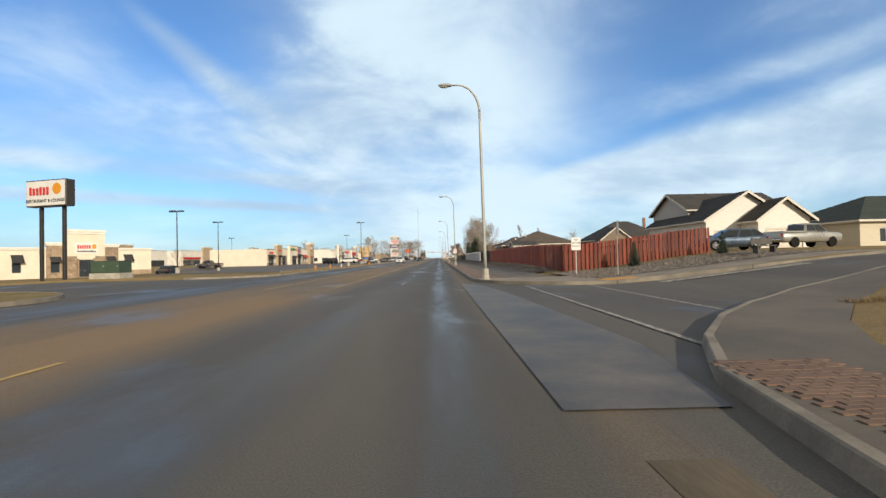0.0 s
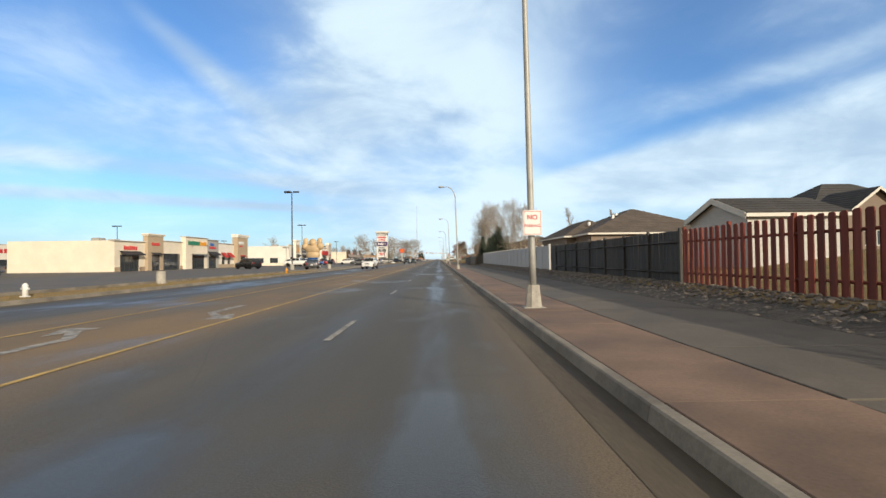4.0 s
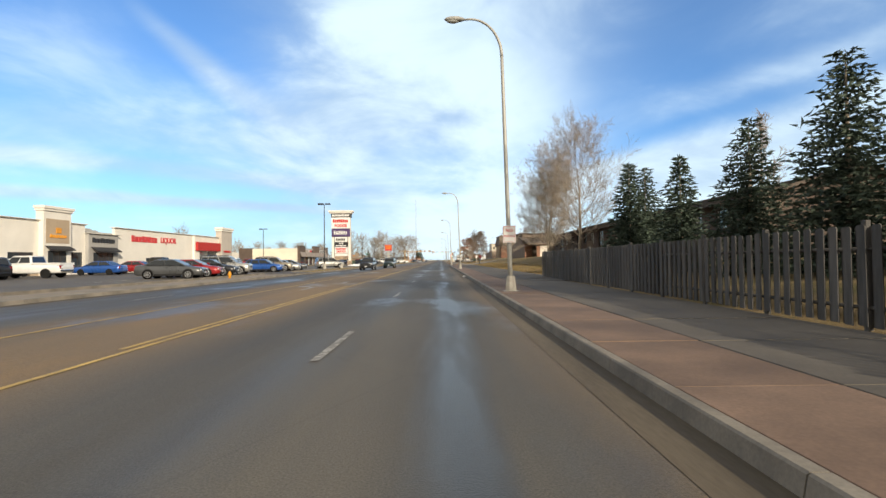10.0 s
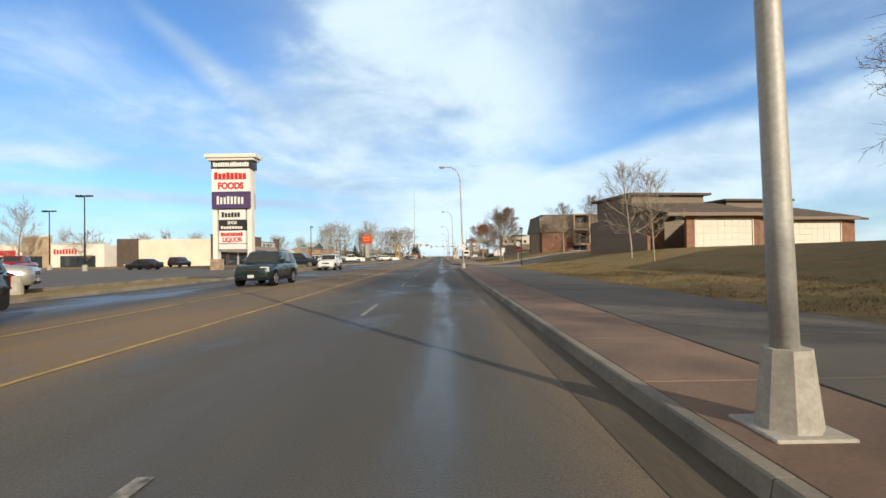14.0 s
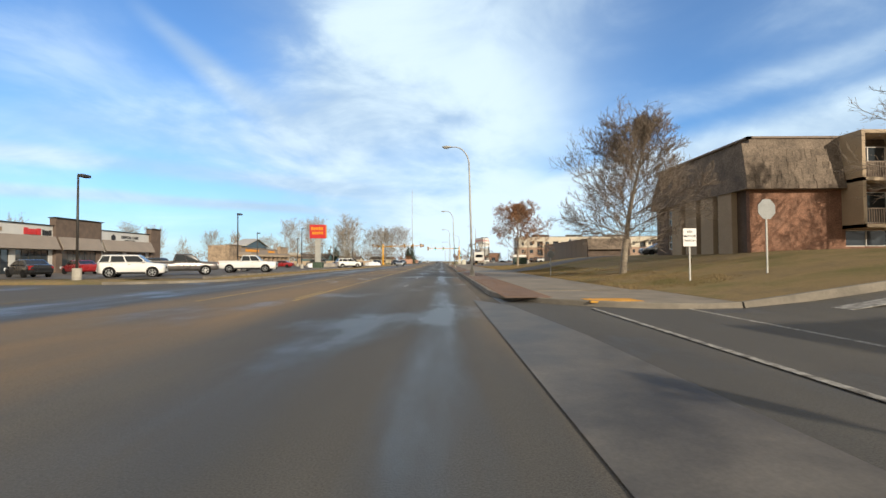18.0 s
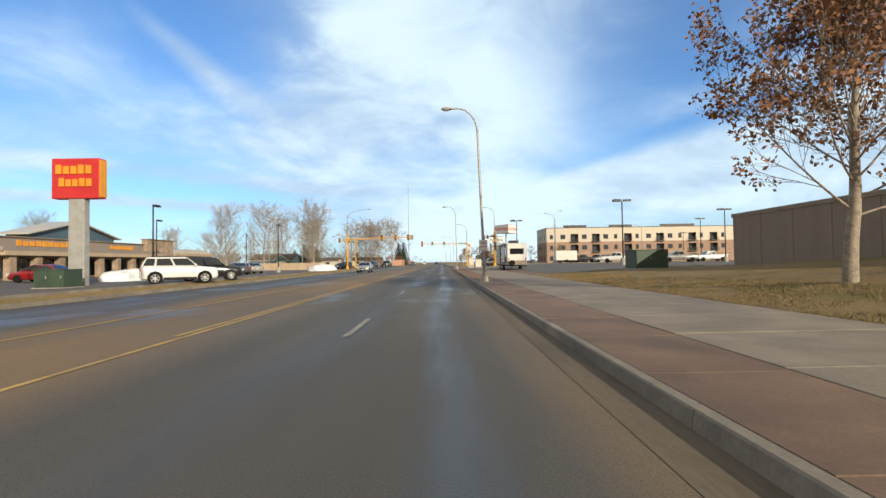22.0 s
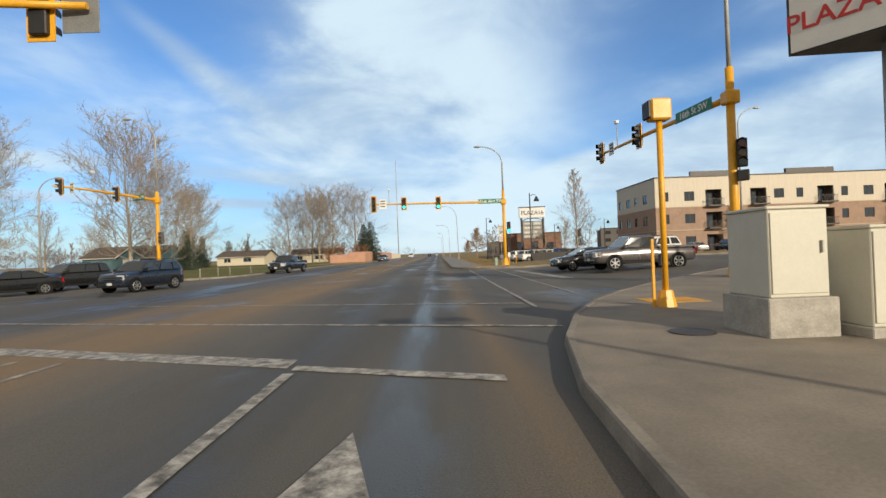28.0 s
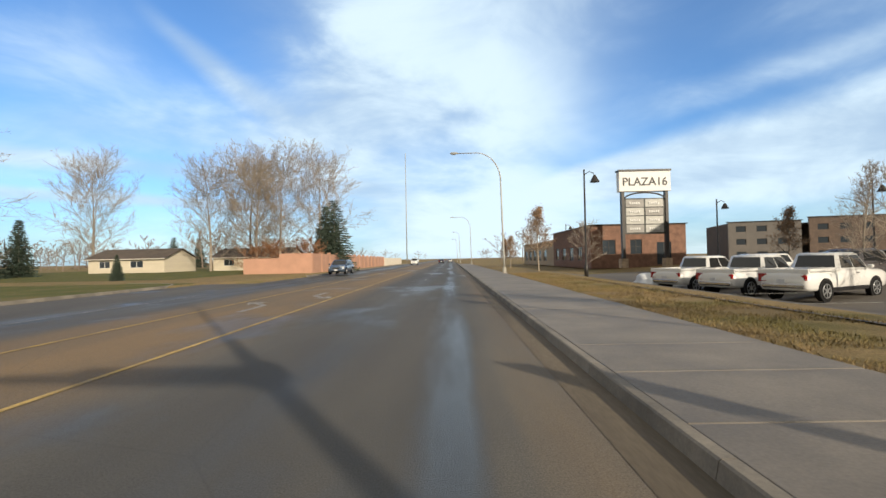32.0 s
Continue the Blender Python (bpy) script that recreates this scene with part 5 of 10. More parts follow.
def far_woods(name, spots, label):
    """Many far trees and bushes joined, for nobody could count them."""
    all_v, all_f, at = [], [], 0
    for tree, x, y, k, turn in spots:
        for ob in tree.children:
            me = ob.data
            co = np.empty(len(me.vertices) * 3)
            me.vertices.foreach_get("co", co)
            co = co.reshape(-1, 3) * k
            c, s = math.cos(turn), math.sin(turn)
            all_v.append(np.stack((co[:, 0] * c - co[:, 1] * s + x, co[:, 0] * s + co[:, 1] * c + y, co[:, 2] + land(x, y) + 0.1), axis=1))
            ix = np.empty(len(me.loops), dtype=np.int64)
            me.loops.foreach_get("vertex_index", ix)
            all_f.append(ix.reshape(-1, 4) + at)
            at += len(me.vertices)
    v, f = np.concatenate(all_v), np.concatenate(all_f)
    me = bpy.data.meshes.new(name)
    me.vertices.add(len(v))
    me.vertices.foreach_set("co", v.ravel())
    me.loops.add(f.size)
    me.loops.foreach_set("vertex_index", f.ravel())
    me.polygons.add(len(f))
    me.polygons.foreach_set("loop_start", np.arange(0, f.size, 4))
    me.update(calc_edges=True)
    me.materials.append(TWIGD)
    return tagged(new(name, me), label, "woods", "", "stuff")


FAR_S = bare_tree(79, 8.0, "bare bush at the edge of the far woods", form="round", counts=(7, 4, 3, 1), first=0.06, reach=0.5, wide=(74, 22), trunk_r=0.14, thin_r=0.048)
place(FAR_S, -70, 470, 0.7, 0)
spots = []
for i in range(66):
    y = rng.uniform(620, 1150)
    side = -1 if rng.random() < 0.55 else 1
    x = side * rng.uniform(17, 30 + (y - 540) * 0.5) - 6
    spots.append((FAR_S, x, y, rng.uniform(1.0, 1.7), rng.uniform(0, 6.28)))
for i in range(28):
    spots.append((FAR_S, rng.uniform(-260, -110), rng.uniform(120, 640), rng.uniform(0.5, 0.9), rng.uniform(0, 6.28)))
for i in range(38):
    spots.append((FAR_S, rng.uniform(-210, -55), rng.uniform(590, 700), rng.uniform(0.8, 1.3), rng.uniform(0, 6.28)))
for i in range(26):
    spots.append((FAR_S, rng.uniform(-120, -62), rng.uniform(540, 566), rng.uniform(0.6, 1.0), rng.uniform(0, 6.28)))
for x, y, k in ((-92, 520, 1.0), (-104, 515, 1.1), (-84, 543, 1.0), (-72, 545, 0.9), (-96, 540, 1.1), (-112, 535, 1.2)):
    place(T_FARA, x, y, k, x * 7)
far_woods("far_woods", spots, "leafless brown woods along the horizon")

# ---- vehicles ----
TYRE = material("tyre_rubber", (0.014, 0.014, 0.014), 0.95, spec=0.15, vary=0.15, scale=3, grain=30, bump=0.1)
RIM = material("alloy_rim", (0.34, 0.35, 0.36), 0.42, 0.7, vary=0.08, scale=3, grain=20, bump=0)
CARGLASS = glass_mat("car_glass", (0.015, 0.018, 0.02), 0.03)
HEADL = glass_mat("headlight_glass", (0.62, 0.64, 0.66), 0.08)
TAILL = glass_mat("tail_light_red", (0.30, 0.008, 0.01), 0.12)
TRIM = material("black_trim", (0.014, 0.014, 0.015), 0.7, spec=0.25, vary=0.2, scale=3, grain=30, bump=0.03)
PLATE = material("number_plate", (0.55, 0.56, 0.58), 0.5, vary=0.05, scale=6, grain=30)
CHROME = material("chrome_trim", (0.55, 0.56, 0.57), 0.18, 1.0, vary=0.04, scale=4, grain=20, bump=0)


def paint(name, c, metal=0.25):
    return material("car_paint_" + name, c, 0.30, metal, vary=0.05, scale=0.8, grain=20, grain_vary=0.03, bump=0.0, coat=0.8, world=False)


def loft(sections):
    """Rings of points in x and z at stations along y, joined into one skin with closed ends."""
    bm = bmesh.new()
    rings = [[bm.verts.new((x, y, z)) for x, z in pts] for y, pts in sections]
    n = len(rings[0])
    for a, b in zip(rings, rings[1:]):
        for k in range(n):
            bm.faces.new((a[k], a[(k + 1) % n], b[(k + 1) % n], b[k]))
    bm.faces.new(rings[0][::-1])
    bm.faces.new(rings[-1])
    bmesh.ops.recalc_face_normals(bm, faces=bm.faces[:])
    for f in bm.faces:
        f.smooth = True
    return bm


def ring(w, zb, zt, shoulder=0.82):
    """Half width, bottom and top of a body section, with a rounded shoulder."""
    m = zb + (zt - zb) * 0.55
    return [(-w * 0.90, zb), (-w * 0.985, zb + 0.10), (-w, m), (-w * 0.97, zt - 0.10), (-w * shoulder, zt), (0, zt + 0.02), (w * shoulder, zt), (w * 0.97, zt - 0.10), (w, m),
            (w * 0.985, zb + 0.10), (w * 0.90, zb), (0, zb - 0.02)]


KINDS = {
    # length, half width, belt, roof, hood height, windscreen foot and head, rear glass head and foot, wheel radius, wheelbase ends, bottom
    "sedan": dict(L=4.75, w=0.91, belt=0.98, roof=1.46, hood=0.90, deck=1.04, a=1.22, b=0.30, c=-0.95, d=-1.78, wr=0.33, fw=1.40, rw=-1.38, zb=0.24),
    "hatch": dict(L=4.4, w=0.89, belt=0.95, roof=1.50, hood=0.93, deck=1.0, a=1.15, b=0.35, c=-1.45, d=-2.0, wr=0.33, fw=1.35, rw=-1.30, zb=0.24),
    "suv": dict(L=4.6, w=0.94, belt=1.16, roof=1.78, hood=1.10, deck=1.18, a=1.12, b=0.42, c=-1.92, d=-2.22, wr=0.38, fw=1.48, rw=-1.42, zb=0.30),
    "pickup": dict(L=6.0, w=1.00, belt=1.25, roof=1.95, hood=1.22, deck=1.22, a=1.50, b=0.80, c=-0.52, d=-0.72, wr=0.42, fw=1.90, rw=-1.85, zb=0.42),
}


def car(kind, colour, label, pm=None, near=True):
    k = KINDS[kind]
    L, w, belt, zb = k["L"], k["w"], k["belt"], k["zb"]
    h = L / 2
    p = pm or colour
    c = tagged(new(kind if kind != "suv" else "sport_utility_car"), label, "pickup truck" if kind == "pickup" else "car", "vehicles")
    pick = kind == "pickup"
    tail = k["deck"]
    hd = k["hood"]
    blunt = {"pickup": (0.84, 0.93, 0.97, 0.985, 0.17, 0.10, 0.05, 0.02), "suv": (0.74, 0.87, 0.95, 0.98, 0.24, 0.14, 0.07, 0.03)}.get(kind, (0.62, 0.80, 0.91, 0.97, 0.30, 0.19, 0.10, 0.04))
    sec = [(h, ring(w * blunt[0], zb + 0.16, hd - blunt[4])), (h - 0.05, ring(w * blunt[1], zb + 0.06, hd - blunt[5])), (h - 0.16, ring(w * blunt[2], zb + 0.02, hd - blunt[6])), (h - 0.45, ring(w * blunt[3], zb, hd - blunt[7])),
           (k["fw"], ring(w, zb, hd)), (k["a"] + 0.1, ring(w, zb, hd + 0.04)), (k["a"] - 0.2, ring(w * 0.99, zb, belt, 0.9)), (0, ring(w * 0.985, zb, belt, 0.9)), (k["c"], ring(w * 0.99, zb, belt + 0.02, 0.9)),
           (k["d"] + 0.02, ring(w, zb, tail)), (-h + 0.30, ring(w * 0.98, zb + 0.02, tail)), (-h + 0.10, ring(w * 0.93, zb + 0.06, tail - 0.04)), (-h + 0.03, ring(w * 0.86, zb + 0.12, tail - 0.10)), (-h, ring(w * 0.78, zb + 0.20, tail - 0.22))]
    bm = loft(sec[::-1])
    body = part("body", bm, p, c)
    if pick:
        part("bed", boxes((-w * 0.80, w * 0.80, -h + 0.16, k["d"] - 0.05, tail - 0.02, tail + 0.025)), TRIM, c, "dark open load bed")
        part("bed_rail", boxes((-w * 0.97, -w * 0.80, -h + 0.08, k["d"], tail - 0.02, tail + 0.10), (w * 0.80, w * 0.97, -h + 0.08, k["d"], tail - 0.02, tail + 0.10), (-w * 0.97, w * 0.97, -h + 0.04, -h + 0.14, tail - 0.1, tail + 0.10), bevel=0.02), p, c)
    r, ci = k["roof"], w * 0.80
    base = w * 0.93

    def cab(y, ww, z):
        return [(-base if z <= belt + 0.01 else -ww, z), (base if z <= belt + 0.01 else ww, z)]

    # the cabin: pillars and roof in paint, glass set just proud of it
    bm = bmesh.new()
    low = [(-base, k["a"], belt - 0.02), (base, k["a"], belt - 0.02), (base, k["d"], belt), (-base, k["d"], belt)]
    hi = [(-ci, k["b"], r - 0.03), (ci, k["b"], r - 0.03), (ci * 0.97, k["c"], r - 0.03), (-ci * 0.97, k["c"], r - 0.03)]
    lo_v, hi_v = [bm.verts.new(v) for v in low], [bm.verts.new(v) for v in hi]
    top = [bm.verts.new((x * 0.86, y * 0.94 + (-0.06 if y > 0 else 0.04), r)) for x, y, _ in hi]
    for i in range(4):
        j = (i + 1) % 4
        bm.faces.new((lo_v[i], lo_v[j], hi_v[j], hi_v[i]))
        bm.faces.new((hi_v[i], hi_v[j], top[j], top[i]))
    bm.faces.new(top)
    bmesh.ops.recalc_face_normals(bm, faces=bm.faces[:])
    bmesh.ops.bevel(bm, geom=[e for e in bm.edges if all(v.co.z > belt + 0.05 for v in e.verts)], offset=0.035, segments=2, affect="EDGES")
    for f in bm.faces:
        f.smooth = True
    part("cabin", bm, p, c)
    if near and kind == "suv":
        for s in (-1, 1):
            part("roof_rail", tube(bmesh.new(), [(s * ci * 0.84, k["b"] - 0.3, r - 0.01), (s * ci * 0.85, k["b"] - 0.42, r + 0.05), (s * ci * 0.84, k["c"] + 0.3, r + 0.05), (s * ci * 0.82, k["c"] + 0.18, r - 0.01)], 0.018, 6), TRIM, c)
    if near:
        for s in (-1, 1):
            part("sill", boxes((s * w * 0.93, s * (w * 0.985 + 0.012), k["rw"] + k["wr"] + 0.1, k["fw"] - k["wr"] - 0.1, zb - 0.03, zb + 0.13), bevel=0.02), TRIM, c, "dark lower sill")

    def pane(name, pts, out):
        b2 = bmesh.new()
        vs = [b2.verts.new(Vector(q) + Vector(out) * 0.012) for q in pts]
        b2.faces.new(vs)
        bmesh.ops.recalc_face_normals(b2, faces=b2.faces[:])
        f = b2.faces[0]
        if f.normal.dot(Vector(out)) < 0:
            f.normal_flip()
        e = bmesh.ops.extrude_face_region(b2, geom=[f])
        bmesh.ops.translate(b2, verts=[q for q in e["geom"] if isinstance(q, bmesh.types.BMVert)], vec=Vector(out) * -0.02)
        bmesh.ops.recalc_face_normals(b2, faces=b2.faces[:])
        return part(name, b2, CARGLASS, c)

    def lerp(a, b, t):
        return tuple(a[i] + (b[i] - a[i]) * t for i in range(3))

    def quad(a, b, d, e, m):
        """A pane inside the quad a b (low) d e (high), inset by m."""
        return [lerp(lerp(a, e, m), lerp(b, d, m), m * 0.6), lerp(lerp(a, e, m), lerp(b, d, m), 1 - m * 0.6), lerp(lerp(a, e, 1 - m), lerp(b, d, 1 - m), 1 - m * 0.6), lerp(lerp(a, e, 1 - m), lerp(b, d, 1 - m), m * 0.6)]

    pane("windscreen", quad(low[0], low[1], hi[1], hi[0], 0.09), (0, 0.8, 0.6))
    pane("rear_window", quad(low[2], low[3], hi[3], hi[2], 0.13), (0, -0.9, 0.4))
    for s, (a, b, d, e) in ((1, (low[1], low[2], hi[2], hi[1])), (-1, (low[0], low[3], hi[3], hi[0]))):
        splits = (0.03, 0.40, 0.44, 0.74, 0.78, 0.97) if kind in ("suv", "hatch") else (0.04, 0.47, 0.51, 0.94)
        for i in range(0, len(splits), 2):
            t0, t1 = splits[i], splits[i + 1]
            q = [lerp(lerp(a, b, t0), lerp(e, d, t0), 0.10), lerp(lerp(a, b, t1), lerp(e, d, t1), 0.10), lerp(lerp(a, b, t1), lerp(e, d, t1), 0.86), lerp(lerp(a, b, t0), lerp(e, d, t0), 0.86)]
            pane("side_window", q, (s, 0, 0.25))
            yy = (a[1] + (b[1] - a[1]) * t1)
            if near and (i < len(splits) - 2 or kind == "sedan"):
                part("door_handle", boxes((s * w * 0.985 - 0.015, s * w * 0.985 + 0.015, yy + 0.03, yy + 0.18, belt - 0.17, belt - 0.14)), TRIM, c)
        if near:
            part("wing_mirror", boxes((s * (w + 0.02), s * (w + 0.2), k["a"] - 0.28, k["a"] - 0.14, belt + 0.02, belt + 0.17), bevel=0.03), p, c)
        part("headlight", boxes((s * w * 0.60, s * w * 0.94, h - 0.26, h + 0.004, hd - 0.40, hd - 0.17), bevel=0.05) if pick else boxes((s * w * 0.52, s * w * 0.88, h - 0.26, h - 0.055, hd - 0.33, hd - 0.17), bevel=0.05), HEADL, c)
        part("tail_light", boxes((s * w * 0.64, s * w * 0.90, -h + 0.015, -h + 0.20, tail - 0.38, tail - 0.13), bevel=0.04), TAILL, c)
        for y in (k["fw"], k["rw"]):
            t = bmesh.new()
            bmesh.ops.create_cone(t, cap_ends=True, segments=16, radius1=k["wr"], radius2=k["wr"], depth=0.24, matrix=pose(0, 0, 0, 0, 90, 0))
            wh = part("wheel", t, TYRE, c, "black tyre")
            wh.matrix_local = pose(s * (w - 0.10), y, k["wr"])
            rm = bmesh.new()
            if not near:
                rm.free()
            if near:
                rr = k["wr"] * 0.66
                tube(rm, [(s * 0.122, rr * math.cos(g), rr * math.sin(g)) for g in (2 * math.pi * q / 18 for q in range(19))], 0.022, 5, caps=False)
                bmesh.ops.create_cone(rm, cap_ends=True, segments=10, radius1=rr * 0.26, radius2=rr * 0.22, depth=0.03, matrix=pose(s * 0.128, 0, 0, 0, 90, 0))
                for q in range(6):
                    old = set(rm.verts)
                    box(rm, s * 0.120, s * 0.138, -rr * 0.10, rr * 0.10, rr * 0.18, rr * 0.98)
                    bmesh.ops.rotate(rm, verts=[v for v in rm.verts if v not in old], cent=(0, 0, 0), matrix=Matrix.Rotation(2 * math.pi * q / 6, 3, "X"))
            if near:
                part("rim", rm, RIM, wh, "alloy rim")
                # no arch is cut into the body: a black disc imitates its shade
                well = bmesh.new()
                bmesh.ops.create_cone(well, cap_ends=True, segments=18, radius1=k["wr"] + 0.07, radius2=k["wr"] + 0.06, depth=0.05, matrix=pose(s * 0.095, 0, 0.03, 0, 90, 0))
                part("wheel_well", well, TRIM, wh, "black disc standing for the shaded wheel well")
    if near and pick:
        part("grille", boxes((-w * 0.56, w * 0.56, h - 0.12, h + 0.012, zb + 0.30, hd - 0.13), bevel=0.04), TRIM, c, "tall dark grille")
        for i in range(3):
            z = zb + 0.38 + i * (hd - zb - 0.62) / 2
            part("grille_bar", boxes((-w * 0.52, w * 0.52, h, h + 0.026, z, z + 0.035), bevel=0.006), CHROME, c)
        part("air_intake", boxes((-w * 0.50, w * 0.50, h - 0.08, h + 0.03, zb + 0.04, zb + 0.12), bevel=0.02), TRIM, c)
    elif near:
        part("grille", boxes((-w * 0.42, w * 0.42, h - 0.10, h + 0.012, hd - 0.40, hd - 0.22), bevel=0.03), TRIM, c)
        part("grille_bar", boxes((-w * 0.40, w * 0.40, h, h + 0.022, hd - 0.32, hd - 0.295), bevel=0.004), CHROME, c)
        part("air_intake", boxes((-w * 0.50, w * 0.50, h - 0.08, h + 0.03, zb + 0.04, zb + 0.15), bevel=0.02), TRIM, c)
    part("front_bumper", boxes((-w * 0.80, w * 0.80, h - 0.24, h + 0.02, zb + 0.10, zb + 0.27), bevel=0.07), CHROME if pick else p, c)
    part("rear_bumper", boxes((-w * 0.82, w * 0.82, -h - 0.04, -h + 0.20, zb + 0.12, zb + 0.32), bevel=0.06), CHROME if pick else p, c)
    if near:
        part("number_plate", boxes((-0.16, 0.16, h + 0.022, h + 0.034, zb + 0.14, zb + 0.29)), PLATE, c)
        part("number_plate", boxes((-0.16, 0.16, -h - 0.075, -h - 0.055, zb + 0.33, zb + 0.49)), PLATE, c)
    return c


P_WHITE = paint("white", (0.72, 0.72, 0.70), 0.0)
P_BLACK = paint("black", (0.012, 0.013, 0.015), 0.2)
P_GREY = paint("grey", (0.10, 0.105, 0.11), 0.5)
P_SILVER = paint("silver", (0.42, 0.42, 0.40), 0.6)
P_BLUE = paint("blue", (0.02, 0.09, 0.34), 0.3)
P_RED = paint("red", (0.30, 0.015, 0.018), 0.2)
P_TEAL = paint("blue_grey", (0.09, 0.13, 0.19), 0.5)
P_NAVY = paint("navy", (0.018, 0.028, 0.045), 0.4)
P_GREEN = paint("dark_green", (0.018, 0.035, 0.035), 0.4)
P_TAN = paint("tan", (0.25, 0.22, 0.17), 0.4)
P_GRAPH = paint("graphite", (0.14, 0.13, 0.13), 0.6)
CAR = {}
for kind, key, mat, label in (
    ("sedan", "grey", P_GREY, "dark grey sedan car parked on the asphalt"), ("sedan", "red", P_RED, "red sedan car parked on the asphalt"), ("sedan", "blue", P_BLUE, "bright blue sedan car parked on the asphalt"),
    ("sedan", "white", P_WHITE, "white sedan car parked on the asphalt"), ("sedan", "silver", P_SILVER, "silver sedan car on the asphalt"), ("sedan", "black", P_BLACK, "black sedan car on the asphalt"), ("hatch", "blue_grey", P_TEAL, "blue-grey hatchback car parked at the kerb"),
    ("hatch", "blue", P_BLUE, "blue hatchback car on the asphalt"),
    ("suv", "white", P_WHITE, "white sport utility car on the asphalt"), ("suv", "black", P_BLACK, "black sport utility car on the asphalt"), ("suv", "navy", P_NAVY, "dark blue sport utility car on the asphalt"),
    ("suv", "tan", P_TAN, "tan sport utility car parked on the asphalt"), ("suv", "green", P_GREEN, "dark green sport utility car on the road"), ("suv", "silver", P_SILVER, "silver sport utility car parked on the asphalt"),
    ("pickup", "white", P_WHITE, "white crew cab pickup truck parked on the asphalt"), ("pickup", "grey", P_GRAPH, "dark grey crew cab pickup truck on the asphalt"),
    ("pickup", "black", P_NAVY, "dark crew cab pickup truck on the asphalt"), ("pickup", "red", P_RED, "red pickup truck parked on the asphalt"), ("pickup", "silver", P_SILVER, "light grey pickup truck parked on the drive"),
):
    CAR[kind, key] = [mat, label, None, None]


def park(kind, key, x, y, heading, z=None, label=""):
    """heading: degrees to the left of +y that the bonnet points."""
    slot = CAR[kind, key]
    near = -27 < x < 22
    m = pose(x, y, (land(x, y) + 0.16) if z is None else z, rz=heading)
    n = 2 if near else 3
    if slot[n]:
        c = copy_thing(slot[n], m)
    else:
        c = slot[n] = car(kind, slot[0], slot[1], near=near)
        c.matrix_basis = m
    if label:
        c["label"] = label
    return c


for kind, key, x, y, hd in (
    # by the houses
    ("hatch", "blue_grey", 21.3, 34.3, 82), ("pickup", "silver", 30.3, 39.2, -78), ("sedan", "grey", 26.0, 328.0, 88), ("suv", "black", 30.5, 329.5, 88),
    # along the shops
    ("suv", "black", -31.5, 139.5, 60), ("sedan", "grey", -18.6, 131.0, 12), ("pickup", "white", -31, 166, 90), ("suv", "white", -42, 196, 10), ("suv", "navy", -52, 92, 60), ("pickup", "grey", -56, 118, 90),
    # before the white store
    ("suv", "navy", -33.5, 174.5, 70), ("suv", "black", -36.0, 187.0, 80), ("pickup", "white", -35.6, 191.5, 95), ("sedan", "blue", -36.0, 200.6, 95), ("sedan", "red", -36.0, 206.0, 95),
    ("pickup", "black", -36, 211.6, 90), ("suv", "white", -29.5, 215, 92), ("sedan", "grey", -20.6, 186.5, -80), ("sedan", "red", -20.8, 189.8, -80), ("sedan", "black", -20.8, 193.0, -82), ("suv", "silver", -20.8, 196.2, -80),
    ("hatch", "blue", -20.6, 205.4, -84), ("suv", "tan", -20.8, 209.4, -80), ("sedan", "silver", -20.8, 212.4, -80), ("sedan", "grey", -20.8, 215.6, -80), ("suv", "silver", -18.5, 229.6, -60),
    ("pickup", "red", -45, 262, 20), ("suv", "white", -52, 270, 60), ("sedan", "black", -40, 276, 80),
    # by the grey shops
    ("pickup", "black", -19.4, 276.0, -86), ("suv", "white", -24.4, 309.5, -70), ("pickup", "grey", -23.8, 315.5, -60), ("pickup", "white", -21.6, 325.4, -78), ("sedan", "red", -38, 322, 60),
    ("sedan", "black", -34, 311, 60), ("suv", "navy", -38, 334, 90), ("sedan", "white", -23.4, 332.6, -78), ("sedan", "blue", -52, 296, 0), ("suv", "black", -46, 296, 0),
    # by the bank
    ("suv", "white", -17.8, 363.8, -62), ("suv", "black", -18.2, 368.8, -62), ("pickup", "red", -37, 366, 60), ("sedan", "red", -33, 371, 90), ("suv", "tan", -28, 379, 60), ("sedan", "silver", -26, 397, 40), ("sedan", "grey", -25.5, 391, 40),
    # lots across
    ("pickup", "white", 33, 421, 70), ("pickup", "silver", 42, 416, 80), ("suv", "silver", 39, 447, 90), ("sedan", "black", 30, 447, 90), ("pickup", "white", 52, 424, 90), ("pickup", "grey", 36, 452, 60),
    # past the crossing
    ("pickup", "white", 16.2, 498.0, -64), ("pickup", "white", 15.2, 501.2, -64), ("pickup", "white", 14.4, 504.6, -64), ("pickup", "grey", 21.5, 503, -70), ("suv", "white", 20.5, 510, 80), ("suv", "silver", 24, 507, 80),
    ("sedan", "black", 30, 512, 90), ("sedan", "grey", 33, 506, 0), ("sedan", "silver", 38, 490, 0), ("suv", "navy", 43, 490, 0), ("sedan", "black", 47, 490, 0), ("suv", "white", 52, 490, 0), 
    ("hatch", "blue_grey", -11.5, 528, 178),
):
    park(kind, key, x, y, hd)
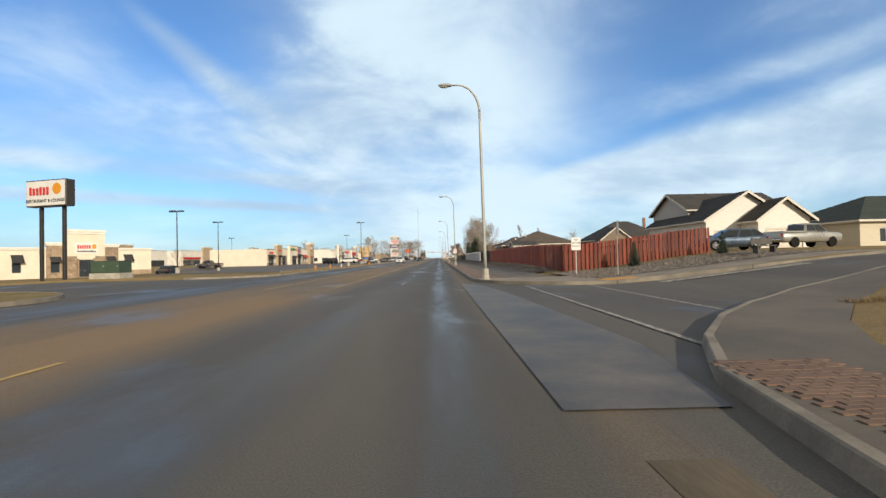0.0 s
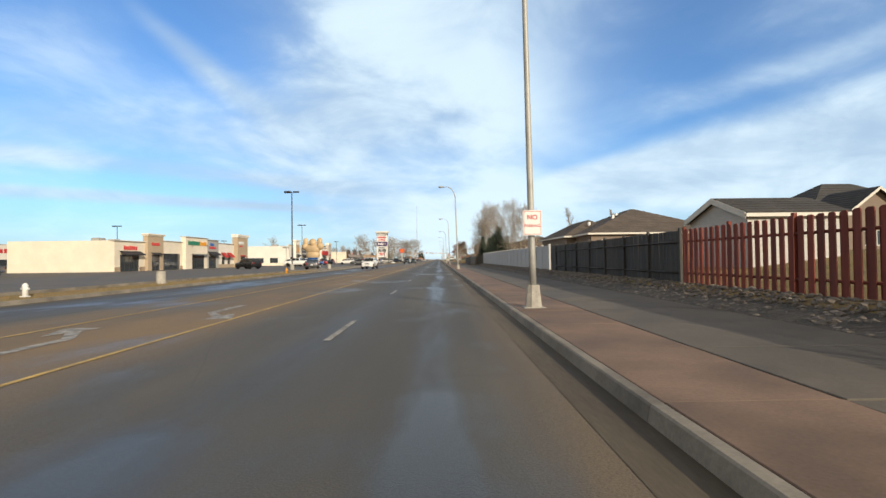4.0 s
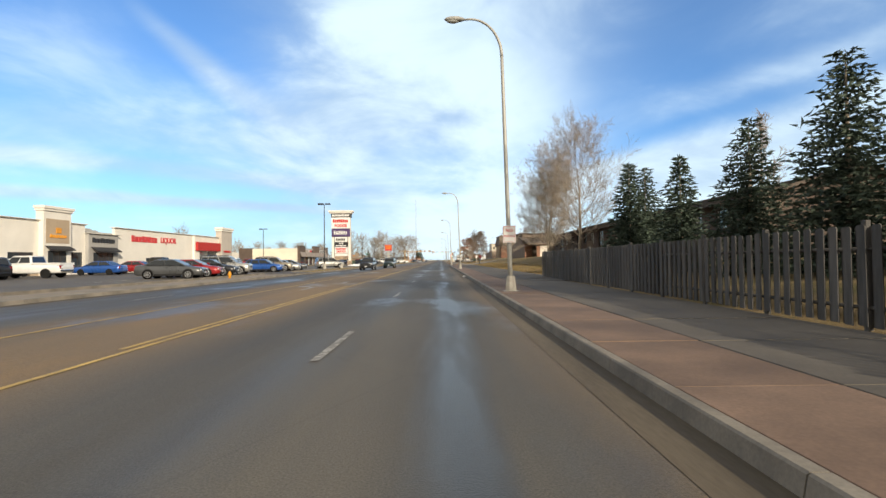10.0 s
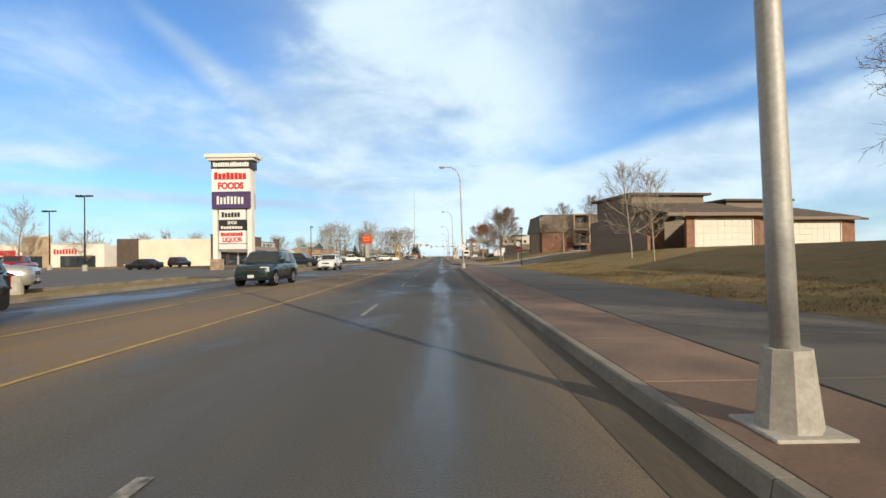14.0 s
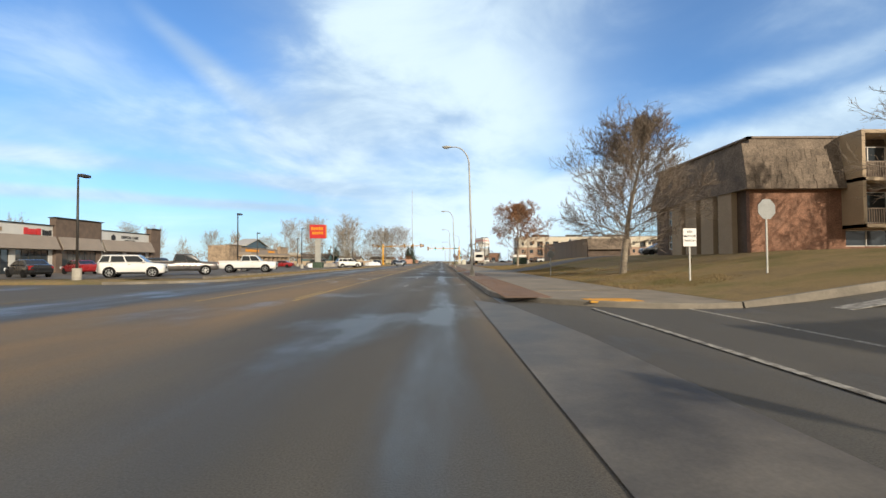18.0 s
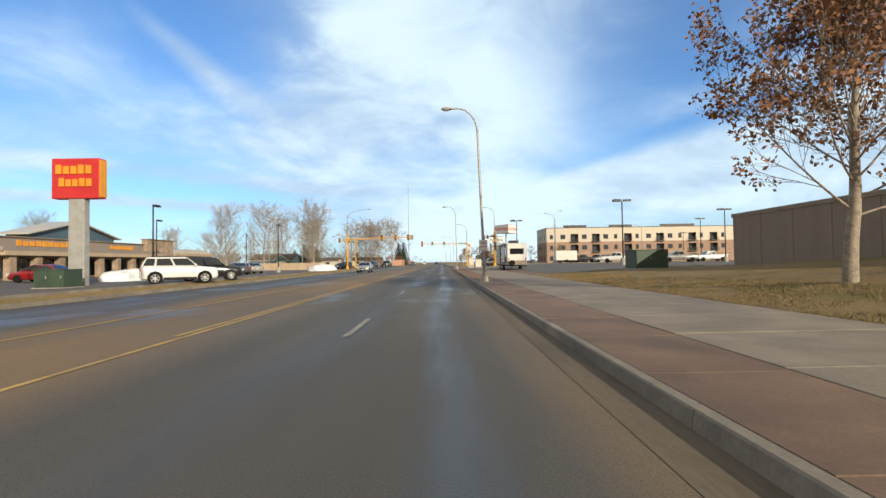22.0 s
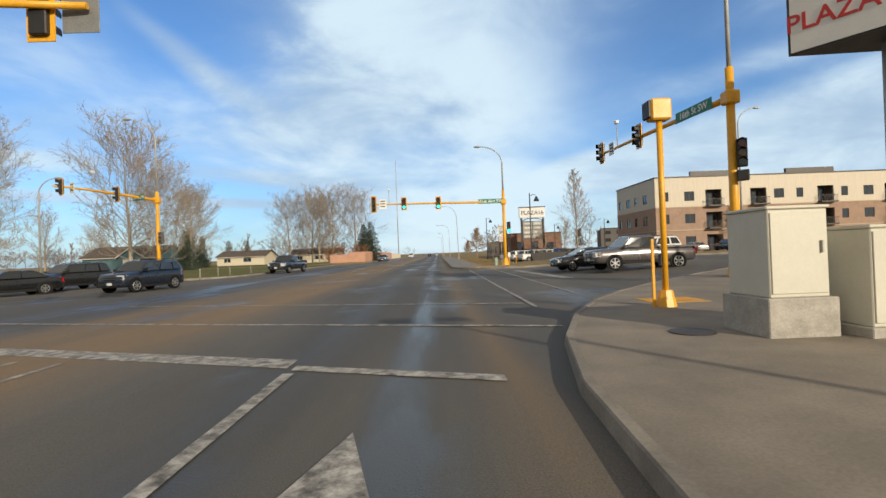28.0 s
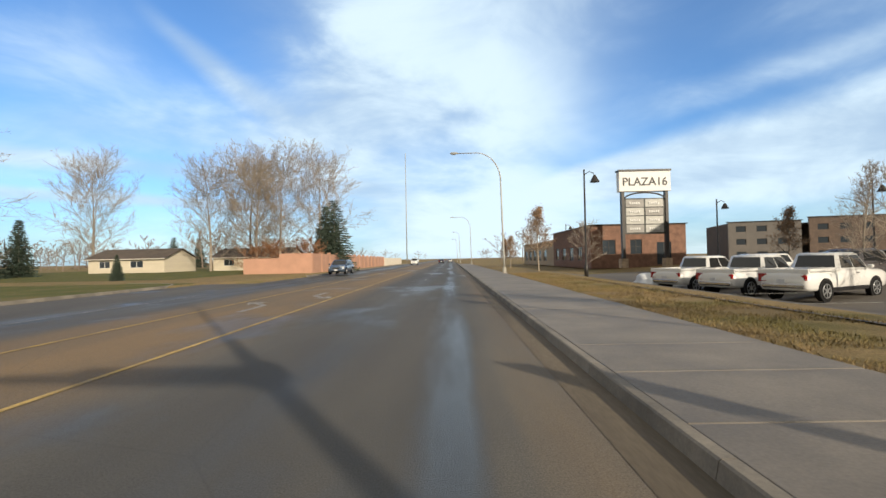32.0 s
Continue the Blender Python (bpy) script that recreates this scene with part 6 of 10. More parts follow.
for kind, key, x, y, hd in (
    ("suv", "white", -11.0, 137.3, 176), ("suv", "black", -10.6, 219.6, 180), ("suv", "green", -9.3, 237.0, 180), ("suv", "white", -12.6, 266, 180), ("sedan", "silver", -11.1, 401.0, 180),
    ("suv", "navy", -17.0, 449.2, 168), ("sedan", "black", -24.4, 448.6, 150), ("suv", "black", -24.6, 453.6, 160),
    ("pickup", "grey", 12.4, 448.4, 94), ("suv", "white", 16.0, 455.6, 92), ("sedan", "black", 10.6, 452.4, 96), ("pickup", "black", -16.2, 474.6, 172),
    ("sedan", "black", -3.0, 640, 0), ("suv", "white", -9.8, 610, 180), ("sedan", "silver", -0.2, 668, 0),
):
    park(kind, key, x, y, hd, z=0.008 + max(0, land(x, y)))

# ---- buildings ----
def pierced(bm, x0, x1, z0, z1, y0, y1, holes):
    """A wall in the x-z plane with rectangular holes through it."""
    xs = sorted({x0, x1, *(v for h in holes for v in h[:2] if x0 < v < x1)})
    zs = sorted({z0, z1, *(v for h in holes for v in h[2:4] if z0 < v < z1)})
    for a, b in zip(xs, xs[1:]):
        run = None
        for c, d in zip(zs, zs[1:]):
            cx, cz = (a + b) / 2, (c + d) / 2
            solid = not any(h[0] < cx < h[1] and h[2] < cz < h[3] for h in holes)
            if solid:
                run = (run[0], d) if run else (c, d)
            if run and (not solid or d == zs[-1]):
                box(bm, a, b, y0, y1, run[0], run[1])
                run = None
    return bm


ALUFRAME = material("dark_window_frame", (0.05, 0.048, 0.045), 0.45, 0.3, vary=0.1, scale=3, grain=25, bump=0)
WHITEFRAME = material("white_window_frame", (0.68, 0.67, 0.64), 0.5, vary=0.06, scale=3, grain=25, bump=0)
# shop gloom put into the colour of floor and partition
INSIDE = material("interior_painted_dim", (0.10, 0.09, 0.08), 0.9, vary=0.3, scale=0.6, grain=4)


def window(parent, x0, x1, z0, z1, y, cols=1, rows=1, frame=ALUFRAME, deep=0.12, name="window", door=None):
    """A framed window in a hole of a wall whose outer face is at y; the pane is set back."""
    e = new(name)
    e.parent = parent
    f = 0.055
    bm = bmesh.new()
    yy = y + deep
    for a, b, c, d in ((x0, x1, z0, z0 + f), (x0, x1, z1 - f, z1), (x0, x0 + f, z0 + f, z1 - f), (x1 - f, x1, z0 + f, z1 - f)):
        box(bm, a, b, yy - 0.05, yy + 0.05, c, d)
    for i in range(1, cols):
        x = x0 + (x1 - x0) * i / cols
        box(bm, x - f / 2, x + f / 2, yy - 0.045, yy + 0.045, z0 + f, z1 - f)
    for j in range(1, rows):
        z = z0 + (z1 - z0) * j / rows
        box(bm, x0 + f, x1 - f, yy - 0.04, yy + 0.04, z - f / 2, z + f / 2)
    part("window_frame", bm, frame, e)
    for i in range(cols):
        a, b = x0 + (x1 - x0) * i / cols, x0 + (x1 - x0) * (i + 1) / cols
        part("pane", boxes((a + f * 0.6, b - f * 0.6, yy - 0.006, yy + 0.006, z0 + f * 0.6, z1 - f * 0.6)), GLASS, e)
    if door is not None:
        x = x0 + (x1 - x0) * (door + 0.5) / cols
        part("door_handle", boxes((x - 0.02, x + 0.02, yy - 0.13, yy - 0.07, z0 + 0.8, z0 + 1.3)), GALV, e)
    return e


def awning(parent, x0, x1, z0, z1, out, mat, label=""):
    bm = bmesh.new()
    a = [(0, z0 + 0.22), (-out, z0 + 0.12), (-out, z0), (-out + 0.03, z0), (-out + 0.03, z0 + 0.1), (0, z0 + 0.18)]
    prof = [(0, z1), (-out, z0 + 0.15), (-out, z0), (-out + 0.02, z0), (-out + 0.02, z0 + 0.13), (0, z1 - 0.04)]
    l = [bm.verts.new((x0, y, z)) for y, z in prof]
    r = [bm.verts.new((x1, y, z)) for y, z in prof]
    n = len(prof)
    for i in range(n - 1):
        bm.faces.new((l[i], l[i + 1], r[i + 1], r[i]))
    for v in (l, r):
        bm.faces.new((v[0], v[1], v[4], v[5]))
        bm.faces.new((v[1], v[2], v[3], v[4]))
    bmesh.ops.recalc_face_normals(bm, faces=bm.faces[:])
    return part("awning", bm, mat, parent, label)


def bay(parent, x0, x1, h, mat, y=0.0, t=0.35, holes=(), cap=None, capmat=None, base=None, z0=-0.3, frame=ALUFRAME, name="front_wall", label=""):
    """One stretch of a shop front with its openings glazed, a cap on its parapet and a plinth."""
    hs = [q[:4] for q in holes]
    w = part(name, pierced(bmesh.new(), x0, x1, z0, h, y, y + t, hs), mat, parent, label)
    for q in holes:
        cols, rows = q[4] if len(q) > 4 else (1, 1)
        window(parent, *q[:4], y, cols, rows, frame)
    if cap:
        part("parapet_cap", boxes((x0 - 0.12, x1 + 0.12, y - 0.15, y + t + 0.1, h, h + cap * 0.45), (x0 - 0.22, x1 + 0.22, y - 0.26, y + t + 0.15, h + cap * 0.45, h + cap), bevel=0.02), capmat or STUCCOW, parent)
    if base:
        segs, at = [], x0
        for a, b, c, d in sorted(hs):
            if c < base[0]:
                if a > at:
                    segs.append((at, a))
                at = max(at, b)
        if at < x1:
            segs.append((at, x1))
        part("plinth", boxes(*[(a + 0.002, b - 0.002, y - 0.06, y - 0.001, z0, base[0]) for a, b in segs]), base[1], parent)
    return w


def shell(parent, L, D, h, mat, x0=0.0, y0=0.35, t=0.3, side_holes=(), z0=-0.3):
    """The sides, back and roof of a flat-roofed building behind its front."""
    part("side_wall", boxes((x0, x0 + t, y0, D, z0, h)), mat, parent)
    part("side_wall", boxes((x0 + L - t, x0 + L, y0, D, z0, h)), mat, parent)
    part("back_wall", boxes((x0 + t, x0 + L - t, D - t, D, z0, h)), mat, parent)
    part("roof", boxes((x0 + t, x0 + L - t, y0, D - t, h - 0.5, h - 0.35)), PARAPET, parent)
    # added floor and partition, coloured dark to read as unlit depth
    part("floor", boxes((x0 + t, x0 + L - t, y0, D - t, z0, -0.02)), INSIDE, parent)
    part("partition", boxes((x0 + t, x0 + L - t, y0 + 3.5, y0 + 3.6, -0.02, h - 0.5)), INSIDE, parent, "partition in a dark tone standing for the dim shop interior")


def bars(parent, name, x0, x1, z0, z1, y, mat, n, gap=0.35, seed=1):
    """A row of plain blocks in place of a trade name."""
    rng = random.Random(seed)
    bm, w = bmesh.new(), (x1 - x0) / n
    for i in range(n):
        k = rng.uniform(0.0, 0.22) * (z1 - z0)
        box(bm, x0 + w * i, x0 + w * (i + 1 - gap), y - 0.08, y, z0, z1 - k, bevel=0.01)
    return part(name, bm, mat, parent)


def rooftop(parent, x, y, z, w=1.6, d=1.2, h=0.9):
    part("rooftop_unit", boxes((x, x + w, y, y + d, z, z + h), (x + 0.1, x + w - 0.1, y + 0.1, y + d - 0.1, z + h, z + h + 0.08), bevel=0.03), STUCCOG, parent, "grey rooftop air unit")


STONE = material("tan_ledge_stone", (0.33, 0.25, 0.175), 0.9, vary=0.3, scale=1.4, grain=9, grain_vary=0.3, bump=0.6, dist=0.04, piece=0.2)
BRICKD = material("dark_brown_brick", (0.115, 0.085, 0.068), 0.9, vary=0.2, scale=1.2, grain=16, grain_vary=0.25, bump=0.4, piece=0.15)
BRICKR = material("red_brick", (0.245, 0.130, 0.085), 0.9, vary=0.25, scale=1.5, grain=12, grain_vary=0.3, bump=0.4, piece=0.15)
BRICKT = material("tan_brick", (0.34, 0.235, 0.175), 0.9, vary=0.12, scale=1.2, grain=14, grain_vary=0.2, bump=0.3, piece=0.1)
REDAWN = material("red_canvas", (0.42, 0.028, 0.025), 0.8, vary=0.12, scale=1.0, grain=20)
BLKAWN = material("black_canvas", (0.03, 0.03, 0.032), 0.8, vary=0.2, scale=1.0, grain=20)
GREYAWN = material("grey_metal_canopy", (0.16, 0.16, 0.155), 0.5, 0.4, vary=0.12, scale=1.0, grain=20)
TAUPE = material("taupe_panel", (0.27, 0.23, 0.195), 0.7, vary=0.08, scale=0.8, grain=18)


def course_bricks(parent, x0, x1, z0, z1, y, mat, bw, bh, name="stone", limit=280, seed=3):
    """Courses of separate stones standing a little proud of a wall."""
    rng = random.Random(seed)
    bm = bmesh.new()
    box(bm, 0, 1, -0.05, 0.0, 0, 1)
    me = bpy.data.meshes.new(name)
    bm.to_mesh(me)
    bm.free()
    me.materials.append(mat)
    made, z, row = 0, z0, 0
    while z < z1 - 0.02 and made < limit:
        hh = min(bh * rng.uniform(0.8, 1.2), z1 - z)
        x = x0 - (bw * 0.5 if row % 2 else 0)
        while x < x1 - 0.02:
            w = bw * rng.uniform(0.75, 1.3)
            a, b = max(x, x0), min(x + w, x1)
            if b - a > 0.05 and made < limit:
                ob = share(name, me, parent, Matrix.LocRotScale((a + 0.008, y, z + 0.008), None, (b - a - 0.016, rng.uniform(0.5, 1.3), hh - 0.016)))
                made += 1
            x += w
        z += hh
        row += 1


# restaurant with a stone entrance tower
R = empty("restaurant", pose(-79.6, 87.0, -1.05, rz=55) @ Matrix.Diagonal((0.95, 1, 1.16, 1)), "cream stucco restaurant with stone piers and black awnings", "restaurant")
bay(R, 0, 7.5, 4.6, STUCCO, holes=[(2.2, 3.6, 1.0, 2.9)], cap=0.5)
bay(R, 7.5, 10.5, 5.4, STONE, y=-0.3, holes=[(8.2, 9.7, 0.9, 2.9)], cap=0.55)
bay(R, 10.5, 17.5, 7.4, STUCCO, y=-1.2, t=1.2, holes=[(12.6, 15.4, 0.0, 3.0, (3, 1))], cap=0.8)
bay(R, 17.5, 20.5, 5.2, STONE, y=-0.3, holes=[(18.2, 19.7, 0.9, 2.9)], cap=0.55)
bay(R, 20.5, 27.5, 4.6, STUCCO, holes=[(21.8, 23.2, 1.0, 2.9)], cap=0.5, base=(1.0, STONE))
shell(R, 27.5, 16, 4.3, STUCCO)
for x in (2.0, 8.0, 18.0, 21.6):
    awning(R, x, x + 1.9, 2.6, 3.9, 1.0, BLKAWN, "black canvas awning")
course_bricks(R, 10.5, 12.4, 0, 3.6, -1.2, STONE, 0.5, 0.22)
course_bricks(R, 15.6, 17.5, 0, 3.6, -1.2, STONE, 0.5, 0.22, seed=8)
sg = part("sign_board", boxes((12.0, 16.2, -1.32, -1.2, 4.0, 5.9), bevel=0.02), SIGNWHITE, R)
bars(R, "sign_name", 12.4, 14.9, 4.9, 5.6, -1.33, SIGNRED, 6)
bars(R, "sign_emblem", 15.1, 15.8, 4.9, 5.7, -1.33, SIGNORANGE, 1, 0.0)
bars(R, "sign_words", 12.4, 15.8, 4.3, 4.6, -1.33, SIGNBLACK, 12)
part("eave_post", boxes((12.4, 12.7, -1.5, -1.2, 0, 3.2), (15.3, 15.6, -1.5, -1.2, 0, 3.2)), STONE, R)

# its pole sign
A = empty("pole_sign", pose(-34.9, 43.2, -0.05, rz=-15), "white box sign of a restaurant on two dark posts", "sign")
for x in (-1.35, 1.35):
    part("post", boxes((x - 0.13, x + 0.13, 0.1, 0.36, -0.1, 6.8), bevel=0.01), DARKSTEEL, A)
part("sign_box", boxes((-2.35, 2.35, -0.4, 0.45, 6.7, 9.1), bevel=0.04), DARKSTEEL, A)
face = part("sign_face", boxes((-2.25, 2.25, -0.43, -0.40, 6.8, 9.0)), SIGNWHITE, A, "white face with red and black writing")
bars(face, "sign_name", -1.8, 0.6, 7.75, 8.5, -0.44, SIGNRED, 6, 0.45)
bm = bmesh.new()
bmesh.ops.create_cone(bm, cap_ends=True, segments=24, radius1=0.5, radius2=0.5, depth=0.02, matrix=pose(1.35, -0.45, 8.25, 90, 0, 0))
part("sign_emblem", bm, SIGNORANGE, face)
words("sign_text", "RESTAURANT & LOUNGE", 0.40, SIGNBLACK, face, pose(0, -0.45, 7.2), 0.005, bold=0.008)

# strip of shops
B = empty("shop_strip", pose(-45.5, 127.5, 0.0, rz=90), "cream and white stucco strip of shops with awnings", "shop building")
bay(B, 0, 7.0, 4.5, STUCCO, holes=[(1.2, 5.6, 0.05, 2.6, (4, 1))], cap=0.18, base=(0.8, STONE))
bay(B, 7.0, 11.2, 5.6, STUCCOT, y=-0.5, t=0.8, holes=[(8.0, 10.2, 0.05, 2.6, (2, 1))], cap=0.35, capmat=STUCCO)
bay(B, 11.2, 18.0, 4.9, STUCCO, holes=[(11.8, 17.2, 0.05, 2.9, (7, 2))], cap=0.15, base=(0.8, STONE))
bay(B, 18.0, 26.0, 5.9, STUCCO, y=-0.6, t=0.9, holes=[(20.2, 24.8, 0.05, 2.7, (5, 2))], cap=0.12)
bay(B, 26.0, 31.6, 5.7, STUCCOG, y=-0.2, holes=[(27.4, 30.6, 0.05, 2.6, (4, 1))], cap=0.12)
bay(B, 31.6, 39.4, 5.2, STUCCOW, holes=[(33.6, 35.0, 0.9, 2.4, (2, 1)), (36.3, 37.7, 0.9, 2.4, (2, 1))], cap=0.12, base=(0.9, STUCCOT))
bay(B, 39.4, 45.0, 6.8, STUCCOT, y=-0.9, t=1.2, holes=[(41.0, 43.6, 0.05, 2.6, (2, 1))], cap=0.7)
shell(B, 45.0, 15, 4.6, STUCCO)
bars(B, "sign_name", 2.0, 5.2, 3.3, 3.95, 0.0, SIGNRED, 7)
awning(B, 1.0, 5.8, 2.5, 3.15, 0.9, BLKAWN, "black canvas awning")
bars(B, "sign_name", 8.0, 10.2, 4.1, 4.6, -0.5, SIGNRED, 5)
awning(B, 7.8, 10.4, 2.6, 3.3, 0.9, BLKAWN, "black canvas awning")
bars(B, "sign_name", 18.8, 23.0, 4.5, 5.3, -0.6, SIGNGREEN, 9, 0.2)
bars(B, "sign_name", 23.1, 25.6, 4.5, 5.25, -0.6, SIGNORANGE, 5, 0.2)
awning(B, 19.8, 25.2, 2.65, 3.05, 1.3, GREYAWN, "grey metal canopy")
bars(B, "sign_name", 28.0, 29.6, 4.6, 5.2, -0.2, SIGNBLUE, 3, 0.1)
bars(B, "sign_name", 27.6, 30.4, 4.0, 4.5, -0.2, SIGNRED, 9, 0.1)
awning(B, 27.0, 31.0, 2.7, 3.6, 1.1, BLKAWN, "black canvas awning")
for x in (33.2, 36.0):
    awning(B, x, x + 2.1, 2.3, 3.35, 0.9, REDAWN, "red canvas awning")
awning(B, 40.8, 43.9, 2.6, 3.9, 1.0, REDAWN, "red canvas awning")
bars(B, "sign_name", 40.3, 42.2, 4.7, 5.0, -0.9, SIGNRED, 5)
bars(B, "sign_name", 40.0, 42.6, 5.3, 5.9, -0.9, SIGNWHITE, 1, 0.0)
for x, y in ((4, 5), (9, 6), (22, 6), (34, 5), (37, 8)):
    rooftop(B, x, y, 4.25)
for x in (19.2, 25.2):
    part("gooseneck_lamp", tube(bmesh.new(), [(x, -0.6, 4.6), (x, -1.1, 4.5), (x, -1.2, 4.1)], 0.04, 6), DARKSTEEL, B)

# white store with a red awning
TOWER = material("warm_grey_stucco", (0.46, 0.42, 0.37), 0.9, vary=0.07, scale=0.5, grain=18, bump=0.3)
C = empty("liquor_store", pose(-42.0, 194.8, 0.0, rz=90), "white stucco store with red lettering and a red awning", "shop building")
bay(C, 0, 5.2, 5.9, STUCCOW, holes=[(1.6, 4.6, 0.9, 2.6, (4, 2))], cap=0.15, base=(0.9, STUCCOT))
bay(C, 5.2, 9.0, 7.0, STUCCOW, y=-0.5, t=0.8, holes=[(5.8, 8.4, 0.05, 2.8, (3, 1))], cap=0.55)
bay(C, 9.0, 11.8, 5.9, STUCCOW, holes=[(9.4, 11.4, 0.4, 2.7, (3, 1))], cap=0.15)
bay(C, 11.8, 17.0, 4.9, STUCCOG, y=-0.4, t=0.7, holes=[(12.6, 16.2, 0.05, 2.7, (4, 1))], cap=0.1)
bay(C, 17.0, 36.5, 5.9, STUCCOW, holes=[(23.6, 24.6, 0.0, 2.1)], cap=0.15, base=(0.9, STUCCO))
bay(C, 36.5, 45.5, 5.9, STUCCOW, y=-0.3, t=0.6, holes=[(38.2, 44.6, 1.2, 3.3, (6, 1))], cap=0.15)
bay(C, 45.5, 50.0, 7.2, TOWER, y=-0.8, t=1.1, holes=[(46.6, 48.8, 0.05, 2.7, (2, 1))], cap=0.75)
shell(C, 50.0, 26, 5.6, STUCCOW)
part("accent_panel", boxes((5.5, 8.7, -0.53, -0.5, 3.6, 6.2)), STUCCOT, C)
bars(C, "sign_name", 6.0, 8.3, 4.2, 4.55, -0.53, SIGNORANGE, 7)
bars(C, "sign_emblem", 6.8, 7.5, 4.7, 5.3, -0.53, SIGNORANGE, 1, 0.0)
awning(C, 5.4, 8.8, 2.8, 3.6, 1.2, BLKAWN, "dark canvas awning")
bars(C, "sign_name", 12.4, 16.4, 3.9, 4.5, -0.4, SIGNBLACK, 8, 0.2)
awning(C, 12.2, 16.6, 2.75, 3.6, 1.2, BLKAWN, "dark canvas awning")
bars(C, "sign_name", 20.3, 26.3, 4.3, 5.2, 0.0, SIGNRED, 8, 0.18)
words("sign_text", "LIQUOR", 1.15, SIGNRED, C, pose(29.2, -0.02, 4.72), 0.04, bold=0.03)
part("red_band", boxes((36.8, 45.3, -0.75, -0.3, 3.4, 4.9), bevel=0.05), REDAWN, C, "long red canopy band")
awning(C, 46.3, 49.2, 3.2, 5.6, 0.9, REDAWN, "tall red canvas awning")
for z, zz in ((0.9, 2.3),):
    for y in (3.0, 7.0, 11.5, 15.0):
        w = window(C, -y - 2.2, -y, z, zz, 0, 3, 2)
        w.matrix_local = Matrix.Rotation(radians(-90), 4, "Z") @ pose(0, -0.13, 0)
part("side_band", boxes((-0.12, -0.002, 0.4, 26, 0, 0.9)), STUCCO, C)
for x, y in ((8, 6), (22, 8), (26, 10)):
    rooftop(C, x, y, 5.3, 2.0, 1.6, 1.0)

# grey brick shops
Dn = empty("shop_strip", pose(-48.0, 312.4, 0.0, rz=90), "strip of shops in dark brick and pale metal panels", "shop building")
PANELW = material("pale_metal_panel", (0.60, 0.60, 0.58), 0.5, 0.1, vary=0.05, scale=0.8, grain=12, bump=0.05)
bay(Dn, 0, 7.0, 6.6, BRICKD, y=-0.4, t=0.8, cap=0.12, capmat=DARKSTEEL, holes=[(1.0, 5.6, 0.05, 2.9, (4, 1))])
bay(Dn, 7.0, 18.4, 5.9, PANELW, holes=[(7.8, 12.4, 0.05, 2.9, (5, 2)), (13.2, 17.8, 0.05, 2.9, (5, 2))], cap=0.1, capmat=DARKSTEEL)
bay(Dn, 18.4, 26.4, 6.9, BRICKD, y=-0.4, t=0.8, holes=[(19.4, 25.4, 0.05, 2.9, (6, 1))], cap=0.12, capmat=DARKSTEEL)
bay(Dn, 26.4, 38.0, 5.9, PANELW, holes=[(27.2, 31.6, 0.05, 2.9, (5, 2)), (32.4, 37.2, 0.05, 2.9, (5, 2))], cap=0.1, capmat=DARKSTEEL)
bay(Dn, 38.0, 40.6, 6.8, BRICKD, y=-0.4, t=0.8, cap=0.12, capmat=DARKSTEEL)
shell(Dn, 40.6, 20, 5.8, STUCCO)
part("side_pier", boxes((-0.1, 0.6, 15.5, 20.05, -0.3, 6.0)), BRICKD, Dn)
for a, b in ((0.4, 6.6), (7.1, 18.3), (18.8, 26.0), (26.5, 37.9)):
    part("canopy", prism(bmesh.new(), [(0, 0), (1, 0), (1, 1), (0, 1)], 0, 1), TAUPE, Dn, "taupe sloping canopy").matrix_local = (
        Matrix.Translation((a, -1.15, 3.0)) @ Matrix.LocRotScale(None, Euler((radians(-24), 0, 0)), (b - a, 0.12, 1.75)))
bars(Dn, "sign_name", 8.4, 11.6, 4.9, 5.4, -0.02, STONE, 5)
bars(Dn, "sign_name", 14.2, 16.6, 4.7, 5.5, -0.02, SIGNRED, 4, 0.1)
bars(Dn, "sign_name", 16.8, 18.2, 4.7, 5.4, -0.02, SIGNBLACK, 4, 0.3)
bm = bmesh.new()
bmesh.ops.create_cone(bm, cap_ends=True, segments=6, radius1=0.5, radius2=0.5, depth=0.05, matrix=pose(29.4, -0.04, 5.0, 90, 0, 0))
part("sign_emblem", bm, SIGNBLACK, Dn)
words("sign_text", "DENTAL CARE", 0.62, SIGNBLACK, Dn, pose(33.2, -0.02, 5.15), 0.03, bold=0.015)
words("sign_text", "ASSOCIATES", 0.45, SIGNBLACK, Dn, pose(33.2, -0.02, 4.6), 0.03, bold=0.01)
for x, y in ((10, 8), (14, 9), (28, 8)):
    rooftop(Dn, x, y, 5.5, 1.8, 1.4, 0.9)

# bank with a stone corner and a long canopy
K = empty("bank", pose(-45.0, 372.5, 0.0, rz=90), "low tan bank with stone piers and a deep canopy", "bank building")
bay(K, 0, 6.0, 5.0, STONE, y=-0.5, t=0.8, cap=0.1, capmat=STUCCOT)
bay(K, 6.0, 31.5, 4.6, TAUPE, holes=[(7 + 3.0 * i, 9.4 + 3.0 * i, 0.3, 2.4, (2, 1)) for i in range(8)], cap=0.12, capmat=STUCCOT)
bay(K, 31.5, 38.5, 5.4, STONE, y=-0.6, t=0.9, cap=0.12, capmat=STUCCOT)
shell(K, 38.5, 3.6, 4.5, TAUPE)
part("end_wall", boxes((-0.06, 0, 0.3, 3.95, -0.1, 4.95)), STONE, K, "stone-clad end wall")
course_bricks(K, 0, 6.0, 0, 5.0, -0.5, STONE, 0.55, 0.26, limit=120)
course_bricks(K, 31.5, 38.5, 0, 5.4, -0.6, STONE, 0.6, 0.28, limit=120, seed=5)
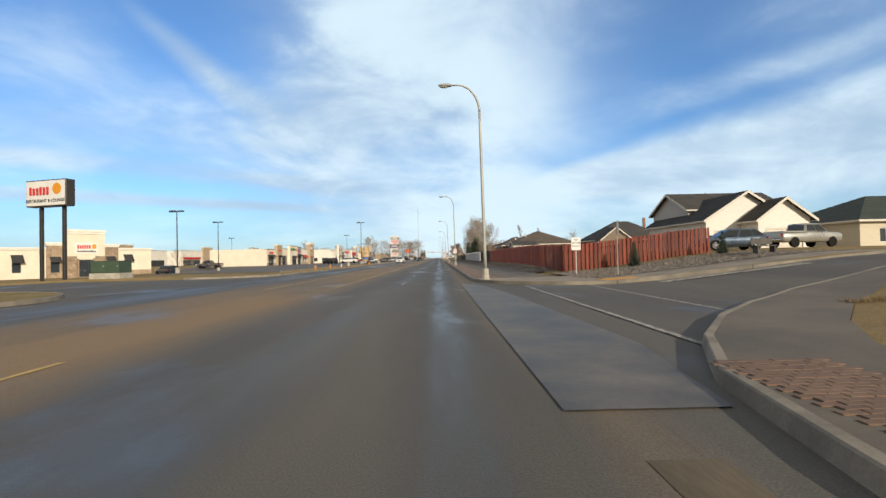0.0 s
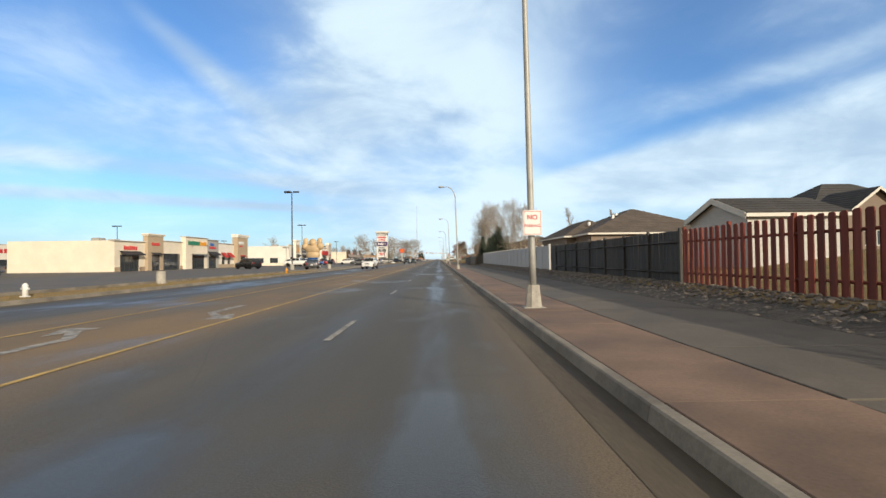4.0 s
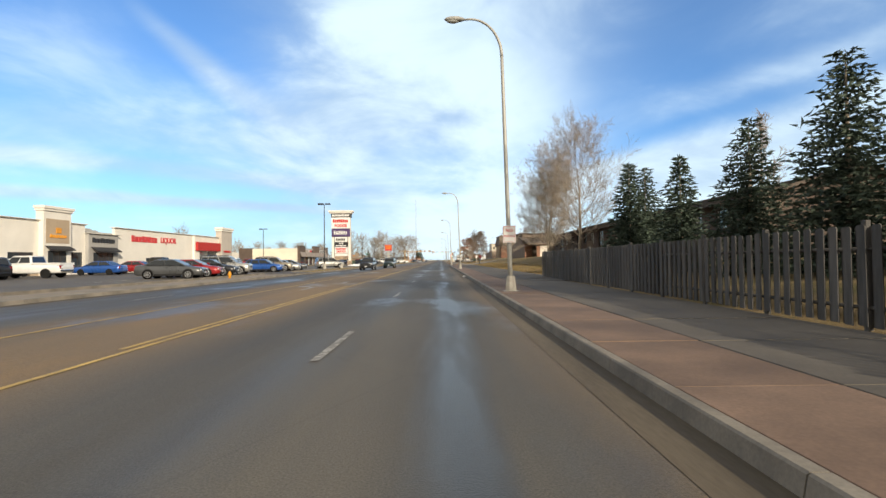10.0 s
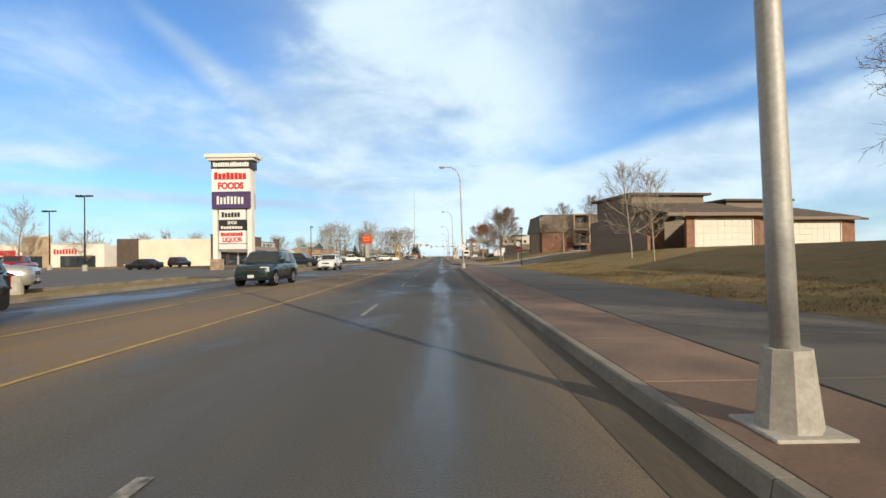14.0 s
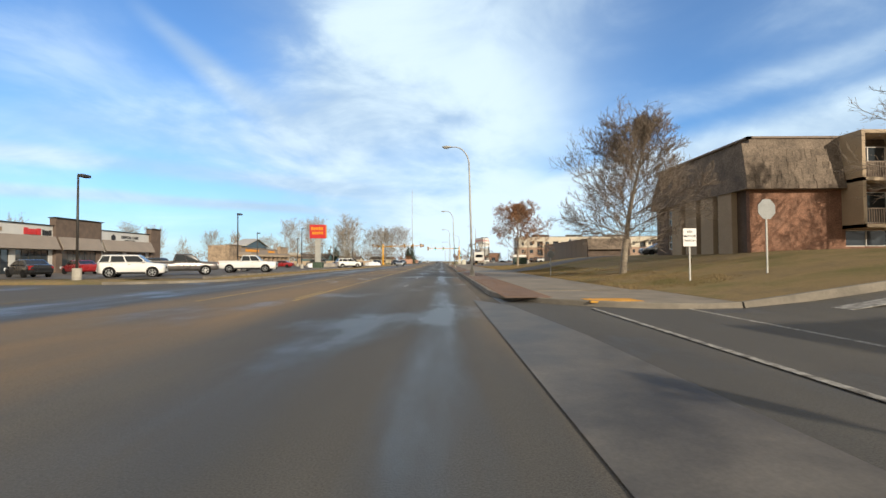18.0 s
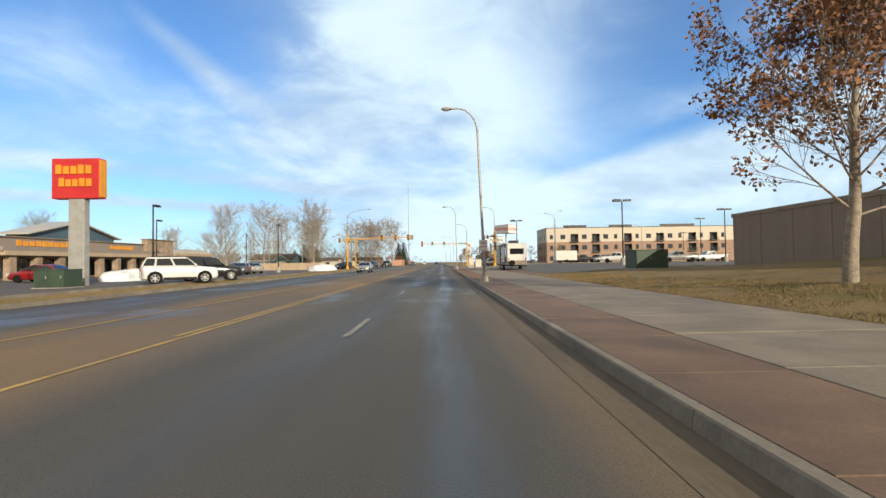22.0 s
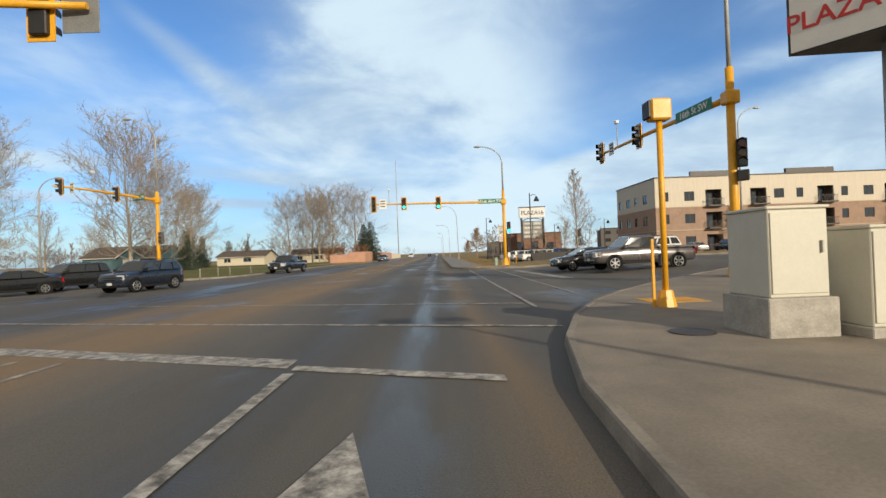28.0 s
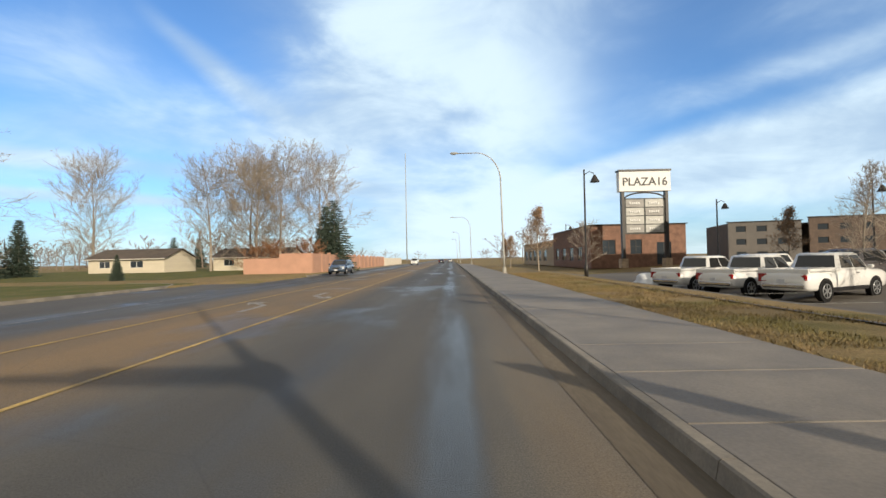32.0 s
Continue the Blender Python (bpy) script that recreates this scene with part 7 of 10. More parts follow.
part("canopy", boxes((4.5, 31.0, -3.4, -0.02, 2.6, 3.05), bevel=0.03), STUCCOT, K, "long tan canopy")
bm = prism(bmesh.new(), [(4.3, 3.05), (31.2, 3.05), (31.0, 3.5), (4.5, 3.5)], -3.3, -0.05)
part("canopy_roof", bm, TAUPE, K)
for i in range(9):
    x = 5.4 + 3.1 * i
    pr = part("pier", boxes((x, x + 0.75, -3.1, -2.4, -0.1, 2.6), bevel=0.02), STONE, K)
bars(K, "sign_name", 9.6, 18.0, 3.75, 4.4, 0.0, SIGNORANGE, 10, 0.25)
bars(K, "sign_name", 24.0, 29.0, 3.75, 4.3, 0.0, SIGNORANGE, 9, 0.25)
TEALW = material("blue_grey_metal_siding", (0.07, 0.12, 0.16), 0.6, vary=0.1, scale=0.6, grain=10)
TINROOF = material("pale_tin_roof", (0.58, 0.54, 0.45), 0.45, 0.3, vary=0.08, scale=0.5, grain=8)
g = prism(bmesh.new(), [(13.0, 4.0), (27.0, 4.0), (27.0, 5.2), (20.0, 6.9), (13.0, 5.2)], 1.5, 4.2)
part("upper_hall", g, TEALW, K, "blue-grey upper hall")
part("upper_roof", prism(bmesh.new(), [(12.2, 5.15), (20, 7.05), (27.8, 5.15), (27.8, 5.3), (20, 7.22), (12.2, 5.3)], 0.9, 4.8), TINROOF, K, "pale tin gable roof")
part("drive_through_roof", boxes((38.6, 52.0, -1.0, 9.0, 3.0, 3.5), bevel=0.04), STUCCOT, K, "flat tan drive-through roof")
part("drive_through_hip", prism(bmesh.new(), [(38.8, 3.5), (51.8, 3.5), (48.5, 4.2), (42, 4.2)], -0.6, 8.6), TINROOF, K)
for x, y in ((39.5, -0.4), (50.8, -0.4), (45, 8.0), (50.8, 8.0)):
    part("pier", boxes((x, x + 0.8, y, y + 0.8, -0.1, 3.0), bevel=0.02), STONE, K)

# its red pole sign
Ws = empty("pole_sign", pose(-23.1, 361.7, 0.1), "red box sign of a bank on a broad grey column", "sign")
part("column", boxes((-0.5, 0.5, -0.25, 0.25, -0.1, 6.2), bevel=0.02), GALV, Ws)
part("sign_box", boxes((-1.5, 1.5, -0.35, 0.35, 5.6, 8.15), bevel=0.03), SIGNRED, Ws)
bars(Ws, "sign_name", -1.2, 1.15, 7.15, 7.75, -0.35, SIGNORANGE, 5, 0.25)
bars(Ws, "sign_name", -1.0, 1.15, 6.35, 6.9, -0.35, SIGNORANGE, 5, 0.25)
part("sign_edge", boxes((1.5, 1.56, -0.3, 0.3, 5.7, 8.05)), SIGNORANGE, Ws)

# tall sign of the shopping centre
Y = empty("pylon_sign", pose(-24.4, 268.0, 0.1) @ Matrix.Diagonal((0.86, 1, 0.99, 1)), "tall white shopping centre pylon sign with stone feet", "sign")
for x in (-2.65, 2.05):
    part("column", boxes((x, x + 0.6, -0.5, 0.5, 0, 13.0), bevel=0.02), STUCCOW, Y)
    ft = part("stone_foot", boxes((x - 0.25, x + 0.85, -0.75, 0.75, -0.1, 1.35), bevel=0.02), STONE, Y)
    course_bricks(ft, x - 0.25, x + 0.85, 0, 1.35, -0.75, STONE, 0.4, 0.2, limit=30)
part("cornice", boxes((-3.2, 3.2, -0.9, 0.9, 13.0, 13.3), (-3.5, 3.5, -1.1, 1.1, 13.3, 13.75), bevel=0.05), STUCCOW, Y)
part("sign_panel", boxes((-2.7, 2.9, -0.75, 0.75, 12.0, 13.0)), DARKSTEEL, Y)
bars(Y, "sign_name", -2.4, 2.5, 12.25, 12.8, -0.75, SIGNWHITE, 15, 0.2)
p1 = part("sign_panel", boxes((-2.6, 2.6, -0.8, 0.8, 9.3, 12.0), bevel=0.01), SIGNWHITE, Y, "white panel with red lettering")
bars(p1, "sign_name", -2.2, 2.2, 10.75, 11.6, -0.8, SIGNRED, 8, 0.2)
words("sign_text", "FOODS", 1.05, SIGNRED, p1, pose(0, -0.82, 9.95), 0.03, bold=0.04)
p2 = part("sign_panel", boxes((-2.6, 2.6, -0.8, 0.8, 7.3, 9.25), bevel=0.01), SIGNPURPLE, Y, "purple panel with a white name")
bars(p2, "sign_name", -1.9, 1.9, 7.8, 8.8, -0.8, SIGNWHITE, 8, 0.4)
for z0, z1, m, c in ((6.0, 7.2, SIGNWHITE, SIGNBLACK), (4.75, 5.95, SIGNBLACK, SIGNWHITE), (3.2, 4.7, SIGNWHITE, SIGNRED), (2.5, 3.1, SIGNWHITE, SIGNBLACK)):
    p3 = part("sign_panel", boxes((-1.8, 1.8, -0.5, 0.5, z0, z1), bevel=0.01), m, Y)
    if c is SIGNRED:
        bars(p3, "sign_name", -1.5, 1.5, 4.05, 4.5, -0.5, SIGNRED, 9, 0.25)
        words("sign_text", "LIQUOR", 0.72, SIGNRED, p3, pose(0, -0.52, 3.6), 0.02, bold=0.025)
    elif z1 - z0 > 1 and c is SIGNWHITE:
        words("sign_text", "SHOE", 0.5, c, p3, pose(0, -0.52, 5.62), 0.02, bold=0.015)
        bars(p3, "sign_name", -1.5, 1.5, 4.9, 5.25, -0.5, c, 8, 0.25)
    else:
        bars(p3, "sign_name", -1.4, 1.2, z0 + 0.3, z1 - 0.3, -0.5, c, 6, 0.3)

# far stores behind the lots
for x, y, w, d, h, mat, label, turn in ((-118, 150, 60, 20, 7, STUCCOW, "long white store far behind the lots", 90), (-120, 225, 50, 25, 7.5, STUCCOW, "long white store with a red band far off", 90), (-75, 262, 16, 12, 5.0, BRICKD, "low grey shop far behind", 90),
                                        (-135, 60, 70, 20, 6.5, STUCCOG, "long grey and white store far behind the lots", 90), (-106, 320, 30, 14, 5.6, STUCCOW, "long white shop far behind the lots", 0)):
    e = empty("store", pose(x, y, -0.3, rz=turn), label, "shop building")
    bay(e, 0, w * 0.4, h, mat, cap=0.2, holes=[(2, w * 0.4 - 2, 0.2, 3.0, (4, 1))])
    bay(e, w * 0.4, w * 0.6, h + 1.6, STUCCOT, y=-0.6, t=0.9, cap=0.5, holes=[(w * 0.45, w * 0.55, 0.1, 3.0, (4, 1))])
    bay(e, w * 0.6, w, h, mat, cap=0.2, holes=[(w * 0.6 + 2, w - 2, 0.2, 3.0, (4, 1))])
    shell(e, w, d, h - 0.3, mat)
    part("colour_band", boxes((2, w * 0.4 - 2, -0.3, -0.002, 3.3, 4.4)), REDAWN, e)
    bars(e, "sign_name", w * 0.62, w * 0.8, h - 2.2, h - 1.0, 0.0, SIGNRED, 8)

# ---- houses and flats ----
SIDING = material("cream_lap_siding", (0.60, 0.54, 0.42), 0.7, vary=0.06, scale=0.8, grain=12, stretch=(0.2, 0.2, 3), bump=0.15)
SIDINGW = material("white_lap_siding", (0.76, 0.73, 0.67), 0.7, vary=0.05, scale=0.8, grain=12, stretch=(0.2, 0.2, 3), bump=0.15)
SIDINGG = material("pale_grey_siding", (0.47, 0.46, 0.44), 0.7, vary=0.06, scale=0.8, grain=12, stretch=(0.2, 0.2, 3), bump=0.15)
SIDINGB = material("brown_siding", (0.20, 0.155, 0.12), 0.8, vary=0.12, scale=0.8, grain=12, stretch=(0.2, 0.2, 3), bump=0.15)
SIDINGT = material("teal_siding", (0.10, 0.185, 0.21), 0.75, vary=0.1, scale=0.8, grain=12, bump=0.15)
SHINGLE = material("dark_grey_shingle", (0.055, 0.053, 0.052), 0.92, vary=0.25, scale=0.8, grain=14, grain_vary=0.35, bump=0.5, dist=0.02)
SHINGLEB = material("brown_shingle", (0.105, 0.085, 0.070), 0.92, vary=0.25, scale=0.8, grain=14, grain_vary=0.35, bump=0.5, dist=0.02)
FASCIA = material("white_fascia", (0.62, 0.59, 0.53), 0.6, vary=0.06, scale=2, grain=20)
GARAGE = material("white_garage_door", (0.66, 0.62, 0.54), 0.6, vary=0.04, scale=1.0, grain=20, bump=0.05)


def slab_roof(parent, pts, t, mat, name="roof"):
    """A roof plane of some thickness from its corners."""
    bm = bmesh.new()
    vs = [bm.verts.new(p) for p in pts]
    f = bm.faces.new(vs)
    f.normal_update()
    if f.normal.z < 0:
        f.normal_flip()
    e = bmesh.ops.extrude_face_region(bm, geom=[f])
    bmesh.ops.translate(bm, verts=[v for v in e["geom"] if isinstance(v, bmesh.types.BMVert)], vec=(0, 0, -t))
    bmesh.ops.recalc_face_normals(bm, faces=bm.faces[:])
    return part(name, bm, mat, parent)


def shingle_rows(parent, a, b, c, d, mat, n):
    """Raised courses of shingles on the plane a b (eave) c d (ridge)."""
    a, b, c, d = (Vector(p) for p in (a, b, c, d))
    nrm = (b - a).cross(d - a).normalized()
    if nrm.z < 0:
        nrm = -nrm
    vs, fs = [], []
    for i in range(n):
        t0, t1 = i / n, (i + 1.15) / n
        t1 = min(t1, 1)
        i0 = len(vs)
        for p in (a.lerp(d, t0) + nrm * 0.045, b.lerp(c, t0) + nrm * 0.045, b.lerp(c, t1) + nrm * 0.008, a.lerp(d, t1) + nrm * 0.008, a.lerp(d, t0) + nrm * 0.004, b.lerp(c, t0) + nrm * 0.004):
            vs.append(p)
        fs += [(i0, i0 + 1, i0 + 2, i0 + 3), (i0 + 4, i0 + 5, i0 + 1, i0)]
    me = bpy.data.meshes.new("shingle_cover")
    me.from_pydata(vs, [], fs)
    me.materials.append(mat)
    ob = new("shingle_cover", me)
    ob.parent = parent
    return tagged(ob, kind="stuff")


def gable(parent, x0, x1, y0, y1, h, peak, wall, roof, axis="y", over=0.45, front=(), z0=-0.8, courses=14):
    """A wing with a gable roof. axis: the way that the ridge runs. front: openings of the face at y0."""
    xm, ym = (x0 + x1) / 2, (y0 + y1) / 2
    t = 0.2
    part("wall", pierced(bmesh.new(), x0, x1, z0, h, y0, y0 + t, [q[:4] for q in front]), wall, parent)
    part("wall", boxes((x0, x1, y1 - t, y1, z0, h)), wall, parent)
    part("wall", boxes((x0, x0 + t, y0 + t, y1 - t, z0, h)), wall, parent)
    part("wall", boxes((x1 - t, x1, y0 + t, y1 - t, z0, h)), wall, parent)
    if axis == "y":
        k = (peak - h) / ((x1 - x0) / 2)
        for y in (y0, y1 - t):
            part("gable_end", prism(bmesh.new(), [(x0, h), (x1, h), (xm, peak - 0.02)], y, y + t), wall, parent)
        e = h - over * k
        for s, xe in ((-1, x0 - over), (1, x1 + over)):
            pts = [(xe, y0 - over, e + 0.16), (xe, y1 + over, e + 0.16), (xm, y1 + over, peak + 0.16), (xm, y0 - over, peak + 0.16)]
            r = slab_roof(parent, pts, 0.14, roof)
            shingle_rows(r, *pts, roof, courses)
            rk = slab_roof(parent, [(xe, y0 - over - 0.03, e + 0.17), (xe, y0 - over, e + 0.17), (xm, y0 - over, peak + 0.17), (xm, y0 - over - 0.03, peak + 0.17)], 0.26, FASCIA, "rake_board")
            part("gutter", boxes((xe - 0.06, xe + 0.06, y0 - over, y1 + over, e - 0.02, e + 0.12)), FASCIA, parent)
    else:
        k = (peak - h) / ((y1 - y0) / 2)
        for x in (x0, x1 - t):
            bm = bmesh.new()
            prism(bm, [(y0, h), (y1, h), (ym, peak - 0.02)], 0, t)
            for v in bm.verts:
                v.co = Vector((x + v.co.y, v.co.x, v.co.z))
            bmesh.ops.recalc_face_normals(bm, faces=bm.faces[:])
            part("gable_end", bm, wall, parent)
        e = h - over * k
        for ye in (y0 - over, y1 + over):
            pts = [(x0 - over, ye, e + 0.16), (x1 + over, ye, e + 0.16), (x1 + over, ym, peak + 0.16), (x0 - over, ym, peak + 0.16)]
            r = slab_roof(parent, pts, 0.14, roof)
            shingle_rows(r, *pts, roof, courses)
            slab_roof(parent, [(x0 - over - 0.03, ye, e + 0.17), (x0 - over, ye, e + 0.17), (x0 - over, ym, peak + 0.17), (x0 - over - 0.03, ym, peak + 0.17)], 0.26, FASCIA, "rake_board")
            part("gutter", boxes((x0 - over, x1 + over, ye - 0.06, ye + 0.06, e - 0.02, e + 0.12)), FASCIA, parent)


def hip(parent, x0, x1, y0, y1, h, peak, wall, roof, over=0.5, front=(), z0=-0.8, courses=14):
    t = 0.2
    part("wall", pierced(bmesh.new(), x0, x1, z0, h, y0, y0 + t, [q[:4] for q in front]), wall, parent)
    part("wall", boxes((x0, x1, y1 - t, y1, z0, h)), wall, parent)
    part("wall", boxes((x0, x0 + t, y0 + t, y1 - t, z0, h)), wall, parent)
    part("wall", boxes((x1 - t, x1, y0 + t, y1 - t, z0, h)), wall, parent)
    a, b, c, d = x0 - over, x1 + over, y0 - over, y1 + over
    m = min(b - a, d - c) / 2
    if b - a > d - c:
        r0, r1 = (a + m, (c + d) / 2, peak), (b - m, (c + d) / 2, peak)
    else:
        r0, r1 = ((a + b) / 2, c + m, peak), ((a + b) / 2, d - m, peak)
    z = h + 0.05
    P = [(a, c, z), (b, c, z), (b, d, z), (a, d, z)]
    if b - a > d - c:
        planes = [(P[0], P[1], r1, r0), (P[2], P[3], r0, r1), (P[3], P[0], r0, r0), (P[1], P[2], r1, r1)]
    else:
        planes = [(P[1], P[2], r1, r0), (P[3], P[0], r0, r1), (P[0], P[1], r0, r0), (P[2], P[3], r1, r1)]
    for q in planes:
        pts = list(q) if q[2] != q[3] else list(q[:3])
        r = slab_roof(parent, pts, 0.12, roof)
        shingle_rows(r, *q, roof, courses)
    part("fascia", boxes((a, b, c - 0.03, c, z - 0.2, z), (a, b, d, d + 0.03, z - 0.2, z), (a - 0.03, a, c, d, z - 0.2, z), (b, b + 0.03, c, d, z - 0.2, z)), FASCIA, parent)


def garage_door(parent, x0, x1, h, y):
    d = new("garage_door")
    d.parent = parent
    for i in range(4):
        p = part("door_panel", boxes((x0, x1, y + 0.05, y + 0.09, h * i / 4 + 0.005, h * (i + 1) / 4 - 0.005), bevel=0.006), GARAGE, d)
        n = max(2, int((x1 - x0) / 0.6))
    bm = bmesh.new()
    for i in range(4):
        for j in range(n):
            w = (x1 - x0) / n
            box(bm, x0 + w * j + 0.06, x0 + w * (j + 1) - 0.06, y + 0.035, y + 0.05, h * i / 4 + 0.09, h * (i + 1) / 4 - 0.09)
    part("door_relief", bm, GARAGE, d)
    part("door_frame", boxes((x0 - 0.1, x0, y - 0.02, y + 0.1, 0, h + 0.1), (x1, x1 + 0.1, y - 0.02, y + 0.1, 0, h + 0.1), (x0, x1, y - 0.02, y + 0.1, h, h + 0.1)), FASCIA, d)


# white house with two garages
H = empty("house", pose(2.3, 0, 1.15) @ Matrix.Diagonal((0.93, 1.05, 1, 1)), "white house with dark shingle gables and two garage doors", "house")
gable(H, 25.7, 34.2, 44.0, 56, 3.4, 5.95, SIDINGW, SHINGLE, "y", front=[(26.6, 29.2, 0, 2.2)])
gable(H, 29.4, 34.6, 41.6, 44.0, 3.2, 5.0, SIDINGW, SHINGLE, "y", front=[(30.2, 33.8, 0, 2.2)])
gable(H, 26.8, 38.0, 49.0, 57, 4.9, 6.9, SIDINGG, SHINGLE, "x")
garage_door(H, 26.6, 29.2, 2.2, 44.0)
garage_door(H, 30.2, 33.8, 2.2, 41.6)
for x, y, z in ((28, 54.6, 6.2), (31.5, 53.2, 6.7)):
    part("vent_pipe", tube(bmesh.new(), [(x, y, z - 0.4), (x, y, z + 0.5)], 0.08, 8), GALV, H)
H2 = empty("house", pose(0, 0, 1.2), "cream house with a dark green shingle hip roof", "house")
hip(H2, 42, 58, 47, 60, 3.0, 6.1, SIDING, material("green_shingle", (0.035, 0.05, 0.045), 0.92, vary=0.25, scale=0.8, grain=14, grain_vary=0.3, bump=0.5), front=[(44, 45.4, 0.8, 2.2)])
window(H2, 44, 45.4, 0.8, 2.2, 47, 2, 1, WHITEFRAME)
# houses behind the fences
H3 = empty("house", pose(0, 0, 1.1), "brown house with a wide grey hip roof behind the fence", "house")
hip(H3, 17.4, 33, 113.6, 131.5, 3.0, 6.5, SIDINGB, SHINGLEB, front=[(18.5, 19.8, 1.0, 2.3)])
hip(H3, 16.2, 24, 119.5, 134, 2.95, 5.3, SIDINGB, SHINGLEB)
window(H3, 18.5, 19.8, 1.0, 2.3, 113.2, 1, 1, WHITEFRAME)
for x, y, z in ((19.4, 121, 4.6), (21.4, 118, 5.2), (23.0, 121.2, 5.7)):
    part("roof_vent", boxes((x, x + 0.3, y, y + 0.3, z - 0.2, z + 0.25), bevel=0.03), SIGNWHITE, H3)
H4 = empty("house", pose(0, 0, 1.2), "grey-brown house with several dark gables", "house")
hip(H4, 34, 50, 103, 116, 3.2, 7.6, SIDINGB, SHINGLE)
gable(H4, 33.6, 40.5, 99.5, 104, 3.0, 5.7, SIDINGB, SHINGLE, "y", front=[(36, 38.2, 0.9, 2.2)])
window(H4, 36, 38.2, 0.9, 2.2, 99.5, 2, 1, WHITEFRAME)
part("chimney", boxes((46, 46.5, 107, 107.5, 6, 8.2)), BRICKR, H4)
H5 = empty("house", pose(0, 0, 1.1), "low house with a dark hip roof among the trees", "house")
hip(H5, 28, 44, 158, 170, 3.0, 6.0, BRICKR, SHINGLEB)
Sh = empty("garden_shed", pose(0, 0, 1.0), "small grey garden shed behind the fence", "shed")
gable(Sh, 12.4, 16.2, 78.2, 82.5, 2.0, 2.75, SIDINGG, SHINGLE, "x", over=0.2, courses=6)

# long brick apartment block
AP = empty("apartment_block", pose(0, 0, 1.3), "long brown brick apartment block with a shallow shingle roof", "apartment building")
LX, LY0, LY1 = 18.4, 178.0, 228.0
L = LY1 - LY0
front = []
for i in range(16):
    s = 1.4 + i * 3.0
    if i % 3 == 1:
        front.append((s - 0.2, s + 1.5, 1.22, 3.15))
        front.append((s - 0.2, s + 1.5, -0.75, 0.85))
    else:
        front.append((s, s + 1.15, 1.9, 3.1))
        front.append((s, s + 1.15, -0.1, 0.75))
fw = empty("front_facade", Matrix.Identity(4), "", "")
fw.parent = AP
fw.matrix_local = pose(LX, LY1, 0, rz=-90)
bmw = pierced(bmesh.new(), 0, L, -1.0, 3.6, 0, 0.3, [q for q in front])
part("wall", bmw, BRICKD, fw)
for q in front:
    window(fw, *q, 0, 2, 1, WHITEFRAME if random.random() < 0.4 else ALUFRAME)
for i in range(5):
    s = 3.9 + i * 9.0
    bl = part("balcony", boxes((s, s + 2.2, -1.3, 0, 1.05, 1.2)), SIDINGB, fw)
    part("railing", boxes((s, s + 2.2, -1.3, -1.24, 1.2, 1.28), (s, s + 2.2, -1.3, -1.24, 1.95, 2.03), *[(s + 0.16 * k, s + 0.16 * k + 0.05, -1.29, -1.25, 1.28, 1.95) for k in range(14)]), SIDINGB, bl)
part("wall", boxes((LX, LX + 13, LY0, LY0 + 0.3, -1, 3.6)), BRICKD, AP)
part("wall", boxes((LX, LX + 13, LY1 - 0.3, LY1, -1, 3.6)), BRICKD, AP)
part("wall", boxes((LX + 12.7, LX + 13, LY0 + 0.3, LY1 - 0.3, -1, 3.6)), BRICKD, AP)
for xe in (LX - 0.9, LX + 13.9):
    pts = [(xe, LY0 - 0.6, 3.5), (xe, LY1 + 0.6, 3.5), (LX + 6.5, LY1 + 0.6, 5.4), (LX + 6.5, LY0 - 0.6, 5.4)]
    r = slab_roof(AP, pts, 0.2, SHINGLEB)
    shingle_rows(r, *pts, SHINGLEB, 24)
for y in (LY0, LY1 - 0.3):
    part("gable_end", prism(bmesh.new(), [(LX, 3.6), (LX + 13, 3.6), (LX + 6.5, 5.2)], y, y + 0.3), BRICKD, AP)

# brown town houses with garages
for gx0, gy, lab in ((19.9, 249.6, "brown brick town house with a white garage door"), (32.5, 256.0, "brown town house with a white garage door further along")):
    TH = empty("town_house", pose(gx0, gy, land(gx0 + 3, gy) + 0.1, rz=8), lab, "house")
    front = [(0.8, 5.9, 0, 2.25)]
    part("wall", pierced(bmesh.new(), 0, 6.6, -0.8, 2.9, 0, 0.25, front), BRICKR, TH)
    garage_door(TH, 0.8, 5.9, 2.25, 0.0)
    part("wall", boxes((-1.6, 0, 3.0, 3.25, -0.8, 2.7), (6.6, 9.5, 1.8, 2.05, -0.8, 2.7)), BRICKR, TH)
    part("wall", boxes((-1.6, -1.35, 3.25, 14, -0.8, 2.9), (9.25, 9.5, 2.05, 14, -0.8, 2.9), (-1.6, 9.5, 13.75, 14, -0.8, 2.9)), SIDINGB, TH)
    pts = [(-2.1, -0.7, 2.75), (7.3, -0.7, 2.75), (7.3, 6.5, 4.3), (-2.1, 6.5, 4.3)]
    r = slab_roof(TH, pts, 0.18, SHINGLEB)
    shingle_rows(r, *pts, SHINGLEB, 12)
    pts = [(6.9, 1.0, 2.75), (10.2, 1.0, 2.75), (10.2, 6.5, 3.9), (6.9, 6.5, 3.9)]
    r = slab_roof(TH, pts, 0.18, SHINGLEB)
    part("clerestory", boxes((-1.0, 6.3, 6.4, 13.5, 2.9, 5.0)), SIDINGB, TH)
    part("upper_roof", boxes((-1.5, 6.8, 5.9, 14, 5.0, 5.22), bevel=0.03), SHINGLEB, TH)
    part("fascia", boxes((-2.1, 7.3, -0.75, -0.69, 2.5, 2.78)), SIDINGB, TH)
    d = part("door", boxes((7.3, 8.3, 1.76, 1.8, 0, 2.05)), SIDINGB, TH, "brown front door")
    part("handle", boxes((7.4, 7.46, 1.7, 1.76, 0.95, 1.1)), GALV, d)

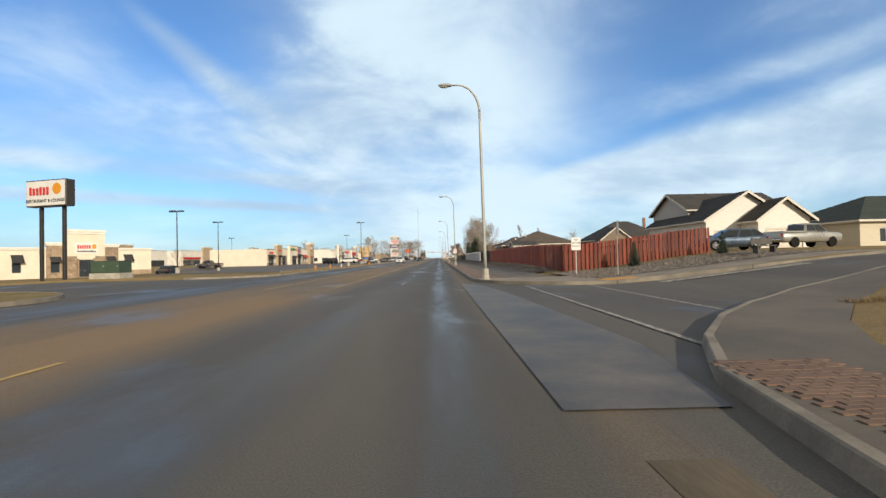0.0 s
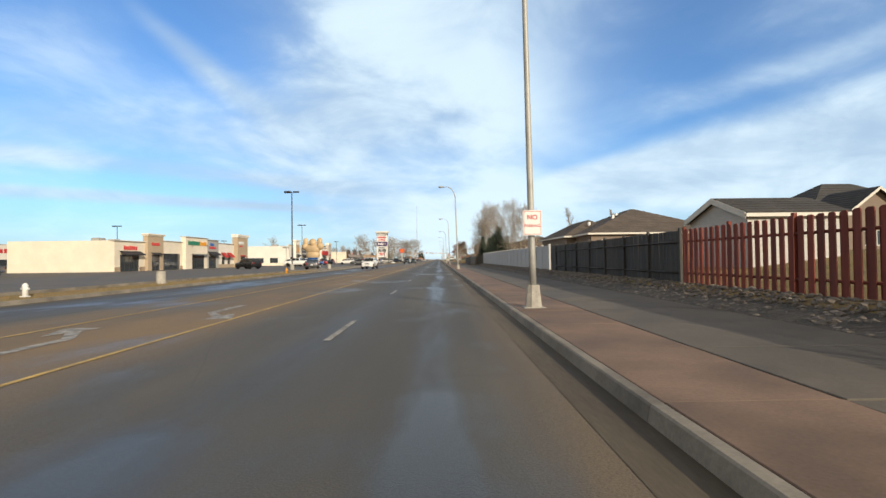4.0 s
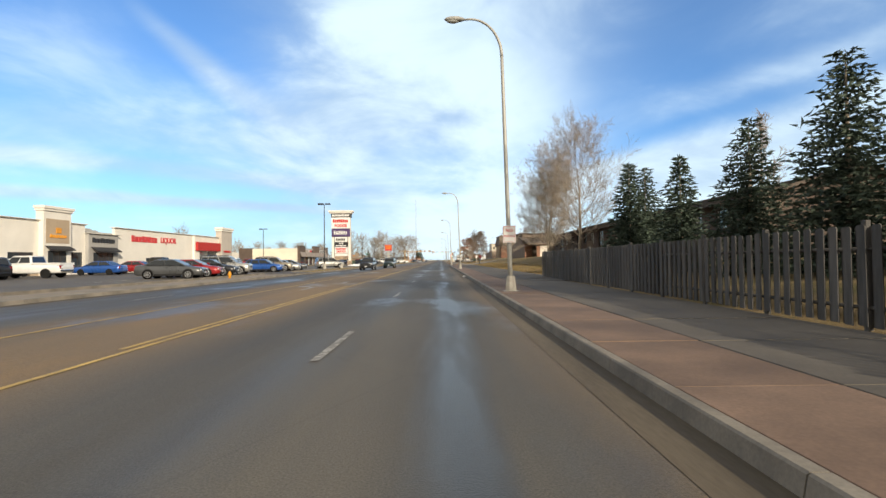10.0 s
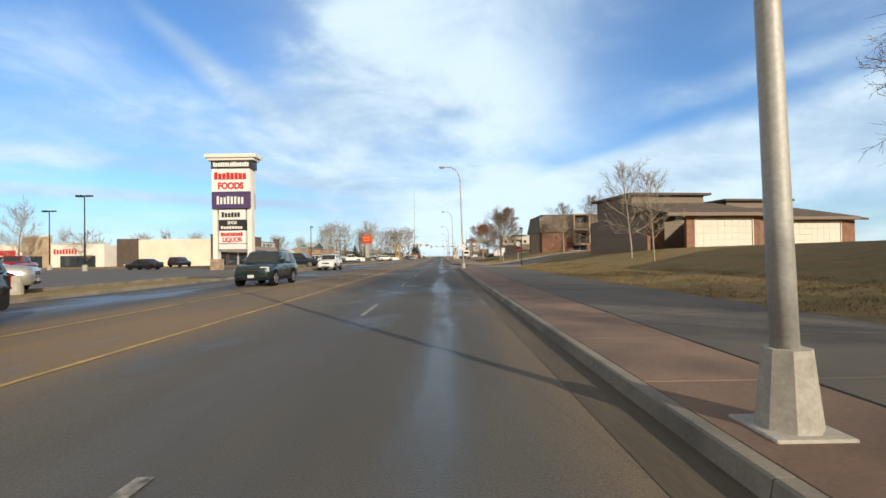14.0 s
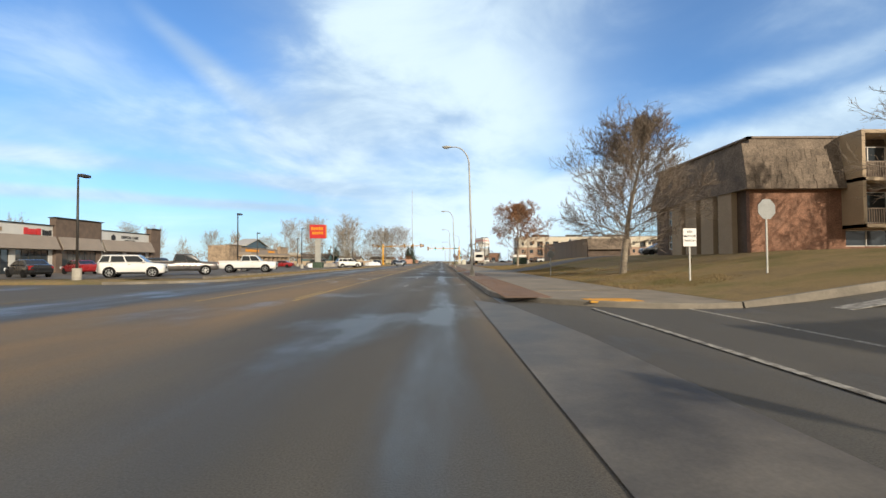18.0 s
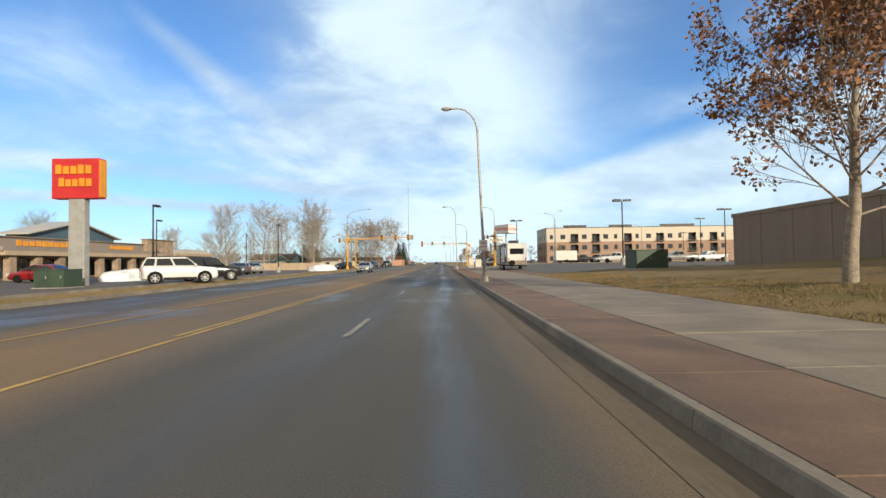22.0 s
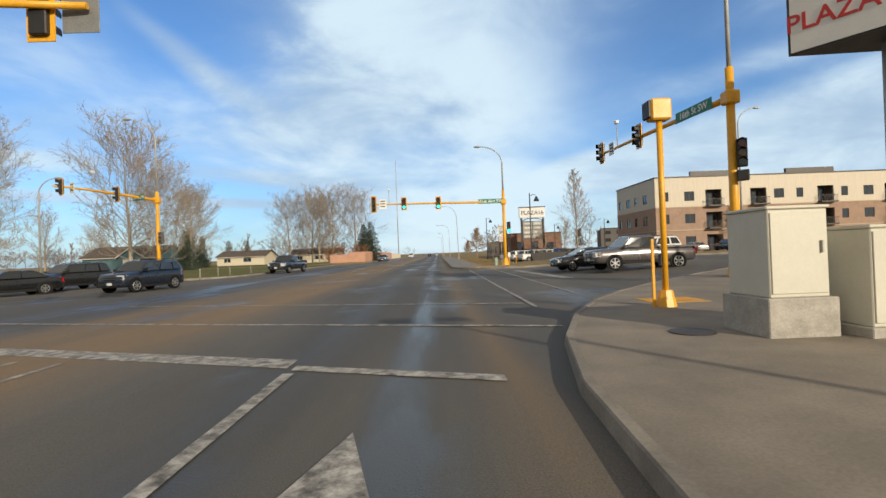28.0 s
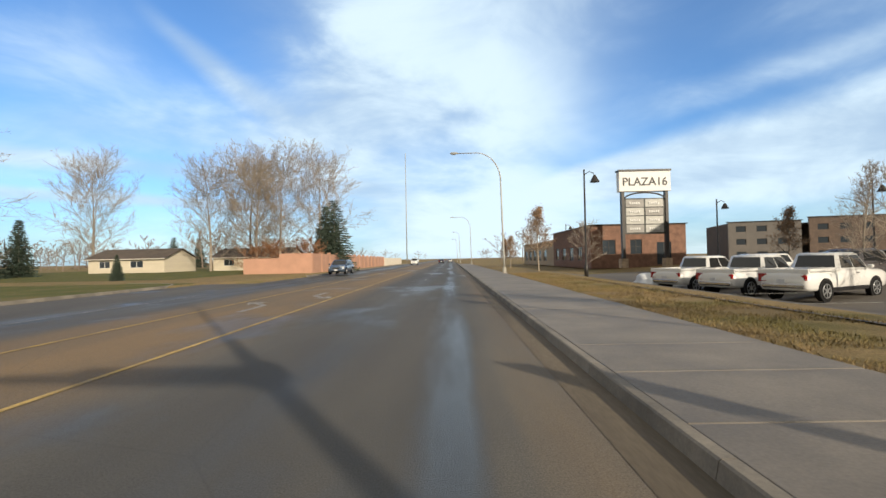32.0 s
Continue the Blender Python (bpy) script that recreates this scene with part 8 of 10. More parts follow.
# flats with a shingled mansard
MANSARD = material("cedar_shake", (0.165, 0.130, 0.100), 0.95, vary=0.3, scale=1.0, grain=9, grain_vary=0.35, bump=0.6, dist=0.03, piece=0.25)


def shake_face(parent, x0, x1, z0, z1, y, lean, seed, limit=170):
    """Overlapping wooden shakes on a leaning face."""
    bm = bmesh.new()
    box(bm, 0, 1, -0.035, 0, 0, 1)
    me = bpy.data.meshes.new("shake")
    bm.to_mesh(me)
    bm.free()
    me.materials.append(MANSARD)
    rng = random.Random(seed)
    rows = 8
    made = 0
    for r in range(rows):
        z = z0 + (z1 - z0) * r / rows
        x = x0
        while x < x1 - 0.05 and made < limit:
            w = min(rng.uniform(0.35, 0.9), x1 - x)
            yy = y + lean * (z - z0) / (z1 - z0)
            share("shake", me, parent, Matrix.LocRotScale((x, yy - 0.02, z), Euler((radians(-math.degrees(math.atan2(lean, z1 - z0)) + 3), 0, 0)), (w - 0.015, rng.uniform(0.7, 1.5), (z1 - z0) / rows * 1.2)))
            x += w
            made += 1


def mansard_block(x, y, z, w, d, label, h=4.0, top=6.9, shakes=True):
    e = empty("apartment_block", pose(x, y, z), label, "apartment building")
    front = [(w * 0.33, w * 0.33 + 2.6, 0.3, 1.3), (w * 0.33, w * 0.33 + 2.6, 1.7, 3.6), (w * 0.74, w * 0.74 + 2.6, 0.3, 1.3), (w * 0.74, w * 0.74 + 2.6, 1.7, 3.6)]
    part("wall", pierced(bmesh.new(), 0, w, -0.8, h, 0, 0.3, front), BRICKR, e)
    for q in front:
        window(e, *q, 0, 2, 1, WHITEFRAME)
    sd = new("side_facade")
    sd.parent = e
    sd.matrix_local = pose(0, d, 0, rz=-90)
    sh = []
    for i in range(4):
        s = 2.0 + i * (d - 4) / 4
        sh += [(s, s + 1.0, 0.4, 1.5), (s, s + 1.0, 2.2, 3.5)]
    part("wall", pierced(bmesh.new(), 0, d - 0.3, -0.8, h, 0, 0.3, sh), BRICKD, sd)
    for q in sh:
        window(sd, *q, 0, 1, 2, WHITEFRAME)
    for i in range(4):
        s = 2.0 + i * (d - 4) / 4
        part("pilaster", boxes((s + 1.4, s + 2.9, -0.35, 0, -0.8, h)), STUCCOT, sd)
    part("wall", boxes((w - 0.3, w, 0.3, d, -0.8, h), (0.3, w - 0.3, d - 0.3, d, -0.8, h)), BRICKD, e)
    bm = bmesh.new()
    lo = [(-0.45, -0.45, h - 0.25), (w + 0.45, -0.45, h - 0.25), (w + 0.45, d + 0.45, h - 0.25), (-0.45, d + 0.45, h - 0.25)]
    hi = [(0.15, 0.15, top), (w - 0.15, 0.15, top), (w - 0.15, d - 0.15, top), (0.15, d - 0.15, top)]
    a, b = [bm.verts.new(v) for v in lo], [bm.verts.new(v) for v in hi]
    for i in range(4):
        bm.faces.new((a[i], a[(i + 1) % 4], b[(i + 1) % 4], b[i]))
    bm.faces.new(b)
    bm.faces.new(a[::-1])
    part("mansard_roof", bm, MANSARD, e, "tall mansard of wooden shakes")
    if shakes:
        shake_face(e, -0.4, w * 0.31, h - 0.25, top, -0.45, 0.6, 4, 60)
        shake_face(e, w * 0.33 + 3.0, w * 0.72, h - 0.25, top, -0.45, 0.6, 6, 90)
        shake_face(e, w * 0.74 + 3.0, w + 0.4, h - 0.25, top, -0.45, 0.6, 9, 60)
    part("roof_edge", boxes((0.0, w, 0.05, 0.25, top, top + 0.12), (0.0, 0.25, 0.05, d, top, top + 0.12)), SIDINGB, e)
    for x0 in (w * 0.33, w * 0.74):
        bf = part("balcony_frame", boxes((x0 - 0.2, x0, -1.5, 0.2, 1.35, top - 0.1), (x0 + 2.6, x0 + 2.8, -1.5, 0.2, 1.35, top - 0.1), (x0 - 0.2, x0 + 2.8, -1.5, 0.2, top - 0.1, top + 0.1), (x0 - 0.2, x0 + 2.8, -1.5, 0.2, 4.05, 4.25), (x0 - 0.2, x0 + 2.8, -1.5, 0.2, 1.35, 1.55)), STUCCOT, e, "tan framed balcony bay")
        for z0 in (1.55, 4.25):
            part("railing", boxes((x0, x0 + 2.6, -1.46, -1.40, z0 + 0.85, z0 + 0.93), *[(x0 + 0.02 + 0.14 * k, x0 + 0.07 + 0.14 * k, -1.45, -1.41, z0, z0 + 0.85) for k in range(18)]), SIDINGB, bf)
        window(e, x0 + 0.2, x0 + 2.4, 4.4, 6.3, -0.25, 2, 1, WHITEFRAME, name="balcony_door")
    return e


mansard_block(18.7, 300.0, 1.75, 17.5, 12.5, "brick apartment block with a wooden shake mansard")
mansard_block(39.5, 298.5, 1.8, 22, 22, "pale apartment block with balconies behind the trees", shakes=False)

# low storage building
ST = empty("storage_building", pose(19.8, 336.0, land(19.8, 340) + 0.1) @ Matrix.Diagonal((0.4, 1.19, 1.08, 1)), "long low tan storage building with a brick and shake front", "storage building")
STW = material("tan_metal_siding", (0.270, 0.215, 0.165), 0.8, vary=0.1, scale=0.5, grain=10, stretch=(4, 4, 0.2), bump=0.2)
part("wall", boxes((0, 0.25, 0.3, 22.8, -1.2, 2.15), (0, 14, 22.8, 23.1, -1.2, 2.15), (13.75, 14, 0.3, 22.8, -1.2, 2.15)), STW, ST)
part("front_wall", boxes((0, 14, 0, 0.3, -1.2, 2.15)), BRICKD, ST, "dark brick front wall")
course_bricks(ST, 0.1, 13.9, -0.4, 1.0, 0.0, BRICKD, 1.6, 0.2, name="brick", limit=70)
part("roof_edge", boxes((-0.12, 14.1, -0.12, 23.2, 2.15, 2.38), bevel=0.02), STW, ST)
shake_face(ST, -0.3, 14.3, 1.05, 2.4, -0.45, 0.32, 21, 170)
part("soffit", boxes((-0.2, 14.2, -0.5, 0, 0.98, 1.06)), SIDINGB, ST)
part("roof", boxes((0.25, 13.75, 0.3, 22.8, 1.9, 2.0)), PARAPET, ST)
for i in range(1, 10):
    part("panel_joint", boxes((-0.02, 0, 2.3 * i, 2.3 * i + 0.06, -1.2, 2.15)), SIDINGB, ST)
for x, y in ((4, 12), (8, 14)):
    rooftop(ST, x, y, 2.0, 1.6, 1.2, 0.8)
DG = empty("house", pose(0, 0, 1.9), "low dark brown building with a shallow dark shingle roof", "house")
gable(DG, 34.0, 44.0, 326.0, 348.5, 2.45, 3.5, SIDINGB, SHINGLE, "y")
for y in (337.5, 341.5, 345.0):
    wd = part("window", boxes((33.94, 34.02, y, y + 1.3, 1.0, 2.1)), WHITEFRAME, DG, "white framed window")
    part("pane", boxes((33.92, 33.94, y + 0.1, y + 1.2, 1.1, 2.0)), GLASS, wd)
GB = empty("store", pose(44, 352, 0.8, rz=0), "low dark grey store behind the lot", "shop building")
bay(GB, 0, 26, 4.6, STUCCOG, holes=[(2, 12, 1.0, 3.2, (7, 1))], cap=0.15)
shell(GB, 26, 14, 4.4, STUCCOG)

# three-storey flats
FL = empty("apartment_building", pose(37.0, 499.8, 0.1) @ Matrix.Diagonal((1, 1, 1.05, 1)), "three-storey tan brick apartment building with balconies", "apartment building")
FW, FD, FH = 66.0, 17.0, 11.9
PALEMET = material("cream_corrugated_metal", (0.52, 0.47, 0.38), 0.6, 0.1, vary=0.06, scale=0.8, grain=9, stretch=(6, 6, 0.1), bump=0.25)


def flats_face(parent, length, seed, balconies):
    rng = random.Random(seed)
    holes, bal = [], []
    n = int(length / 3.7)
    for i in range(n):
        s = 1.1 + i * (length - 2) / n
        if i in balconies:
            for f in range(3):
                bal.append((s - 0.2, s + 2.5, 0.25 + f * 3.55, 2.75 + f * 3.55))
        else:
            w = 1.7 if i % 2 else 1.15
            for f in range(3):
                holes.append((s, s + w, 1.05 + f * 3.55, 2.55 + f * 3.55))
    lowh = [h for h in holes + bal]
    lo = pierced(bmesh.new(), 0, length, -0.4, 7.2, 0, 0.35, [h for h in lowh if h[2] < 7.0])
    part("brick_wall", lo, BRICKT, parent, "tan brick lower storeys")
    hi = pierced(bmesh.new(), 0, length, 7.2, FH, 0.03, 0.35, [h for h in lowh if h[2] > 7.0])
    part("metal_wall", hi, PALEMET, parent, "cream metal top storey")
    part("belt_course", boxes((0, length, -0.06, 0, 3.45, 3.65), (0, length, -0.05, 0.03, 7.1, 7.25)), STUCCOT, parent)
    for h in holes:
        window(parent, *h, 0, 2 if h[1] - h[0] > 1.4 else 1, 1)
    for h in bal:
        b = new("balcony")
        b.parent = parent
        part("recess", boxes((h[0], h[1], 1.5, 1.55, h[2], h[3]), (h[0] - 0.02, h[0], 0.35, 1.5, h[2], h[3]), (h[1], h[1] + 0.02, 0.35, 1.5, h[2], h[3])), BRICKD, b)
        part("slab", boxes((h[0], h[1], -0.9, 1.5, h[2] - 0.2, h[2])), DARKSTEEL, b)
        part("railing", boxes((h[0], h[1], -0.9, -0.86, h[2] + 0.95, h[2] + 1.0), (h[0], h[0] + 0.04, -0.9, 0, h[2] + 0.95, h[2] + 1.0), (h[1] - 0.04, h[1], -0.9, 0, h[2] + 0.95, h[2] + 1.0),
                              *[(h[0] + 0.15 * k, h[0] + 0.15 * k + 0.025, -0.89, -0.87, h[2], h[2] + 0.95) for k in range(int((h[1] - h[0]) / 0.15) + 1)]), DARKSTEEL, b)
        window(b, h[0] + 0.5, h[1] - 0.5, h[2] + 0.05, h[3] - 0.3, 1.3, 2, 1, name="balcony_door")


sf = new("south_facade")
sf.parent = FL
flats_face(sf, FW, 2, (2, 4, 7, 10, 13, 15))
wf = new("west_facade")
wf.parent = FL
wf.matrix_local = pose(0, FD, 0, rz=-90)
flats_face(wf, FD - 0.36, 5, ())
part("wall", boxes((0.4, FW, FD - 0.35, FD, -0.4, FH), (FW - 0.35, FW, 0.36, FD - 0.35, -0.4, FH)), BRICKT, FL)
part("roof", boxes((0.35, FW - 0.35, 0.36, FD - 0.36, FH - 0.6, FH - 0.45)), PARAPET, FL)
part("parapet_cap", boxes((-0.08, FW + 0.08, -0.1, 0.4, FH, FH + 0.16), (-0.1, 0.4, 0.4, FD, FH, FH + 0.16), (6, 14, -0.12, 0.42, FH + 0.16, FH + 0.9), (22, 30, -0.12, 0.42, FH + 0.16, FH + 0.9), (40, 52, -0.12, 0.42, FH + 0.16, FH + 0.9)), DARKSTEEL, FL, "dark parapet cap")
# a second row of flats behind
DARKSIDE = material("dark_grey_siding", (0.135, 0.125, 0.115), 0.8, vary=0.12, scale=0.8, grain=12, bump=0.15)
F2 = empty("apartment_building", pose(49.0, 562, 0.0, rz=-14) @ Matrix.Diagonal((1, 1, 0.68, 1)), "long three-storey dark brick apartment building far off", "apartment building")
for i in range(6):
    hs = [(1.2 + 3.2 * k, 2.8 + 3.2 * k, 1.1 + 3.3 * f, 2.6 + 3.3 * f, (1, 1)) for k in range(3) for f in range(3)]
    bay(F2, i * 12.0, i * 12.0 + 11.2, 10.8 if i % 2 else 10.2, BRICKD if i % 2 else DARKSIDE, y=0 if i % 2 else 0.8, cap=0.2, capmat=DARKSTEEL, holes=[(h[0] + i * 12.0, h[1] + i * 12.0, *h[2:]) for h in hs])
shell(F2, 71.2, 15, 10, BRICKD, y0=1.2)

# low brick plaza building beyond the sign
BRICKP = material("brown_red_brick", (0.205, 0.115, 0.080), 0.9, vary=0.25, scale=1.5, grain=12, grain_vary=0.3, bump=0.4)
PB = empty("plaza_building", pose(19.4, 543.5, 0.1), "low red brick plaza building with dark windows", "shop building")
fr = [(1.6, 3.4, 1.6, 3.6, (2, 2)), (5.4, 7.0, 1.6, 3.6, (2, 2)), (9.0, 11.0, 0.1, 3.2, (2, 1))]
bay(PB, 0, 13.0, 5.6, BRICKP, holes=fr, cap=0.15, capmat=DARKSTEEL)
sdw = new("side_facade")
sdw.parent = PB
sdw.matrix_local = pose(0, 60, 0, rz=-90)
bay(sdw, 0, 36, 4.4, STUCCOT, holes=[(2 + 6 * i, 5.5 + 6 * i, 0.6, 2.8, (3, 1)) for i in range(5)], cap=0.12, capmat=DARKSTEEL)
bay(sdw, 36, 59.6, 5.6, BRICKP, holes=[(38 + 5 * i, 40.5 + 5 * i, 0.8, 2.8, (2, 1)) for i in range(4)], cap=0.12, capmat=DARKSTEEL)
part("wall", boxes((12.7, 13, 0.36, 60, -0.3, 5.4)), BRICKP, PB)
part("roof", boxes((0.4, 12.7, 0.36, 59.5, 4.0, 4.15)), PARAPET, PB)

# plaza sign
PS = empty("plaza_sign", pose(23.4, 535, 0.15), "tall plaza sign with a white top panel and dark frame", "sign")
for x in (-2.75, 2.45):
    part("column", boxes((x, x + 0.35, -0.3, 0.3, -0.1, 9.0), bevel=0.01), DARKSTEEL, PS)
top = part("sign_panel", boxes((-3.05, 3.05, -0.45, 0.45, 9.0, 11.4), bevel=0.02), SIGNWHITE, PS, "white top panel")
part("sign_cap", boxes((-3.15, 3.15, -0.55, 0.55, 11.4, 11.6)), DARKSTEEL, top)
words("sign_text", "PLAZA16", 1.35, SIGNBLACK, top, pose(0, -0.47, 10.1), 0.02, bold=0.012)
part("frame", boxes((-2.4, 2.45, -0.15, 0.15, 3.9, 8.2), bevel=0.01), material("dark_glass_panel", (0.07, 0.075, 0.07), 0.25, vary=0.2, scale=1, grain=20), PS)
bm = bmesh.new()
tube(bm, [(2.4 * math.cos(t), -0.2, 8.1 + 0.75 * math.sin(t)) for t in (math.pi * i / 12 for i in range(13))], 0.09, 6)
part("arch", bm, DARKSTEEL, PS)
for i in range(4):
    for j in range(2):
        pp = part("tenant_panel", boxes((-2.2 + j * 2.3, -0.1 + j * 2.3, -0.19, -0.15, 4.1 + i * 1.02, 5.0 + i * 1.02)), GALV if (i + j) % 3 else STUCCOG, PS)
        bars(pp, "sign_name", -1.8 + j * 2.3, -0.5 + j * 2.3, 4.4 + i * 1.02, 4.7 + i * 1.02, -0.19, SIGNWHITE, 5)
part("stone_foot", boxes((-3.0, -2.2, -0.5, 0.5, -0.1, 1.0), (2.2, 3.0, -0.5, 0.5, -0.1, 1.0)), STONE, PS)

# three-sided sign on one pole
TS = empty("pole_sign", pose(13.9, 434.0, 0.12), "white three-sided plaza sign on one tall grey pole", "sign")
part("pole", tube(bmesh.new(), [(0, 0, -0.1), (0, 0, 4), (0, 0, 7.4)], [0.17, 0.16, 0.15], 12), GALV, TS)
tri = [Vector((-2.25, 0.9, 0)), Vector((0.05, -2.3, 0)), Vector((2.3, 0.55, 0))]
bm = bmesh.new()
a = [bm.verts.new(v + Vector((0, 0, 7.1))) for v in tri]
b = [bm.verts.new(v + Vector((0, 0, 8.9))) for v in tri]
for i in range(3):
    bm.faces.new((a[i], a[(i + 1) % 3], b[(i + 1) % 3], b[i]))
bm.faces.new(a[::-1])
bm.faces.new(b)
bmesh.ops.recalc_face_normals(bm, faces=bm.faces[:])
part("sign_box", bm, DARKSTEEL, TS)
for i in range(3):
    p, q = tri[i], tri[(i + 1) % 3]
    mid, along = (p + q) / 2, (q - p)
    ang = math.degrees(math.atan2(along.y, along.x))
    out = Vector((along.y, -along.x, 0)).normalized()
    if out.dot(mid) < 0:
        out, ang = -out, ang + 180
    fc = new("sign_face")
    fc.parent = TS
    fc.matrix_local = Matrix.Translation(mid + out * 0.02) @ pose(0, 0, 0, rz=ang)
    ln = along.length / 2
    part("face_panel", boxes((-ln + 0.08, ln - 0.08, -0.02, 0.0, 7.16, 8.84)), SIGNWHITE, fc)
    words("sign_text", "PLAZA", 0.75, SIGNRED, fc, pose(-ln * 0.45, -0.03, 8.0), 0.006, bold=0.01)
    words("sign_text", "31st", 0.75, SIGNRED, fc, pose(ln * 0.6, -0.03, 8.0), 0.006, bold=0.01)
    words("sign_text", "ON", 0.4, SIGNRED, fc, pose(ln * 0.18, -0.03, 8.15), 0.006, bold=0.008)

# ---- the crossing ----
SIGRED = glass_mat("dark_red_lens", (0.10, 0.008, 0.008), 0.2)
SIGAMB = glass_mat("dark_amber_lens", (0.11, 0.06, 0.006), 0.2)
SIGGRN = lamp_mat("lit_green_lens", (0.05, 0.95, 0.75), 2.2)
SIGOFF = glass_mat("dark_green_lens", (0.006, 0.05, 0.04), 0.2)


def signal_head(parent, m, lit=True, plate=True, sections=3, back=False):
    """Three lamps in a black case with visors. It faces the local -y."""
    s = new("signal_head")
    s.parent = parent
    s.matrix_local = m
    h = 0.35 * sections
    part("case", boxes((-0.17, 0.17, -0.05, 0.17, -h / 2, h / 2), bevel=0.02), BLACK, s)
    if plate:
        part("backplate", boxes((-0.24, 0.24, 0.05, 0.065, -h / 2 - 0.08, h / 2 + 0.08), bevel=0.004), SIGYEL if back else BLACK, s)
        part("plate_edge", boxes((-0.265, -0.24, 0.045, 0.07, -h / 2 - 0.1, h / 2 + 0.1), (0.24, 0.265, 0.045, 0.07, -h / 2 - 0.1, h / 2 + 0.1), (-0.24, 0.24, 0.045, 0.07, h / 2 + 0.08, h / 2 + 0.1), (-0.24, 0.24, 0.045, 0.07, -h / 2 - 0.1, -h / 2 - 0.08)), SIGYEL, s)
    for i in range(sections):
        z = h / 2 - 0.175 - 0.35 * i
        mat = (SIGRED, SIGAMB, SIGGRN if lit else SIGOFF, SIGOFF)[i]
        bm = bmesh.new()
        bmesh.ops.create_cone(bm, cap_ends=True, segments=20, radius1=0.145, radius2=0.13, depth=0.03, matrix=pose(0, -0.06, z, 90, 0, 0))
        part("lens", bm, mat, s)
        bm = bmesh.new()
        for k in range(11):
            a = radians(-20 + 22 * k)
            for y in (-0.05, -0.30 + 0.06 * abs(math.sin(a - 1.57))):
                bm.verts.new((0.165 * math.cos(a), y, z + 0.165 * math.sin(a)))
        bm.verts.ensure_lookup_table()
        for k in range(10):
            bm.faces.new((bm.verts[2 * k], bm.verts[2 * k + 1], bm.verts[2 * k + 3], bm.verts[2 * k + 2]))
        part("visor", bm, BLACK, s)
    return s


